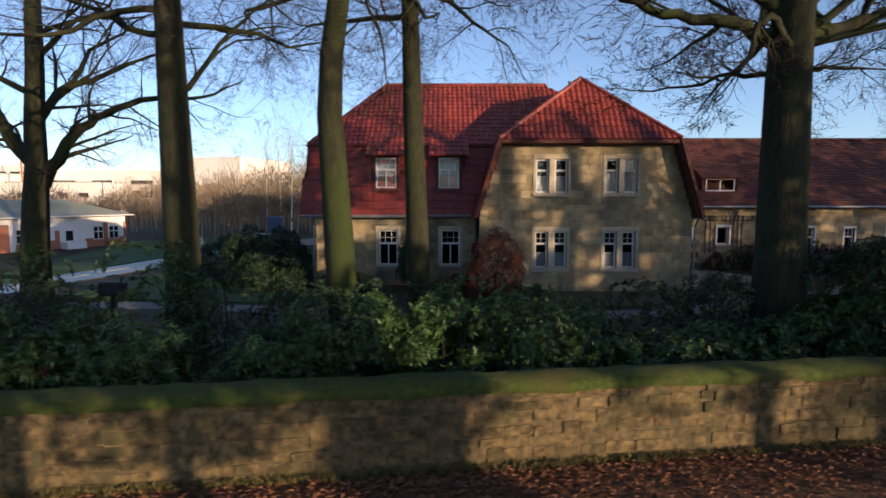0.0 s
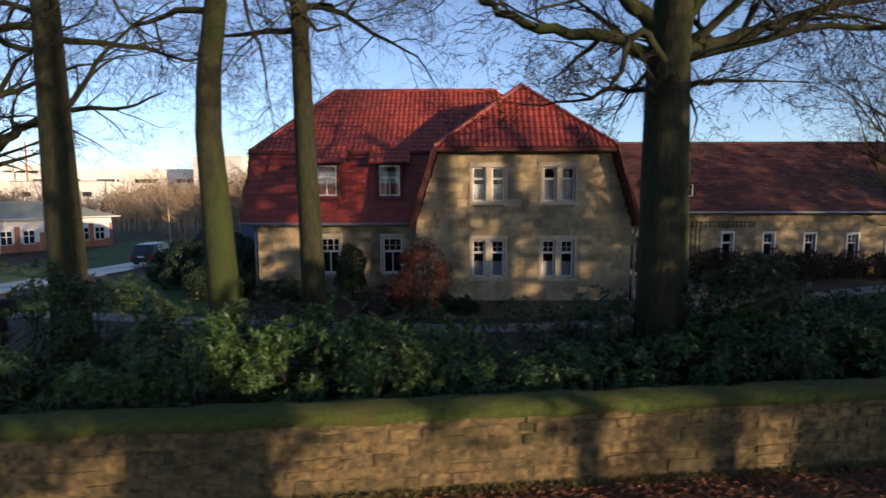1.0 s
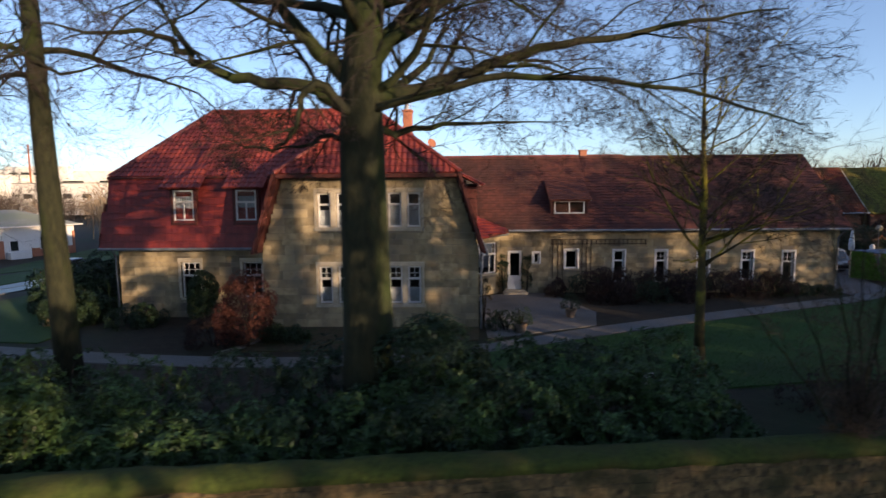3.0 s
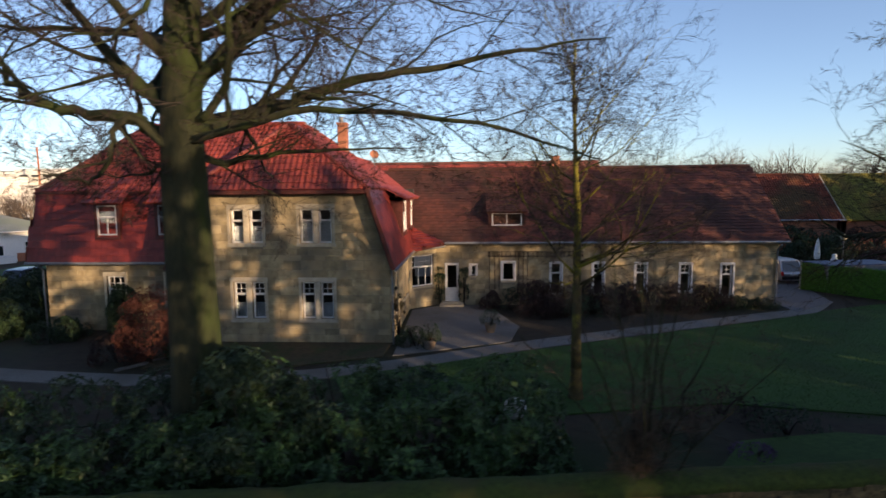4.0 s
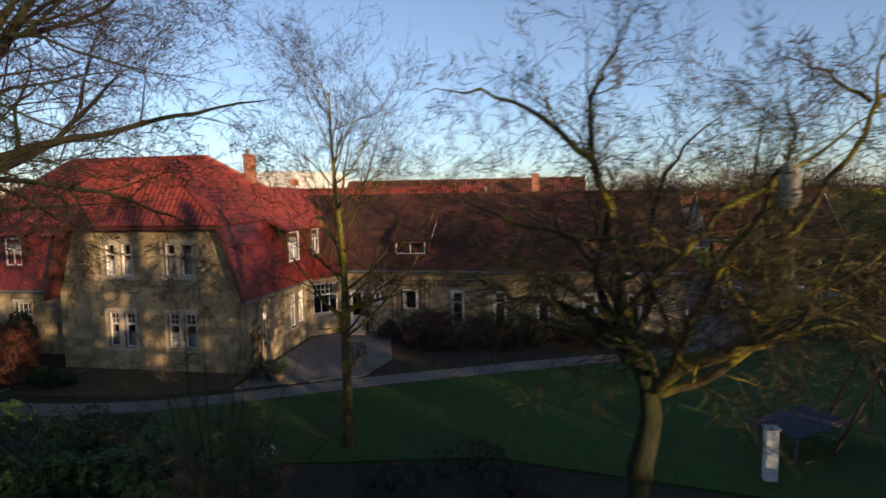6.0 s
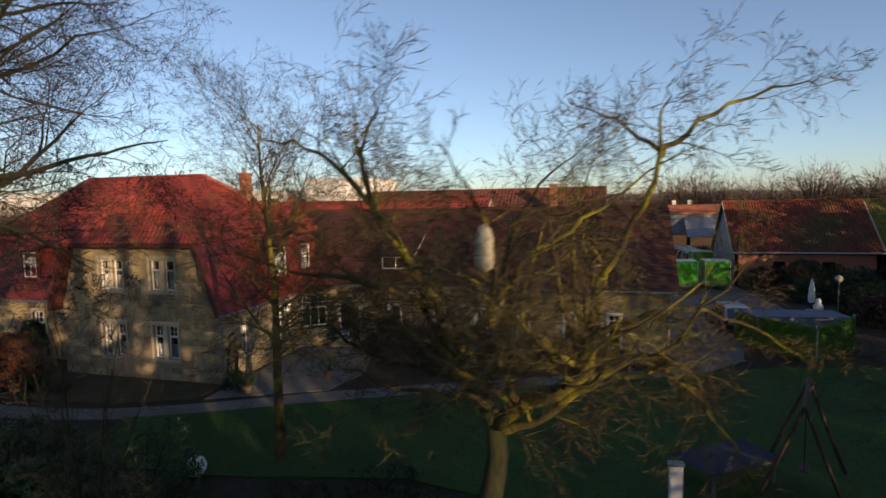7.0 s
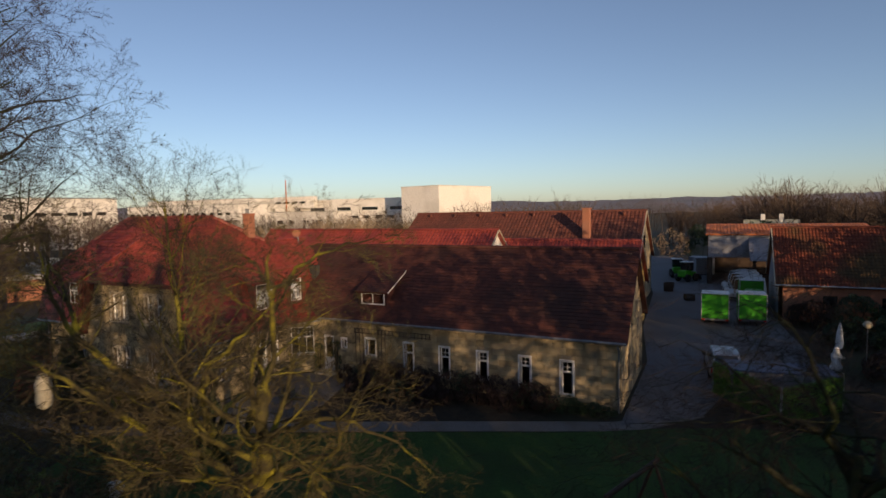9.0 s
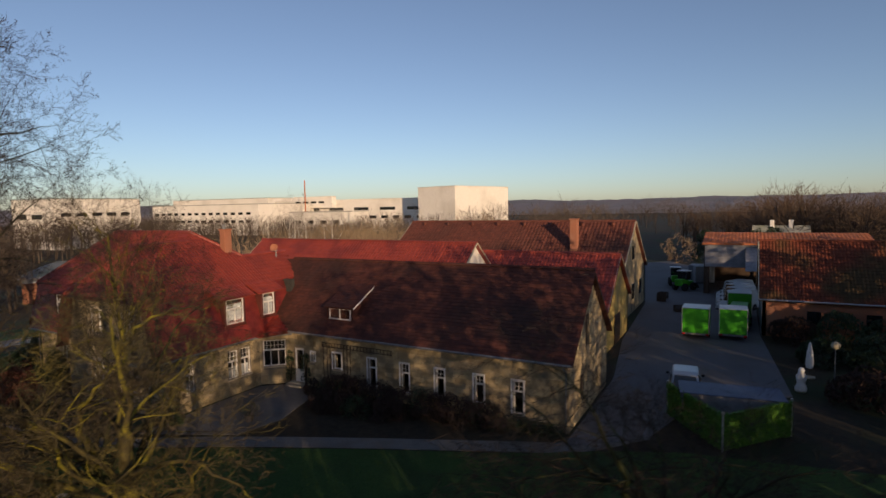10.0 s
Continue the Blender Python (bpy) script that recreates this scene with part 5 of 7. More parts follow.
old_apple = tree("apple_tree", 25.55, 13.1, 8, 0.29, SPARSE, 17, "old gnarled fruit tree with lichened, drooping bare limbs", twig=M_TWIG, group="old fruit trees", thin=0.006,
                 bend=[(0, 0, 0.9), (-0.1, 0.02, 1.5), (-0.13, 0.05, 2.2), (0.0, 0.02, 2.8), (0.07, 0, 3.3), (0.0, 0, 3.9), (-0.35, -0.1, 4.7), (-0.6, -0.25, 5.6)],
                 limbs=[(4.6, (-0.9, -0.3, 0.7), 4.2, 0.1), (5.0, (-0.7, -0.8, 0.6), 4.0, 0.1), (5.2, (0.1, 0.9, 0.6), 3.6, 0.09), (5.4, (-0.6, 0.6, 0.7), 3.6, 0.09)],
                 paths=[([(-0.2, 0, 4.3), (-0.6, 0, 4.8), (-1.2, 0.1, 5.3), (-2.2, 0.5, 5.5), (-2.7, 0.9, 5.45), (-3.2, 1.1, 6.0)], 0.17, 9, 1.7),
                        ([(-0.3, 0.1, 4.6), (0.2, 0.5, 6.0), (0.2, 0.8, 7.4), (0.8, 1.0, 8.6), (1.6, 1.2, 9.3)], 0.09, 9, 1.8)])
bough = (G(), G(), 0.0065)
rng = random.Random(18)
stem(bough, rng, [(0, 0, 3.85), (0.6, -0.25, 4.45), (1.25, -0.6, 4.8), (1.75, -0.85, 5.3), (1.9, -1.1, 6.3), (2.0, -1.1, 7.0)], 0.19, FULL,
     [(4.9, (1, 0.1, 0.6), 4.0, 0.08), (5.0, (0.7, -0.8, 0.7), 3.6, 0.07), (5.3, (-0.6, -0.8, 0.8), 3.8, 0.07), (5.6, (0.5, 0.9, 0.8), 3.8, 0.07), (5.9, (-0.9, 0.2, 0.8), 3.6, 0.07), (6.2, (0.1, -0.5, 1), 3.6, 0.06), (5.8, (-0.4, -0.9, 0.7), 3.4, 0.07)])
for pts, lr, kids, ln in (([(0.1, 0, 3.75), (0.9, -0.4, 4.2), (1.8, -0.7, 5.0), (2.5, -0.9, 5.55), (3.2, -1.1, 5.35), (3.9, -1.2, 4.6), (4.3, -1.3, 3.9)], 0.1, 12, 1.4),
                          ([(1.85, -1.0, 5.8), (1.9, -1.0, 6.6), (2.35, -1.2, 7.6), (2.85, -1.6, 8.8), (2.8, -1.7, 9.4), (3.0, -1.8, 10.0)], 0.085, 9, 1.3),
                          ([(2.85, -1.6, 8.9), (3.4, -1.6, 9.4), (4.3, -1.5, 9.8), (5.2, -1.4, 9.9)], 0.05, 7, 1.1), ([(2.8, -1.6, 9.0), (2.2, -1.5, 9.5), (1.5, -1.5, 9.8)], 0.04, 5, 0.9),
                          ([(1.9, -1.0, 6.0), (2.7, -0.8, 6.3), (3.5, -0.6, 6.4), (4.5, -0.4, 6.1), (5.3, -0.3, 5.5)], 0.07, 8, 1.4),
                          ([(0.9, -0.4, 4.6), (2.0, -0.2, 4.9), (3.4, 0.1, 5.2), (4.6, 0.5, 4.7)], 0.07, 6, 1.3),
                          ([(-0.5, -0.2, 5.3), (-0.7, -1.1, 6.2), (-1.1, -2.2, 7.5), (-1.4, -2.7, 8.3), (-1.35, -3.0, 9.2), (-1.0, -3.2, 9.9)], 0.11, 16, 1.7),
                          ([(-1.3, -2.6, 8.0), (-2.0, -2.3, 8.8), (-3.0, -2.0, 9.3), (-4.0, -1.8, 9.4)], 0.06, 7, 1.5),
                          ([(-0.5, -0.3, 5.4), (0.3, -1.1, 6.6), (0.9, -1.4, 7.4), (2.0, -1.5, 8.2), (3.2, -1.5, 9.0)], 0.09, 9, 1.7),
                          ([(0.5, -0.2, 4.4), (0.4, -1.4, 5.5), (0.5, -2.7, 6.6), (0.6, -3.7, 7.6), (0.6, -4.4, 8.3), (0.3, -4.8, 8.9)], 0.09, 18, 1.7),
                          ([(-0.8, -1.4, 6.5), (-1.6, -2.4, 7.0), (-2.5, -3.2, 7.3), (-3.4, -3.8, 7.9)], 0.07, 13, 1.8)):
    limb(bough, rng, pts, lr, FULL, kids, ln)
for pts, lr, kids, ln in (([(0.1, -0.2, 4.2), (-0.3, -1.3, 4.9), (-0.9, -2.4, 5.3), (-1.7, -3.2, 5.9), (-2.4, -3.7, 6.8)], 0.06, 7, 1.6),
                          ([(0.4, -0.3, 4.4), (0.1, -1.6, 5.2), (-0.4, -2.8, 6.0), (-0.9, -3.7, 6.9), (-1.2, -4.3, 7.6)], 0.06, 12, 1.6),
                          ([(1.3, -0.7, 4.9), (1.5, -1.8, 5.4), (1.5, -2.9, 6.0), (1.2, -3.9, 6.8)], 0.06, 10, 1.6),
                          ([(-0.6, -0.3, 5.2), (-1.6, -1.0, 6.0), (-2.6, -1.6, 6.5), (-3.4, -2.0, 7.2)], 0.06, 11, 1.5)):
    limb(bough, rng, pts, lr, BUSHY, kids, ln)
part("bough", bough[0], M_LICHEN, old_apple, "gnarled bough covered in yellow lichen", smooth=True)
part("bough_crown", bough[1], M_LICHTWIG, old_apple, "lichen-tinged bare twigs")
tree("apple_tree", 37.4, 15.6, 7, 0.2, OPEN, 19, "bare brown fruit tree beside the lawn", group="old fruit trees",
     bend=[(0, 0, 0.9), (0.05, 0, 2), (0.0, 0, 3), (0.1, 0, 4.5), (0.1, 0, 6)],
     limbs=[(2.8, (1, 0.2, 0.5), 4.8, 0.11), (3.2, (-0.9, 0.4, 0.5), 4.6, 0.11), (2.6, (0.8, -0.7, 0.5), 4.2, 0.1), (3.0, (-0.8, -0.5, 0.5), 4.2, 0.1), (3.4, (1, 0.7, 0.45), 4.6, 0.1), (3.6, (-0.5, 0.9, 0.4), 4.2, 0.09), (4.0, (1, -0.2, 0.6), 4.2, 0.09), (4.5, (-0.9, -0.3, 0.8), 4.2, 0.09), (5.0, (0.8, 0.3, 0.9), 4.2, 0.09), (5.4, (-0.6, 0.5, 0.9), 4.0, 0.08), (5.8, (-1, 0, 0.6), 4.0, 0.08), (5.2, (0.4, -0.8, 0.8), 3.6, 0.08), (5.6, (1, -0.3, 0.6), 4.0, 0.08), (3.8, (0.4, 0.8, 0.6), 3, 0.08), (4.4, (0.8, -0.2, 0.8), 3, 0.08), (5.5, (-0.3, 0.2, 1), 2.6, 0.07), (5.8, (0.4, 0.1, 1), 2.4, 0.06)])


# ---- shrubs ----
def leaf(g, p, d, s, w, rng):
    """One folded leaf at p along d."""
    side = d.cross(Vector((rng.uniform(-0.4, 0.4), rng.uniform(-0.4, 0.4), 1)))
    side = side.normalized() * w if side.length > 1e-3 else Vector((w, 0, 0))
    up = side.cross(d).normalized() * w * 0.35
    g.add([p, p + d * s * 0.5 + side + up, p + d * s - up * 0.8, p + d * s * 0.5 - side + up], [(0, 1, 2), (0, 2, 3)])


def shrub(name, x, y, rx, ry, h, count, size, material, seed, label, category="shrub", group="", stems=4, whorl=6, z=None, billow=24, lump=0.36):
    """A shrub: stems, and billows of leaf whorls over a rounded form."""
    z = hz(x, y) if z is None else z
    th = thing(name, (x, y, z), label, category, group)
    rng = random.Random(seed)
    for i in range(min(stems, 5)):
        a = rng.uniform(0, 6.283)
        e = Vector((math.cos(a) * rx * rng.uniform(0.3, 0.8), math.sin(a) * ry * rng.uniform(0.3, 0.8), h * rng.uniform(0.55, 0.9)))
        part("stem", G().tube([Vector((e.x * 0.1, e.y * 0.1, -0.03)), Vector((e.x * 0.5, e.y * 0.5, e.z * 0.5)), e], [0.03, 0.022, 0.01], 5), M_TWIG, th)
    g = G()
    for _ in range(billow):
        a, b = rng.uniform(0, 6.283), math.asin(rng.uniform(-0.3, 1))
        k = rng.uniform(0.66, 0.92)
        cr = lump * min(rx, h) * rng.uniform(0.7, 1.25)
        mid = Vector((math.cos(a) * math.cos(b) * rx * k, math.sin(a) * math.cos(b) * ry * k, max(cr * 0.7, h * (0.36 + 0.64 * math.sin(b) * k) - cr * 0.4)))
        lead = Vector((mid.x / rx, mid.y / ry, (mid.z - 0.25 * h) / h)).normalized()
        for _ in range(max(3, count // whorl // billow)):
            v = Vector((rng.gauss(0, 1), rng.gauss(0, 1), rng.gauss(0, 1))).normalized()
            out = (v + lead * 0.75).normalized()
            c = mid + out * cr * rng.uniform(0.75, 1.05)
            c.z = max(c.z, 0.03)
            t0 = rng.uniform(0, 6.283)
            s1 = out.orthogonal().normalized()
            s2 = out.cross(s1)
            for j in range(whorl):
                t = t0 + 6.283 * j / whorl
                d = (out * rng.uniform(0.1, 0.7) + s1 * math.cos(t) + s2 * math.sin(t) + Vector((0, 0, -0.15))).normalized()
                leaf(g, c, d, size * rng.uniform(0.7, 1.2), size * 0.19, rng)
    part("foliage", g, material, th)
    return th


rng = random.Random(77)


def hedge_height(x):
    return 3.05 if x < -5 else 2.8 if x < -1.5 else 2.45 if x < 1.5 else 1.95 if x < 7 else 2.5


x = -17.0
while x < 16.5:
    wx = rng.uniform(1.1, 1.7)
    shrub("rhododendron", x, 10.45 + 0.125 * x + rng.uniform(-0.1, 0.4), wx, 1.35, hedge_height(x) * rng.uniform(0.68, 0.95), 4800, 0.17, M_LEAF, int(100 + x * 7), "broad evergreen rhododendron with glossy leaves", "shrub", "rhododendron hedge", whorl=7)
    x += wx * 1.2
x = -16.0
while x < 16:
    shrub("rhododendron", x, 12.6 + 0.11 * x + rng.uniform(-0.2, 0.6), 1.5, 1.2, hedge_height(x) * rng.uniform(0.86, 1.1), 2500, 0.17, M_LEAF if rng.random() < 0.6 else M_LEAFDARK, int(300 + x * 5), "taller evergreen shrub behind the hedge", "shrub", "rhododendron hedge", whorl=7)
    x += rng.uniform(1.8, 2.6)
shrub("yew", 9.6, 12.0, 1.5, 1.3, 3.4, 9500, 0.16, M_LEAFDARK, 501, "large dark evergreen bush by the oak")
hazel = [[(0, 0, 0.2), (dx * 0.25, dy * 0.3, h * 0.4), (dx * 0.6, dy * 0.7, h * 0.72), (dx, dy, h)] for dx, dy, h in ((0.9, 0.3, 6.0), (-0.9, 0.2, 6.3), (0.2, -0.5, 6.5), (1.7, 0.1, 5.0), (-1.8, 0.4, 5.2), (0.3, 0.7, 5.8), (-0.4, -0.8, 5.4), (2.3, -0.2, 3.6), (-2.3, 0.1, 3.9))]
tree("hazel", 17.6, 10.9, 1.2, 0.05, YOUNG, 504, "thin bare brown shrub rising from the hedge", twig=M_HAZEL, paths=[(p, 0.035, 11, 1.2) for p in hazel])
shrub("yew", -10.7, 13.7, 1.8, 1.6, 2.9, 4600, 0.13, M_LEAFDARK, 503, "dark rounded evergreen under the forked tree", stems=8)
for i, (x, y, rx, h) in enumerate(((-9.2, 27.8, 2.0, 2.5), (-11.3, 30.0, 2.0, 2.4), (-7.6, 25.2, 1.4, 1.5), (-10.4, 32.5, 2.0, 2.6))):
    shrub("evergreen_bush", x, y, rx, rx * 0.85, h * 0.92, 8000, 0.2, M_LEAFDARK, 510 + i, "dark evergreen bush beside the house")
shrub("conifer", -1.35, 24.6, 0.6, 0.55, 2.6, 7000, 0.14, M_LEAFDARK, 520, "narrow dark conifer before the wall", billow=44, lump=0.46)
shrub("evergreen_bush", -4.4, 24.4, 1.2, 0.9, 0.9, 3200, 0.15, M_LEAFDARK, 521, "low dark bush at the house wall")
shrub("evergreen_bush", 3.2, 21.6, 0.9, 0.6, 0.8, 2600, 0.14, M_LEAFDARK, 522, "low dark bush in the flower bed")
shrub("hydrangea", 0.6, 21.1, 0.95, 0.8, 1.3, 5000, 0.1, M_THICKET, 523, "withered reddish-brown shrub at the house corner", stems=16)
shrub("hydrangea", 2.0, 20.95, 0.95, 0.8, 3.2, 14000, 0.09, M_BROWNLEAF, 524, "withered reddish-brown shrub at the house corner", stems=12, billow=60, lump=0.42)
shrub("hydrangea", -6.8, 9.4, 0.9, 0.6, 1.5, 1400, 0.11, M_BROWNLEAF, 525, "rust-brown withered shrub in the hedge")
shrub("climber", 11.1, 24.6, 0.3, 0.5, 2.6, 1600, 0.09, M_LICHTWIG, 526, "brown climbing plant on the house corner")
for i, (x, y, rx, h) in enumerate(((12.0, 23.6, 0.7, 0.7), (18.5, 31.2, 1.0, 1.2), (20.4, 31.0, 1.1, 1.0), (22.6, 31.0, 1.2, 1.25), (24.8, 31.0, 1.1, 1.3), (26.9, 31.1, 0.9, 1.1), (16.9, 30.9, 0.9, 1.1), (15.4, 30.9, 0.6, 0.8), (28.6, 31.4, 0.9, 0.55), (30.2, 31.4, 0.8, 0.45), (17.7, 29.3, 1.0, 0.9), (20.0, 29.2, 0.9, 0.8))):
    shrub("bed_shrub", x, y, rx, rx * 0.6, h * 1.3, 2600, 0.09, M_THICKET if i % 3 == 1 else M_LEAFDARK, 540 + i, "low dark shrub in the bed along the barn", group="shrubs along the barn", stems=14)
for i, (x, rx, h) in enumerate(((12.5, 0.26, 2.5), (13.85, 0.26, 2.5))):
    shrub("climber", x, 31.95, rx, 0.2, h, 2400, 0.08, M_LEAFDARK, 760 + i, "dark clipped evergreen climber beside the white door", group="evergreens at the door", billow=30, lump=0.5)
for i, (x, y, rx, h) in enumerate(((17.6, 30.6, 1.0, 1.7), (19.2, 30.4, 1.1, 1.8), (20.8, 30.5, 1.0, 1.6), (22.4, 30.5, 1.1, 1.75), (24.0, 30.6, 1.0, 1.6), (25.6, 30.7, 1.1, 1.7), (27.2, 30.9, 0.9, 1.4), (18.3, 29.4, 0.9, 1.2), (21.5, 29.7, 1.0, 1.1))):
    shrub("bramble", x, y, rx, rx * 0.7, h, 3600, 0.1, M_THICKET, 780 + i, "dense dark brown winter shrub before the barn wall", group="shrubs along the barn", stems=5, whorl=5, lump=0.42)
for i, (x, y, rx, h) in enumerate(((42.5, 57.6, 1.5, 2.2), (45.5, 57.5, 1.9, 3.0), (48.8, 57.2, 1.9, 2.4), (52.2, 57.3, 2.0, 2.6), (44.0, 51.5, 1.6, 1.8), (47.5, 52, 2.2, 2.2), (45.5, 43.5, 2.2, 1.9), (49.5, 47, 2.4, 2.6), (49, 38.5, 2.4, 2.0), (56, 54, 2.4, 3), (53, 43, 2.5, 2.4))):
    shrub("garden_bush", x, y, rx, rx * 0.8, h, 3400, 0.26, M_LEAFDARK if i % 3 else M_THICKET, 570 + i, "dark garden bush before the brick barn", group="bushes before the brick barn", stems=10)
for i, (x, y, r) in enumerate(((21.6, 16.9, 1.1), (22.8, 15.6, 0.9), (19.6, 15.5, 0.9), (33, 15.2, 1.3), (30.3, 14.4, 1.0))):
    shrub("bed_shrub", x, y, r, r * 0.8, 0.7, 1300, 0.08, M_LEAFDARK if i % 2 else M_TWIG, 600 + i, "low dark shrub in the garden bed", group="low garden shrubs", stems=10)
shrub("heather", 21.1, 14.0, 0.65, 0.5, 0.45, 1500, 0.05, M_PURPLE, 620, "low purple heather in the bed", stems=8)


def topiary(x, y, s, label):
    th = shrub("topiary", x, y, 0.4 * s, 0.4 * s, 0.8 * s, 2200, 0.05, M_LEAFDARK, int(700 + x * 3), label, "potted shrub", stems=2, z=hz(x, y) + 0.38, billow=30, lump=0.5)
    part("pot", G().lathe([(0.18, -0.38), (0.26, -0.02), (0.28, -0.02), (0.28, 0.04), (0.24, 0.04), (0.22, -0.05)], (0, 0, 0), 16), M_TERRA, th, "pale terracotta pot")
    return th


topiary(12.6, 23.2, 1.0, "round clipped box in a terracotta pot")
topiary(15.2, 26.0, 0.95, "round clipped box in a terracotta pot")
topiary(-8.3, 24.2, 0.9, "round clipped box in a pot on the lawn")

# ---- leaf litter before the wall ----
tagged(new("ground_litter", G().slab([(-30, -6, GZ + 0.012), (45, -6, GZ + 0.012), (45, 13.7, GZ + 0.012), (-30, 4.35, GZ + 0.012)], 0.05).mesh("ground_litter", M_LITTER)), "leaf-strewn verge before the garden wall", "ground", kind="structure")
g = G()
rng = random.Random(31)
for _ in range(9000):
    x = rng.uniform(-9, 16)
    y = 8.0 + 0.125 * x - abs(rng.gauss(0, 0.9)) - 0.05
    p = Vector((x, y, GZ + 0.03 + rng.uniform(0, 0.05)))
    a = rng.uniform(0, 6.283)
    leaf(g, p, Vector((math.cos(a), math.sin(a), rng.uniform(-0.2, 0.5))).normalized(), rng.uniform(0.06, 0.12), 0.03, rng)
tagged(new("fallen_leaves", g.mesh("fallen_leaves", M_DEADLEAF)), "russet fallen leaves along the wall foot", "leaves", kind="stuff")
g = G()
for _ in range(2200):
    x = rng.uniform(-9, 16)
    p = Vector((x, 8.08 + 0.125 * x - abs(rng.gauss(0, 0.08)), GZ + 0.02))
    for j in range(3):
        a = rng.uniform(0, 6.283)
        leaf(g, p, Vector((math.cos(a), math.sin(a), rng.uniform(0.4, 2))).normalized(), rng.uniform(0.08, 0.2), 0.012, rng)
tagged(new("verge_grass", g.mesh("verge_grass", M_DRYGRASS)), "tufts of dry grass at the wall foot", "grass", kind="stuff")
blades("lawn_grass", 40000, lambda r: (lambda x: (x, r.uniform(16.6, 19.5 + 0.47 * (x - 9.5))))(r.uniform(12, 40)), 0.06, M_GRASS, "short winter lawn grass", 41)


# ---- far woods ----
def wood(name, count, place, h, seed, material, label, dense=70):
    """Bare trees far off: a stem, a few limbs, and a rounded crown of fine twigs."""
    rng = random.Random(seed)
    g = G()
    for _ in range(count):
        x, y = place(rng)
        z, hh = hz(x, y), h * rng.uniform(0.6, 1.15)
        foot = Vector((x, y, z - 0.1))
        mid = Vector((x + rng.uniform(-0.4, 0.4), y, z + hh * 0.6))
        rx, rz = hh * rng.uniform(0.28, 0.42), hh * rng.uniform(0.34, 0.42)
        g.tube([foot, foot.lerp(mid, 0.6), mid + Vector((0, 0, rz * 0.5))], [hh * 0.016, hh * 0.011, 0.03], 3, cap=False)
        for k in range(dense):
            v = Vector((rng.gauss(0, 1), rng.gauss(0, 1), rng.gauss(0.25, 1))).normalized()
            f = rng.uniform(0.35, 0.95)
            p = mid + Vector((v.x * rx * f, v.y * rx * f, v.z * rz * f))
            d = (v + Vector((rng.gauss(0, 0.5), rng.gauss(0, 0.5), rng.gauss(0.3, 0.4)))).normalized() * hh * rng.uniform(0.07, 0.17)
            s = d.orthogonal().normalized() * hh * 0.0035
            g.add([p - s, p + s, p + d], [(0, 1, 2)])
            for _ in range(2):
                q = p + d * rng.uniform(0.2, 0.7)
                e = d * 0.6 + Vector((rng.gauss(0, 1), rng.gauss(0, 1), rng.gauss(0, 1))) * hh * 0.045
                g.add([q - s * 0.7, q + s * 0.7, q + e], [(0, 1, 2)])
            if k % 9 == 0:
                g.tube([foot.lerp(mid, rng.uniform(0.5, 0.95)), p], [hh * 0.007, hh * 0.003], 3, cap=False)
    ob = new(name, g.mesh(name, material))
    return tagged(ob, label, "woodland", kind="stuff")


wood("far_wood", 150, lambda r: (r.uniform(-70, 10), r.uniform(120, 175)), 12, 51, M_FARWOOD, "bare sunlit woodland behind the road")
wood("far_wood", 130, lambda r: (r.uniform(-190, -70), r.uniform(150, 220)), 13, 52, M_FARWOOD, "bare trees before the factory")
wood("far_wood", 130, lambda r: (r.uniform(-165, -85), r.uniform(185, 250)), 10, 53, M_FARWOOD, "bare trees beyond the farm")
wood("far_wood", 70, lambda r: (r.uniform(-32, -13), r.uniform(64, 80)), 8.5, 58, M_TAN, "dense tan brush beyond the road", 90)
wood("far_wood", 110, lambda r: (r.uniform(-60, -8), r.uniform(85, 120)), 9, 57, M_TAN, "bare scrub beyond the road")
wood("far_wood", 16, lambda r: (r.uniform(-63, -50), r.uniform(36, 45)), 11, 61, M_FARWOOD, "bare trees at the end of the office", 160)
wood("far_wood", 190, lambda r: (r.uniform(42, 120), r.uniform(118, 175)), 14.5, 54, M_DUSKWOOD, "bare woodland behind the brick barn", 110)
wood("far_wood", 170, lambda r: (r.uniform(22, 130), r.uniform(180, 260)), 13, 59, M_DUSKWOOD, "bare woodland beyond the yard", 90)
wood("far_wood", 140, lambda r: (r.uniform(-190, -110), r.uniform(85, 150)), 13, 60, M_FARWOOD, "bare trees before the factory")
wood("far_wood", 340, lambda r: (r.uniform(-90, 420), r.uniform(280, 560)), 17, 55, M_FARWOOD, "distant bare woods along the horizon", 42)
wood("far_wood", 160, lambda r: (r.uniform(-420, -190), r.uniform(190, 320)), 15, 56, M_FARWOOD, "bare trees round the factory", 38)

# low wooded hills on the horizon, distance haze painted into their colour
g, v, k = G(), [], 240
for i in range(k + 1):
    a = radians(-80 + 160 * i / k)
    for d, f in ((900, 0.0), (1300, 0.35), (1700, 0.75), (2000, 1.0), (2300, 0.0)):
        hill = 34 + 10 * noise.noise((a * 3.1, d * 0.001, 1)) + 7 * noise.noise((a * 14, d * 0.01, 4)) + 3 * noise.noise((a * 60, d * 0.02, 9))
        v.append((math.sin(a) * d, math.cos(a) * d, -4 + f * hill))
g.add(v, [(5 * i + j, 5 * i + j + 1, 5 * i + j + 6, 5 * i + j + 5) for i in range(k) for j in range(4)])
tagged(new("backdrop", g.mesh("backdrop", M_HAZEHILL)), "low wooded hills, distance haze painted into their pale colour", "hills", kind="structure")
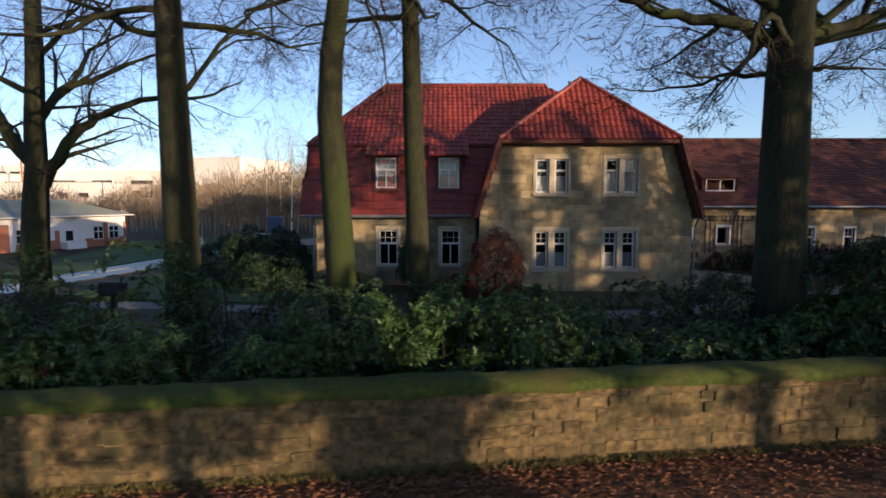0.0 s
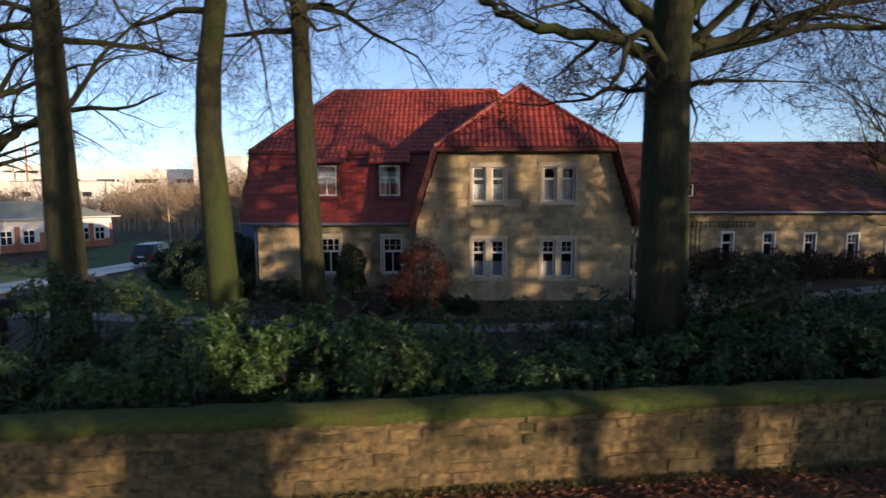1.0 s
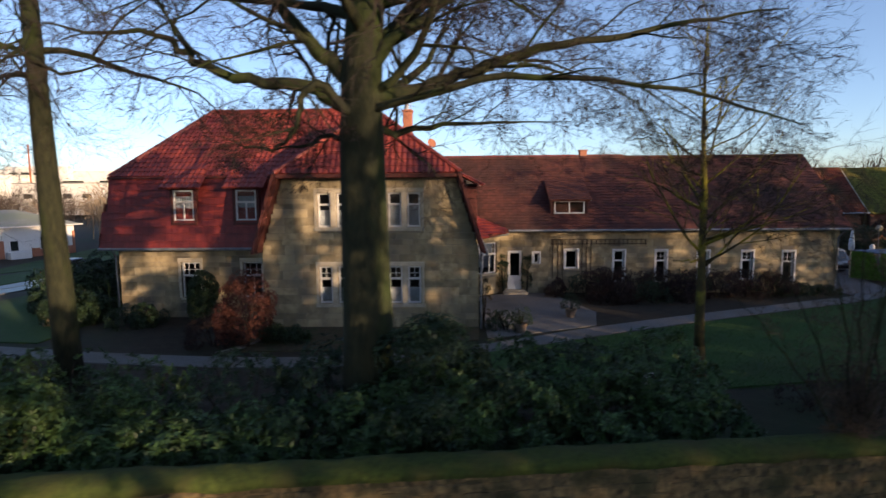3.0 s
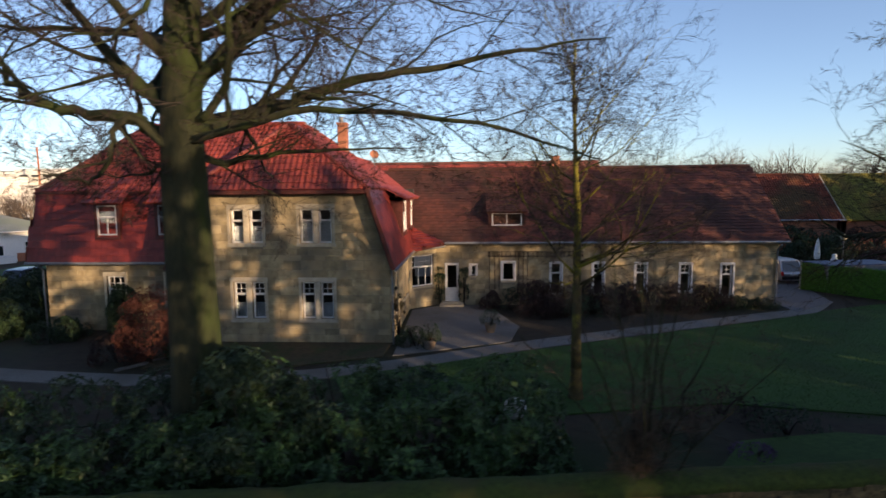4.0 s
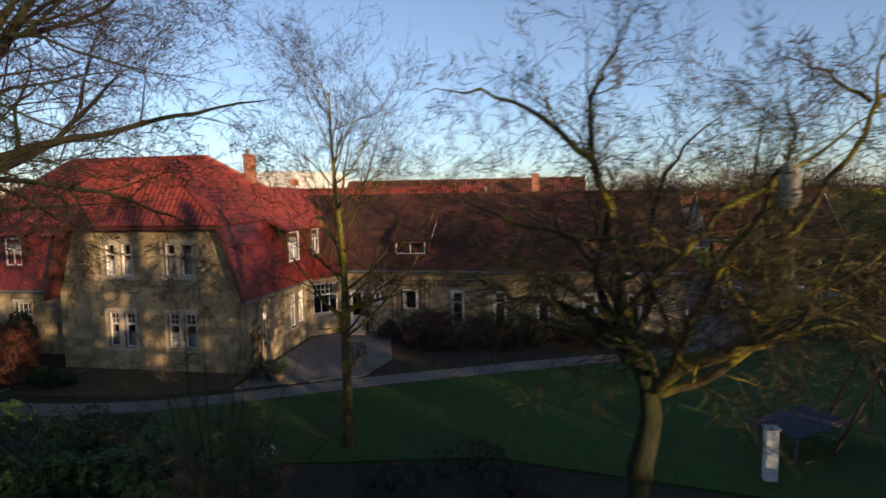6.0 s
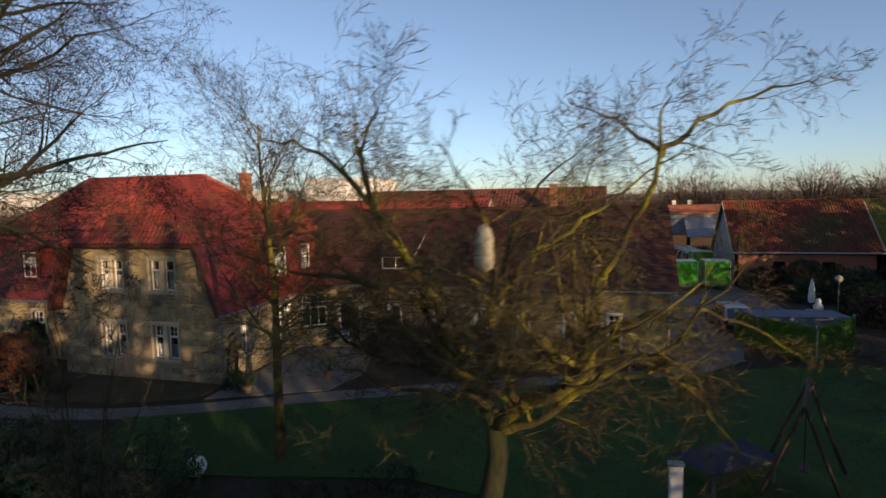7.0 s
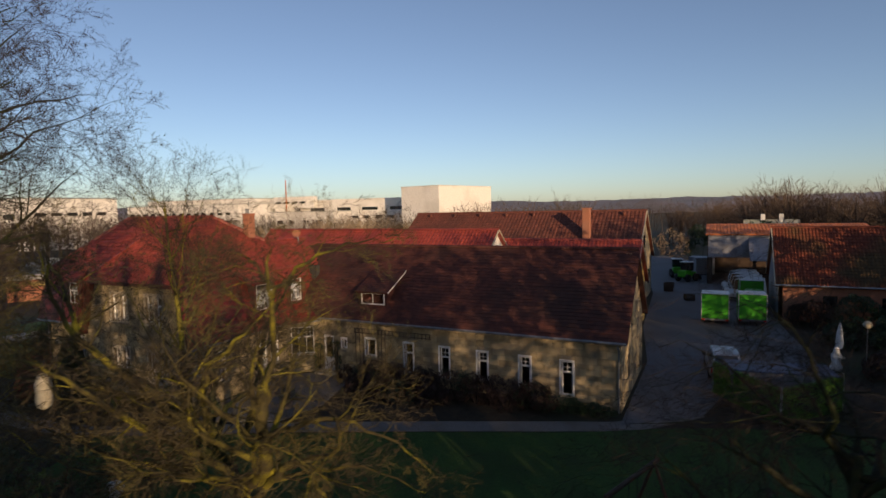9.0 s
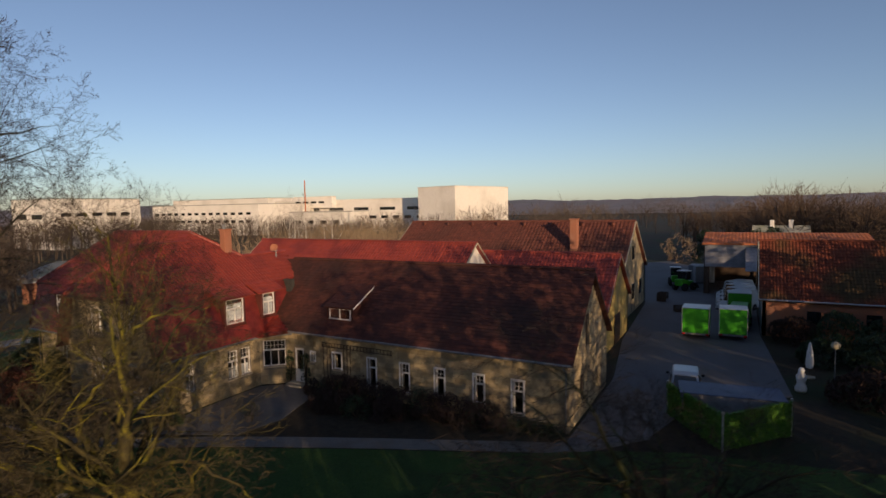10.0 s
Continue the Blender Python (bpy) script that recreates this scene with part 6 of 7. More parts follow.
for i in range(7):
    bx, by = -24 + i * 1.9 + random.uniform(-0.7, 0.7), 66 + random.uniform(-3, 3)
    th = thing("birch_tree", (bx, by, hz(bx, by)), "slim bare white-barked birch", "tree", "birches by the road")
    gs = (G(), G(), 0.006)
    grow(gs, random.Random(800 + i), Vector((0, 0, -0.05)), Vector((0, 0, 1)), random.uniform(9, 12), 0.13, 0, SLIM, 2)
    part("trunk", gs[0], M_BIRCH, th)
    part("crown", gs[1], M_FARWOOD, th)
shrub("evergreen_tree", 33.0, 128, 3, 3, 7, 2600, 0.5, M_LEAFDARK, 820, "dark evergreen beyond the yard", "tree")
shrub("evergreen_tree", 42.5, 118, 3, 3, 8, 2600, 0.5, M_LEAFDARK, 821, "dark evergreen beyond the yard", "tree")
shrub("willow", 27.5, 126, 3.2, 3, 6, 2600, 0.3, M_TAN, 822, "tan-coloured willow beyond the yard", "tree")

# ---- unseen trees and thickets, added to the south to shade the garden ----
for i, (x, y, h) in enumerate(((47, -14, 16), (44, -18, 16), (54, -6, 14), (60, 14, 13), (62, 26, 13))):
    tree("beech_tree", x, y, h, 0.3, BEECH, 900 + i, "unseen bare beech added to shade the garden", group="shelter belt")
for i, (x, y) in enumerate(((36.5, -5.5), (40.5, -6.5), (45, -8))):
    tree("oak_tree", x, y, 14, 0.42, WIDE[:4], 920 + i, "unseen bare spreading oak added to cast shade", group="shelter belt", bend=[(0, 0, 0.9), (0.1, 0, 4), (0, 0, 8), (0.2, 0, 12), (0.1, 0, 15)], limbs=[(5.5, (-1, 0.2, 0.4), 6, 0.17), (6, (1, -0.3, 0.4), 6, 0.17), (7, (0.3, -1, 0.5), 6, 0.16), (8, (-0.8, -0.5, 0.4), 6, 0.16), (9, (0.9, 0.3, 0.5), 6, 0.15), (10.5, (-0.7, 0.2, 0.7), 5, 0.14), (12, (0.6, -0.4, 0.8), 5, 0.13)])
    shrub("shade_pine", x + 2.0, y - 2.0, 3.2, 2.2, 12.4 + i * 0.6, 2500, 0.5, M_LEAFDARK, 925 + i, "unseen open-crowned pine added to dapple the sunlight", "tree", "shelter belt", billow=15, lump=0.25)
for i, (x, y) in enumerate(((31.5, -7.5), (35.0, -9.0), (48.5, -11.0))):
    shrub("shade_pine", x, y, 3.0, 2.0, 13.2, 1700, 0.5, M_LEAFDARK, 985 + i, "unseen open-crowned pine added to dapple the sunlight", "tree", "shelter belt", billow=12, lump=0.25)
for i, (x, y, r) in enumerate(((13.6, -4.6, 0.55), (21.5, -10.5, 0.4), (7.5, -10.5, 0.4))):
    tree("beech_tree", x, y, 17, r, BEECH, 960 + i, "unseen bare beech added to shade the garden wall", group="shelter belt")
    shrub("holly", x + 0.4, y - 0.6, 1.0 + 0.5 * (i == 2), 1.0, 3.7 + (i == 2), 1800, 0.22, M_LEAFDARK, 970 + i, "unseen holly added at a tree foot to widen its shadow", group="shelter belt")
for i in range(36):
    y = -33 + i * 2.2
    x = 52 + max(0, y - 10) * 0.13 + (2.2 if i % 2 else 0)
    h = 9.4 if y < -30.2 else 12.0 if y < -20 else 9.0 if y < -8 else 10.0 + (y + 8) * 0.55 if y < 2 else 15.8
    shrub("holly", x, y, 2.3, 2.3, h * random.uniform(0.94, 1.06), 7000 if 0 <= y < 25 else 3600, 0.27 if 0 <= y < 25 else 0.4, M_LEAFDARK, 930 + i, "unseen evergreen holly added to block the low sun", "shrub", "shelter belt", billow=160 if 0 <= y < 25 else 90, lump=0.6 if 0 <= y < 25 else 0.5)

# more unseen evergreens and oaks, added to shade the brick barn and shed
for i, (x, y, h) in enumerate(((58.6, 46.5, 12.0), (60.2, 48.8, 11.6), (59.4, 51.0, 11.0), (60.8, 53.2, 11.2), (60.4, 55.6, 9.6), (62.5, 58.0, 10.0))):
    shrub("holly", x, y, 2.1, 2.1, h, 2600, 0.5, M_LEAFDARK, 1010 + i, "unseen dense evergreen holly added to shade the far barn and shed", "shrub", "shelter belt", billow=36)
for i in range(19):
    shrub("laurel", 49.6 + 0.12 * max(0, i - 10), -16 + i * 2.5, 1.7, 1.6, random.uniform(4.2, 5.2), 1300, 0.4, M_LEAFDARK, 1080 + i, "unseen broad evergreen laurel added to close low sun gaps", "shrub", "shelter belt", billow=22)
for i, (x, y, h) in enumerate(((73, 42, 16.4), (74, 45, 16.6), (75, 48, 16.6), (76, 51, 16.4), (77, 54.5, 16.0), (77.5, 58, 15.6))):
    shrub("holly", x, y, 2.6, 2.6, h, 2600, 0.55, M_LEAFDARK, 1060 + i, "unseen dense evergreen holly added to shade the far barn and shed", "shrub", "shelter belt", billow=36)
for i, (x, y) in enumerate(((64.5, 47.5), (66.0, 53.0))):
    tree("oak_tree", x, y, 14, 0.42, WIDE[:4], 1020 + i, "unseen bare spreading oak added to cast shade", group="shelter belt", bend=[(0, 0, 0.9), (0.1, 0, 3), (0, 0, 5), (0.2, 0, 8), (0.1, 0, 11)], limbs=[(3.5, (-1, 0.2, 0.4), 6, 0.2), (4.5, (1, -0.3, 0.4), 6, 0.2), (5, (0.3, 1, 0.5), 6, 0.19), (6, (-0.8, -0.5, 0.4), 6, 0.18), (7, (0.4, 0.9, 0.5), 6, 0.17), (8.5, (-0.7, 0.2, 0.7), 5, 0.16), (9.5, (0.2, -0.8, 0.8), 5, 0.15)])


# unseen raised crowns, added to shade the hedge but let sun under them
for i, (x, y, r) in enumerate(((25.2, -8.5, 1.7), (28.1, -8.7, 1.8), (17.3, -8.5, 1.6), (14.4, -8.2, 1.8), (11.6, -8.0, 1.8))):
    th = shrub("shade_pine", x, y, r, r, 3.8, 2600, 0.3, M_LEAFDARK, 1110 + i, "unseen pine on a bare trunk, added to shade the hedge", "tree", "shelter belt", stems=3, z=hz(x, y) + (4.9 if x > 20 else 4.2), billow=26)
    part("trunk", G().tube([Vector((0, 0, -4.95 if x > 20 else -4.25)), Vector((0.05, 0, -2.0)), Vector((0, 0.03, 0.6)), Vector((0, 0, 2.4))], [0.24, 0.19, 0.15, 0.06], 8), M_BARK, th, smooth=True)


# ---- vehicles ----
def wheel(parent, x, y, r, w):
    s = 1 if y > 0 else -1
    m = pose(x, y, r, 90, 0, 0)
    t = part("wheel", G().lathe([(r * 0.6, -w / 2), (r * 0.94, -w / 2), (r, -w / 2 + 0.03), (r, w / 2 - 0.03), (r * 0.94, w / 2), (r * 0.6, w / 2)], (0, 0, 0), 20, m), M_TYRE, parent)
    part("rim", G().lathe([(r * 0.08, -w / 2 - 0.005), (r * 0.3, -w / 2 + 0.03), (r * 0.6, -w / 2 + 0.01), (r * 0.6, w / 2 - 0.01), (r * 0.3, w / 2 - 0.03), (r * 0.08, w / 2 + 0.005)], (0, 0, 0), 14, m), M_ALU, t)


def loft(g, stations):
    """A body from cross-sections (x, [(y, z) ...]) of one side, mirrored."""
    k = len(stations[0][1])
    rings = []
    for x, half in stations:
        rings.append([(x, y, z) for y, z in half] + [(x, -y, z) for y, z in reversed(half)])
    n = 2 * k
    v = [p for r in rings for p in r]
    f = [(i * n + j, i * n + (j + 1) % n, (i + 1) * n + (j + 1) % n, (i + 1) * n + j) for i in range(len(rings) - 1) for j in range(n)]
    f += [tuple(range(n - 1, -1, -1)), tuple(range((len(rings) - 1) * n, len(rings) * n))]
    return g.add(v, f)


def car(name, m, L, W, H, paint, label, van=False, group=""):
    """A vehicle heading along +x: lofted body, glasshouse, wheels, lamps, bumpers and bars for plates."""
    c = thing(name, m, label, "van" if van else "car", group)
    a, b, w = -L / 2, L / 2, W / 2
    belt = H * (0.52 if not van else 0.5)

    def sec(x, top, ww):
        return (x, [(0.02, 0.22), (ww * 0.86, 0.22), (ww * 0.97, 0.32), (ww, top * 0.62), (ww * 0.96, top * 0.93), (ww * 0.86, top), (0.02, top * 1.01)])

    hood = belt * (0.96 if not van else 0.98)
    part("body", loft(G(), [sec(a, belt * 0.8, w * 0.88), sec(a + 0.08, belt * 0.97, w * 0.96), sec(a + 0.5, belt, w), sec(0, belt, w), sec(b - L * 0.28, belt, w), sec(b - L * 0.24, hood, w * 0.99), sec(b - 0.35, hood * 0.88, w * 0.96), sec(b - 0.06, hood * 0.76, w * 0.88), sec(b, hood * 0.6, w * 0.8)]), paint, c, smooth=False)

    def top(x, z, ww):
        return (x, [(0.02, belt - 0.03), (w * 0.9, belt - 0.03), (w * 0.89, belt + 0.02), (ww, z * 0.985), (ww * 0.9, z), (0.02, z * 1.006)])

    back = a + (0.12 if not van else 0.04)
    roof_front = b - L * (0.46 if not van else 0.33)
    part("cabin", loft(G(), [top(back, belt + 0.02, w * 0.86), top(back + (0.38 if not van else 0.1), H * 0.965, w * 0.74), top(back + 0.9, H, w * 0.76), top(roof_front, H * 0.985, w * 0.75), top(b - L * 0.27, belt + 0.03, w * 0.84)]), paint, c)
    for s in (1, -1):
        x0, x1 = (back + 0.55, roof_front - 0.03) if not van else (roof_front - 0.95, roof_front - 0.03)
        cuts = [x0, (x0 + x1) / 2 - 0.05, x1 + 0.35] if not van else [x0, x1 + 0.3]
        for p, q in zip(cuts, cuts[1:]):
            y0, y1 = w * 0.905, w * 0.79
            part("side_window", G().slab([(p + 0.05, s * y0, belt + 0.05), (q - 0.02, s * y0, belt + 0.05), (min(q - 0.02, x1), s * y1, H * 0.93), (p + 0.05, s * y1, H * 0.93)][::s], 0.02), M_CARGLASS, c)
        part("headlight", G().bev((b - 0.24, s * w * 0.62 - 0.14, hood * 0.62), (b - 0.02, s * w * 0.62 + 0.14, hood * 0.75), 0.03), M_WHITE, c)
        part("tail_light", G().bev((a - 0.015, s * w * 0.8 - 0.09, belt * 0.66), (a + 0.1, s * w * 0.8 + 0.09, belt * 0.98), 0.02), M_RED, c)
        part("mirror", G().bev((roof_front + 0.3, s * (w + 0.09) - 0.09, belt + 0.02), (roof_front + 0.42, s * (w + 0.09) + 0.09, belt + 0.17), 0.03), M_BLACK, c)
        for x in (a + L * 0.18, b - L * 0.2):
            wheel(c, x, s * (w - 0.1), 0.34 if not van else 0.35, 0.22)
    part("rear_window", G().slab([(back - 0.0, w * 0.72, belt + 0.06), (back - 0.0, -w * 0.72, belt + 0.06), (back + (0.33 if not van else 0.05), -w * 0.62, H * 0.93), (back + (0.33 if not van else 0.05), w * 0.62, H * 0.93)], 0.02), M_CARGLASS, c)
    part("windscreen", G().slab([(b - L * 0.27 + 0.02, -w * 0.76, belt + 0.05), (b - L * 0.27 + 0.02, w * 0.76, belt + 0.05), (roof_front + 0.05, w * 0.66, H * 0.95), (roof_front + 0.05, -w * 0.66, H * 0.95)], 0.02), M_CARGLASS, c)
    part("bumper", G().bev((a - 0.06, -w * 0.86, 0.3), (a + 0.1, w * 0.86, 0.52), 0.05), M_BLACK, c)
    part("bumper", G().bev((b - 0.1, -w * 0.8, 0.28), (b + 0.04, w * 0.8, 0.48), 0.05), M_BLACK, c)
    part("plate", G().bev((a - 0.075, -0.26, 0.55), (a - 0.02, 0.26, 0.66), 0.01), M_WHITE, c, "blank plate")
    return c


car("suv", pose(35.8, 41.3, -0.41, 0, 0, 95), 4.55, 1.84, 1.6, M_SILVER, "silver estate car parked in the yard")
car("car", pose(-18.0, 39.2, hz(-18.0, 39.2) + 0.06, 0, 0, 92), 4.2, 1.75, 1.45, M_CARDARK, "dark blue hatchback on the road")
car("car", pose(-14.5, 41.8, hz(-14.5, 41.8) + 0.02, 0, 0, 170), 4.2, 1.75, 1.45, M_CARDARK, "dark purple car parked by the road")
for x, y in ((38.3, 70.8), (38.2, 73.5), (38.1, 76.2), (38.0, 78.9)):
    car("van", pose(x, y, -0.41, 0, 0, -122), 5.0, 1.9, 2.2, M_VANPAINT, "white delivery van parked before the shed", True, "parked vans")
car("van", pose(38.5, 62.0, -0.41, 0, 0, -94), 5.0, 1.9, 2.1, M_GREEN, "green works van parked behind the trailers", True, "parked vans")


def trailer(x, y, rz, label):
    t = thing("box_trailer", pose(x, y, -0.41, 0, 0, rz), label, "trailer", "green trailers")
    part("body", G().bev((-0.6, -1.05, 0.55), (1.5, 1.05, 2.62), 0.04), M_GREEN, t, "bright green tarpaulin box")
    part("roof", G().bev((-0.62, -1.07, 2.62), (1.52, 1.07, 2.68), 0.03), M_VANPAINT, t, "pale roof sheet")
    part("chassis", G().bev((-1.5, -1.0, 0.4), (1.5, 1.0, 0.55), 0.02).bev((-2.6, -0.06, 0.42), (-1.5, 0.06, 0.52), 0.02), M_ZINC, t)
    for s in (1, -1):
        wheel(t, 0.1, s * 0.95, 0.32, 0.2)
        part("tail_light", G().bev((1.5, s * 0.9 - 0.12, 0.42), (1.56, s * 0.9 + 0.12, 0.54), 0.01), M_RED, t)
    for s in (-1.035, 1.035):
        part("corner_post", G().bev((1.48, s - 0.035, 0.5), (1.53, s + 0.035, 2.64), 0.01), M_ALU, t, "aluminium corner post")
    return t


trailer(35.35, 57.0, -90, "box trailer with a bright green tarpaulin")
trailer(38.1, 57.6, -88, "box trailer with a bright green tarpaulin")
trailer(38.5, 66.9, -88, "box trailer with a green tarpaulin behind the vans")


def tractor(x, y, rz):
    t = thing("wheel_loader", pose(x, y, -0.41, 0, 0, rz), "green and white compact wheel loader", "loader")
    part("body", G().bev((-1.3, -0.6, 0.6), (0.1, 0.6, 1.5), 0.1).bev((0.1, -0.5, 0.6), (1.3, 0.5, 1.2), 0.08), M_GREEN, t)
    part("cab", G().bev((-0.6, -0.65, 1.4), (0.5, 0.65, 2.5), 0.08), M_CARGLASS, t)
    part("roof", G().bev((-0.7, -0.72, 2.5), (0.6, 0.72, 2.62), 0.05), M_WHITE, t)
    part("bucket", G().slab([(2.0, -0.9, 0.15), (2.0, 0.9, 0.15), (1.6, 0.9, 0.75), (1.6, -0.9, 0.75)], 0.06).tube([Vector((0.6, 0.4, 1.1)), Vector((1.7, 0.4, 0.6))], [0.07] * 2, 6).tube([Vector((0.6, -0.4, 1.1)), Vector((1.7, -0.4, 0.6))], [0.07] * 2, 6), M_ZINC, t)
    for s in (1, -1):
        for q in (-0.9, 0.9):
            wheel(t, q, s * 0.7, 0.5, 0.36)


tractor(32.0, 84, 60)
tractor(30.5, 88, 100)
box = thing("storage_container", pose(33.6, 92.4, -0.43, 0, 0, 20), "pale grey steel storage container at the end of the yard", "container")
part("body", G().bev((-1.3, -1.4, 0.1), (1.3, 1.4, 2.5), 0.04), M_CORR, box)
for x in (-1.24, 0.02):
    dr = part("door", G().bev((x, -1.45, 0.2), (x + 1.22, -1.4, 2.4), 0.015), M_ALU, box, "pale grey steel door")
    part("lock_bar", G().tube([Vector((x + 0.9, -1.47, 0.2)), Vector((x + 0.9, -1.47, 2.4))], [0.02] * 2, 6), M_ZINC, dr)
for x in (-1.1, 0.9):
    part("skid", G().bev((x, -1.4, 0), (x + 0.2, 1.4, 0.1), 0.01), M_BLACK, box)

# ---- hedge pen in the yard ----
pen = thing("hedge_screen", (38.1, 34.5, GZ), "three-sided screen of ivy panels on steel posts", "screen")
CORN = [(35.3, 37.0), (38.1, 33.2), (41.0, 36.6)]
for (x0, y0), (x1, y1) in zip(CORN, CORN[1:]):
    d = Vector((x1 - x0, y1 - y0, 0))
    L = d.length
    d.normalize()
    nrm = Vector((d.y, -d.x, 0))
    g = G()
    rng = random.Random(int(x0 * 10))
    for _ in range(6500):
        p = Vector((x0, y0, 0)) + d * rng.uniform(0, L) + nrm * rng.choice((-1, 1)) * rng.uniform(0.03, 0.1)
        p.z = rng.uniform(GZ + 0.08, 1.35) + 0.05 * noise.noise((p.x * 3, p.y * 3, 1))
        leaf(g, p, (nrm * rng.uniform(-0.5, 0.5) + d * rng.uniform(-1, 1) + Vector((0, 0, rng.uniform(-1, 0.6)))).normalized(), 0.09, 0.035, rng)
    pn = part("panel", g, M_IVY, pen, "dense ivy panel", at_world=True)
    part("mesh_frame", G().box((0, -0.02, 0), (L, 0.02, 1.7), pose(x0, y0, GZ + 0.05, 0, 0, math.degrees(math.atan2(d.y, d.x)))), M_IVY, pn, at_world=True)
for x, y in CORN:
    part("post", G().bev((x - 0.05, y - 0.05, GZ), (x + 0.05, y + 0.05, 1.45), 0.01), M_ALU, pen, "galvanised steel post", at_world=True)
cont = thing("container", pose(38.3, 37.0, GZ + 0.02, 0, 0, 8), "dark waste container behind the ivy screen", "container")
part("body", G().slab([(-2.2, -0.9, 0.1), (2.2, -0.9, 0.1), (2.4, -1.0, 1.7), (-2.4, -1.0, 1.7)], 0.05).slab([(2.2, 0.9, 0.1), (-2.2, 0.9, 0.1), (-2.4, 1.0, 1.7), (2.4, 1.0, 1.7)], 0.05).slab([(2.2, -0.9, 0.1), (2.2, 0.9, 0.1), (2.4, 1.0, 1.7), (2.4, -1.0, 1.7)], 0.05).slab([(-2.2, 0.9, 0.1), (-2.2, -0.9, 0.1), (-2.4, -1.0, 1.7), (-2.4, 1.0, 1.7)], 0.05).bev((-2.2, -0.9, 0.0), (2.2, 0.9, 0.1), 0.02), M_CORR, cont)
part("cover", G().bev((-2.45, -1.05, 1.7), (2.45, 1.05, 1.77), 0.03), M_BLUE, cont, "blue-grey sheet cover")

# ---- garden pieces ----
par = thing("parasol", (42.7, 47.7, GZ), "closed white garden parasol on a pole", "parasol")
part("pole", G().tube([Vector((0, 0, 0)), Vector((0, 0, 2.35))], [0.03, 0.025], 8), M_WOODDARK, par)
part("canopy", G().lathe([(0.05, 0.6), (0.2, 0.65), (0.24, 1.0), (0.17, 1.7), (0.08, 2.22), (0.02, 2.36)], (0, 0, 0), 14), M_CLOTH, par, "folded white cloth")
part("foot", G().lathe([(0.35, 0), (0.35, 0.06), (0.05, 0.12)], (0, 0, 0), 14), M_DRESSED, par)
solo("sculpture", G().lathe([(0.3, 0), (0.34, 0.2), (0.22, 0.5), (0.27, 0.75), (0.3, 0.95), (0.16, 1.15), (0.18, 1.3), (0.1, 1.45)], (42.0, 44.4, GZ), 14), M_CLOTH, "pale wrapped garden sculpture", "sculpture", smooth=True)
lamp = thing("garden_lamp", (43.9, 46.4, GZ), "globe garden lamp on a thin post", "lamp")
part("post", G().tube([Vector((0, 0, 0)), Vector((0, 0, 2.3))], [0.04, 0.03], 8), M_ZINC, lamp)
part("globe", G().lathe([(0.05, 2.3), (0.2, 2.4), (0.27, 2.56), (0.2, 2.72), (0.05, 2.8)], (0, 0, 0), 14), M_BAG, lamp, smooth=True)
fd = thing("bird_feeder", (26.2, 8.9, 7.0), "pale hessian feeder bag hanging in the fruit tree", "bird feeder")
part("bag", G().lathe([(0.03, 0), (0.1, 0.05), (0.12, 0.16), (0.105, 0.27), (0.115, 0.38), (0.08, 0.5), (0.03, 0.56)], (0, 0, 0), 10), M_BAG, fd, smooth=True)
part("cord", G().tube([Vector((0, 0, 0.55)), Vector((-0.02, 0.05, 0.75))], [0.008] * 2, 4), M_BLACK, fd)
post = thing("marker_post", (29.5, 17.3, GZ), "white-painted wooden post with a slanted top", "post")
part("shaft", G().bev((-0.16, -0.11, 0), (0.16, 0.11, 1.45), 0.02), M_CLOTH, post)
part("cap", G().bev((-0.2, -0.15, 1.45), (0.2, 0.15, 1.51), 0.02), M_ZINC, post)
solo("stone_ball", G().lathe([(0.05, 0), (0.22, 0.06), (0.32, 0.22), (0.34, 0.34), (0.26, 0.52), (0.1, 0.62)], (15.6, 16.35, GZ), 16), M_CLOTH, "pale round garden ornament", "ornament", smooth=True)
tab = thing("garden_table", pose(31.2, 19.6, -0.4, 0, 0, 35), "grey-blue garden table on the lawn", "table")
part("top", G().bev((-1.35, -0.75, 0.72), (1.35, 0.75, 0.77), 0.015), M_TABLE, tab)
for x in (-1.1, 1.1):
    for y in (-0.6, 0.6):
        part("leg", G().bev((x - 0.04, y - 0.04, 0), (x + 0.04, y + 0.04, 0.72), 0.008), M_ZINC, tab)
sw = thing("swing_frame", pose(33.3, 20.0, -0.44, 0, 0, 70), "dark timber swing frame on the grass", "swing")
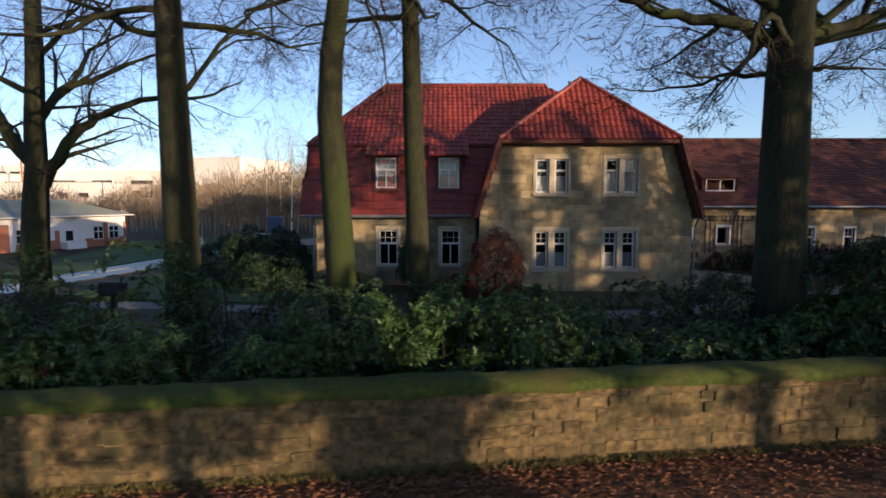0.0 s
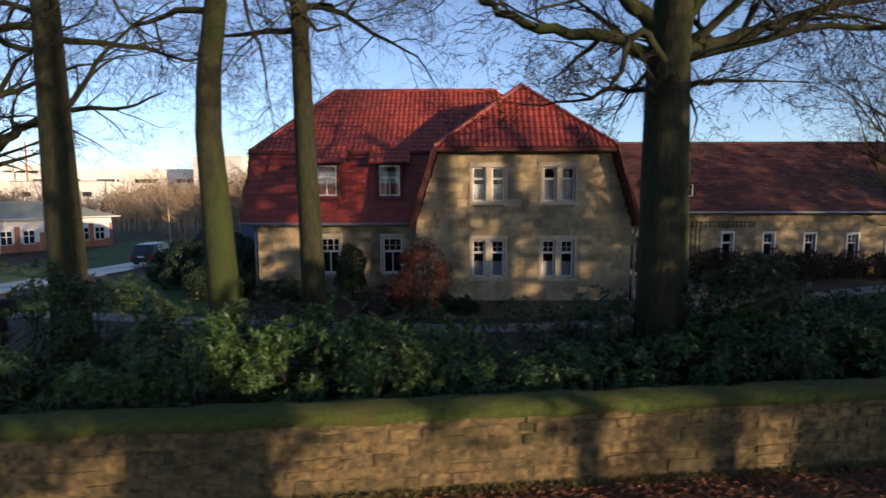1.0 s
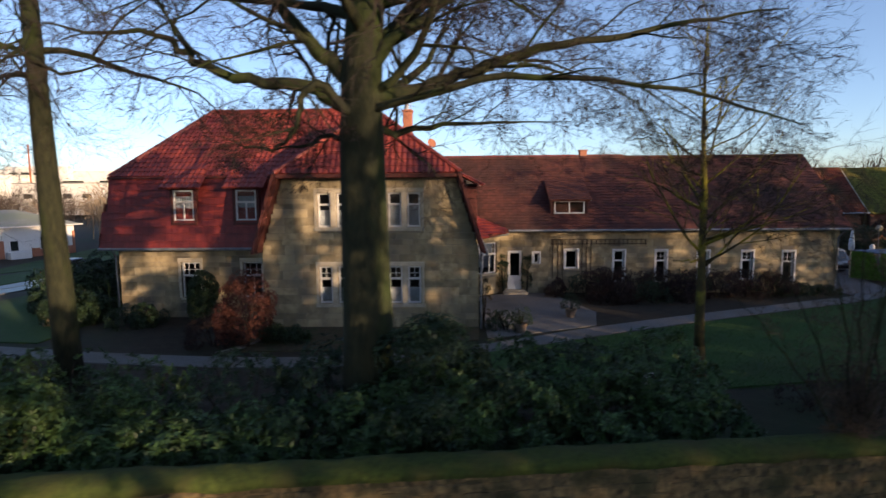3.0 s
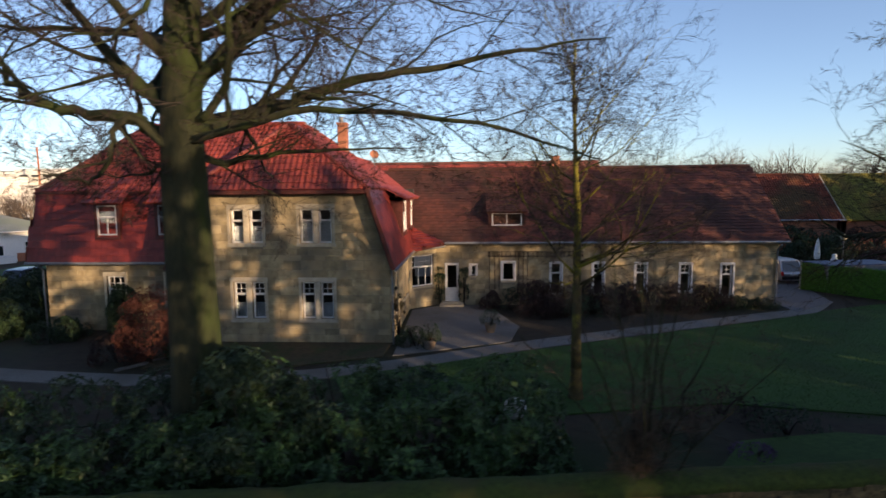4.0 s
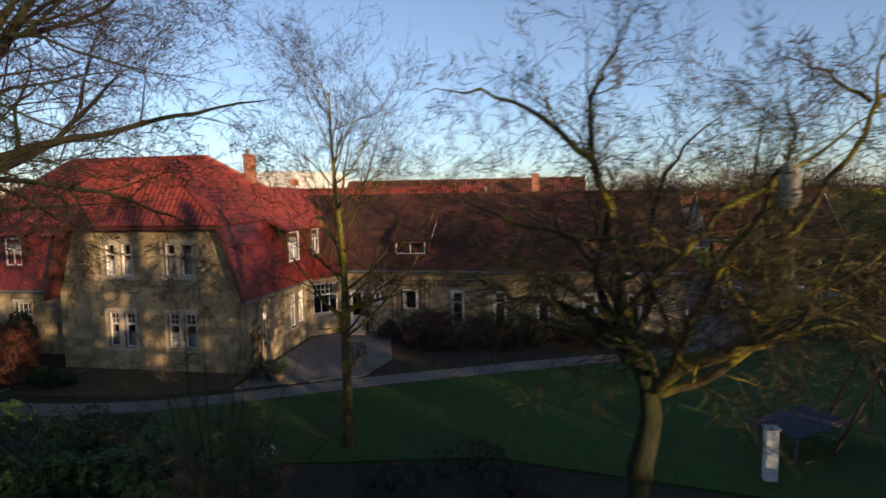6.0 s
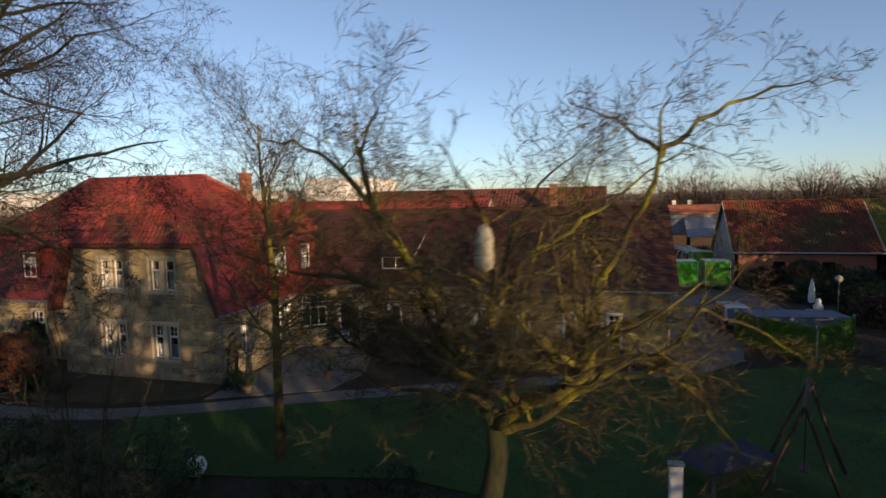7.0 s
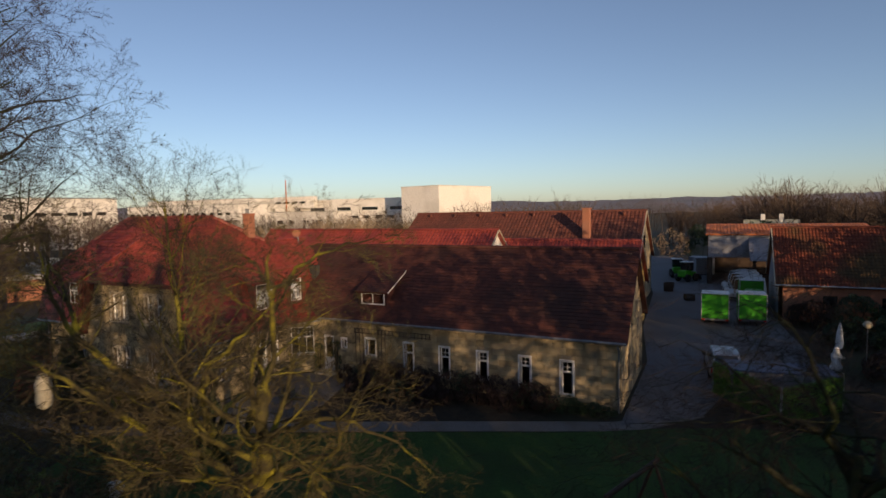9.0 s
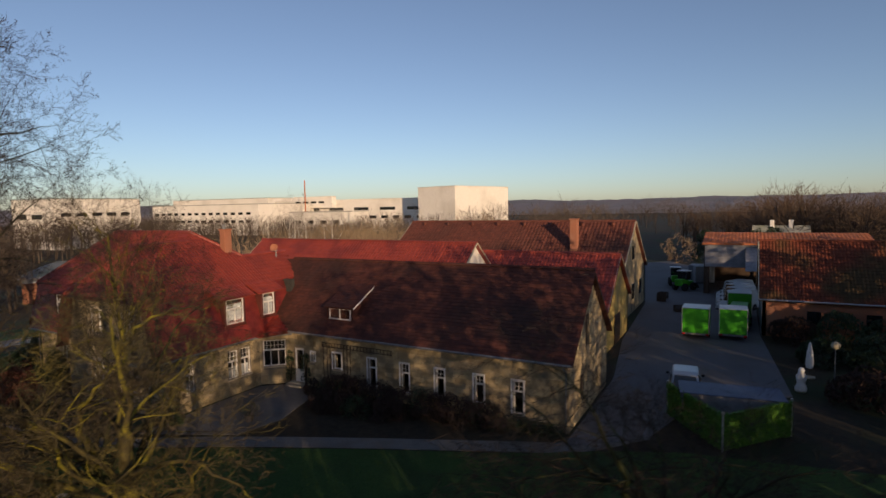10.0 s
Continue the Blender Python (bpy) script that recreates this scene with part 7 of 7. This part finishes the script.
for x in (-1.3, 1.3):
    for y in (-1.0, 1.0):
        part("leg", G().tube([Vector((x, y, 0)), Vector((x, 0, 2.7))], [0.06, 0.05], 8), M_WOODDARK, sw)
part("beam", G().tube([Vector((-1.5, 0, 2.7)), Vector((1.5, 0, 2.7))], [0.07, 0.07], 8), M_WOODDARK, sw)
for x in (-0.25, 0.25):
    part("rope", G().tube([Vector((x, 0, 2.7)), Vector((x, 0, 0.5))], [0.012] * 2, 5), M_BLACK, sw)
part("seat", G().bev((-0.3, -0.12, 0.46), (0.3, 0.12, 0.5), 0.01), M_WOODDARK, sw)
mail = thing("mailbox", (-8.7, 14.3, hz(-8.7, 14.3)), "dark double letterbox on a post", "letterbox")
part("post", G().bev((-0.06, -0.06, 0), (0.06, 0.06, 1.7), 0.01), M_BLACK, mail)
part("box", G().bev((-0.34, -0.14, 1.62), (0.34, 0.14, 2.0), 0.05), M_BLACK, mail)
solo("site_cabin", G().bev((-16.2, 50.5, hz(-15.5, 51)), (-15.0, 51.7, hz(-15.5, 51) + 2.4), 0.04), M_BLUE, "blue cabin beyond the road", "cabin")


def crate(x, y, rz, w, h):
    c = thing("crate", pose(x, y, -0.41, 0, 0, rz), "dark slatted timber crate standing in the yard", "crate", "crates in the yard")
    for k in range(4):
        z = 0.06 + k * h / 4
        for s in (1, -1):
            part("slat", G().bev((-w, s * w - 0.012, z), (w, s * w + 0.012, z + h / 5), 0.004), M_WOODDARK, c)
            part("slat", G().bev((s * w - 0.012, -w, z), (s * w + 0.012, w, z + h / 5), 0.004), M_WOODDARK, c)
    for sx in (1, -1):
        for sy in (1, -1):
            part("post", G().bev((sx * (w - 0.04) - 0.03, sy * (w - 0.04) - 0.03, 0), (sx * (w - 0.04) + 0.03, sy * (w - 0.04) + 0.03, h + 0.08), 0.004), M_WOODDARK, c)
    part("floor", G().bev((-w, -w, 0.03), (w, w, 0.06), 0.004), M_WOODDARK, c)


crate(32.9, 68.0, 20, 0.45, 0.6)
crate(30.4, 74.0, 5, 0.5, 0.8)
crate(30.3, 76.2, -10, 0.5, 0.7)
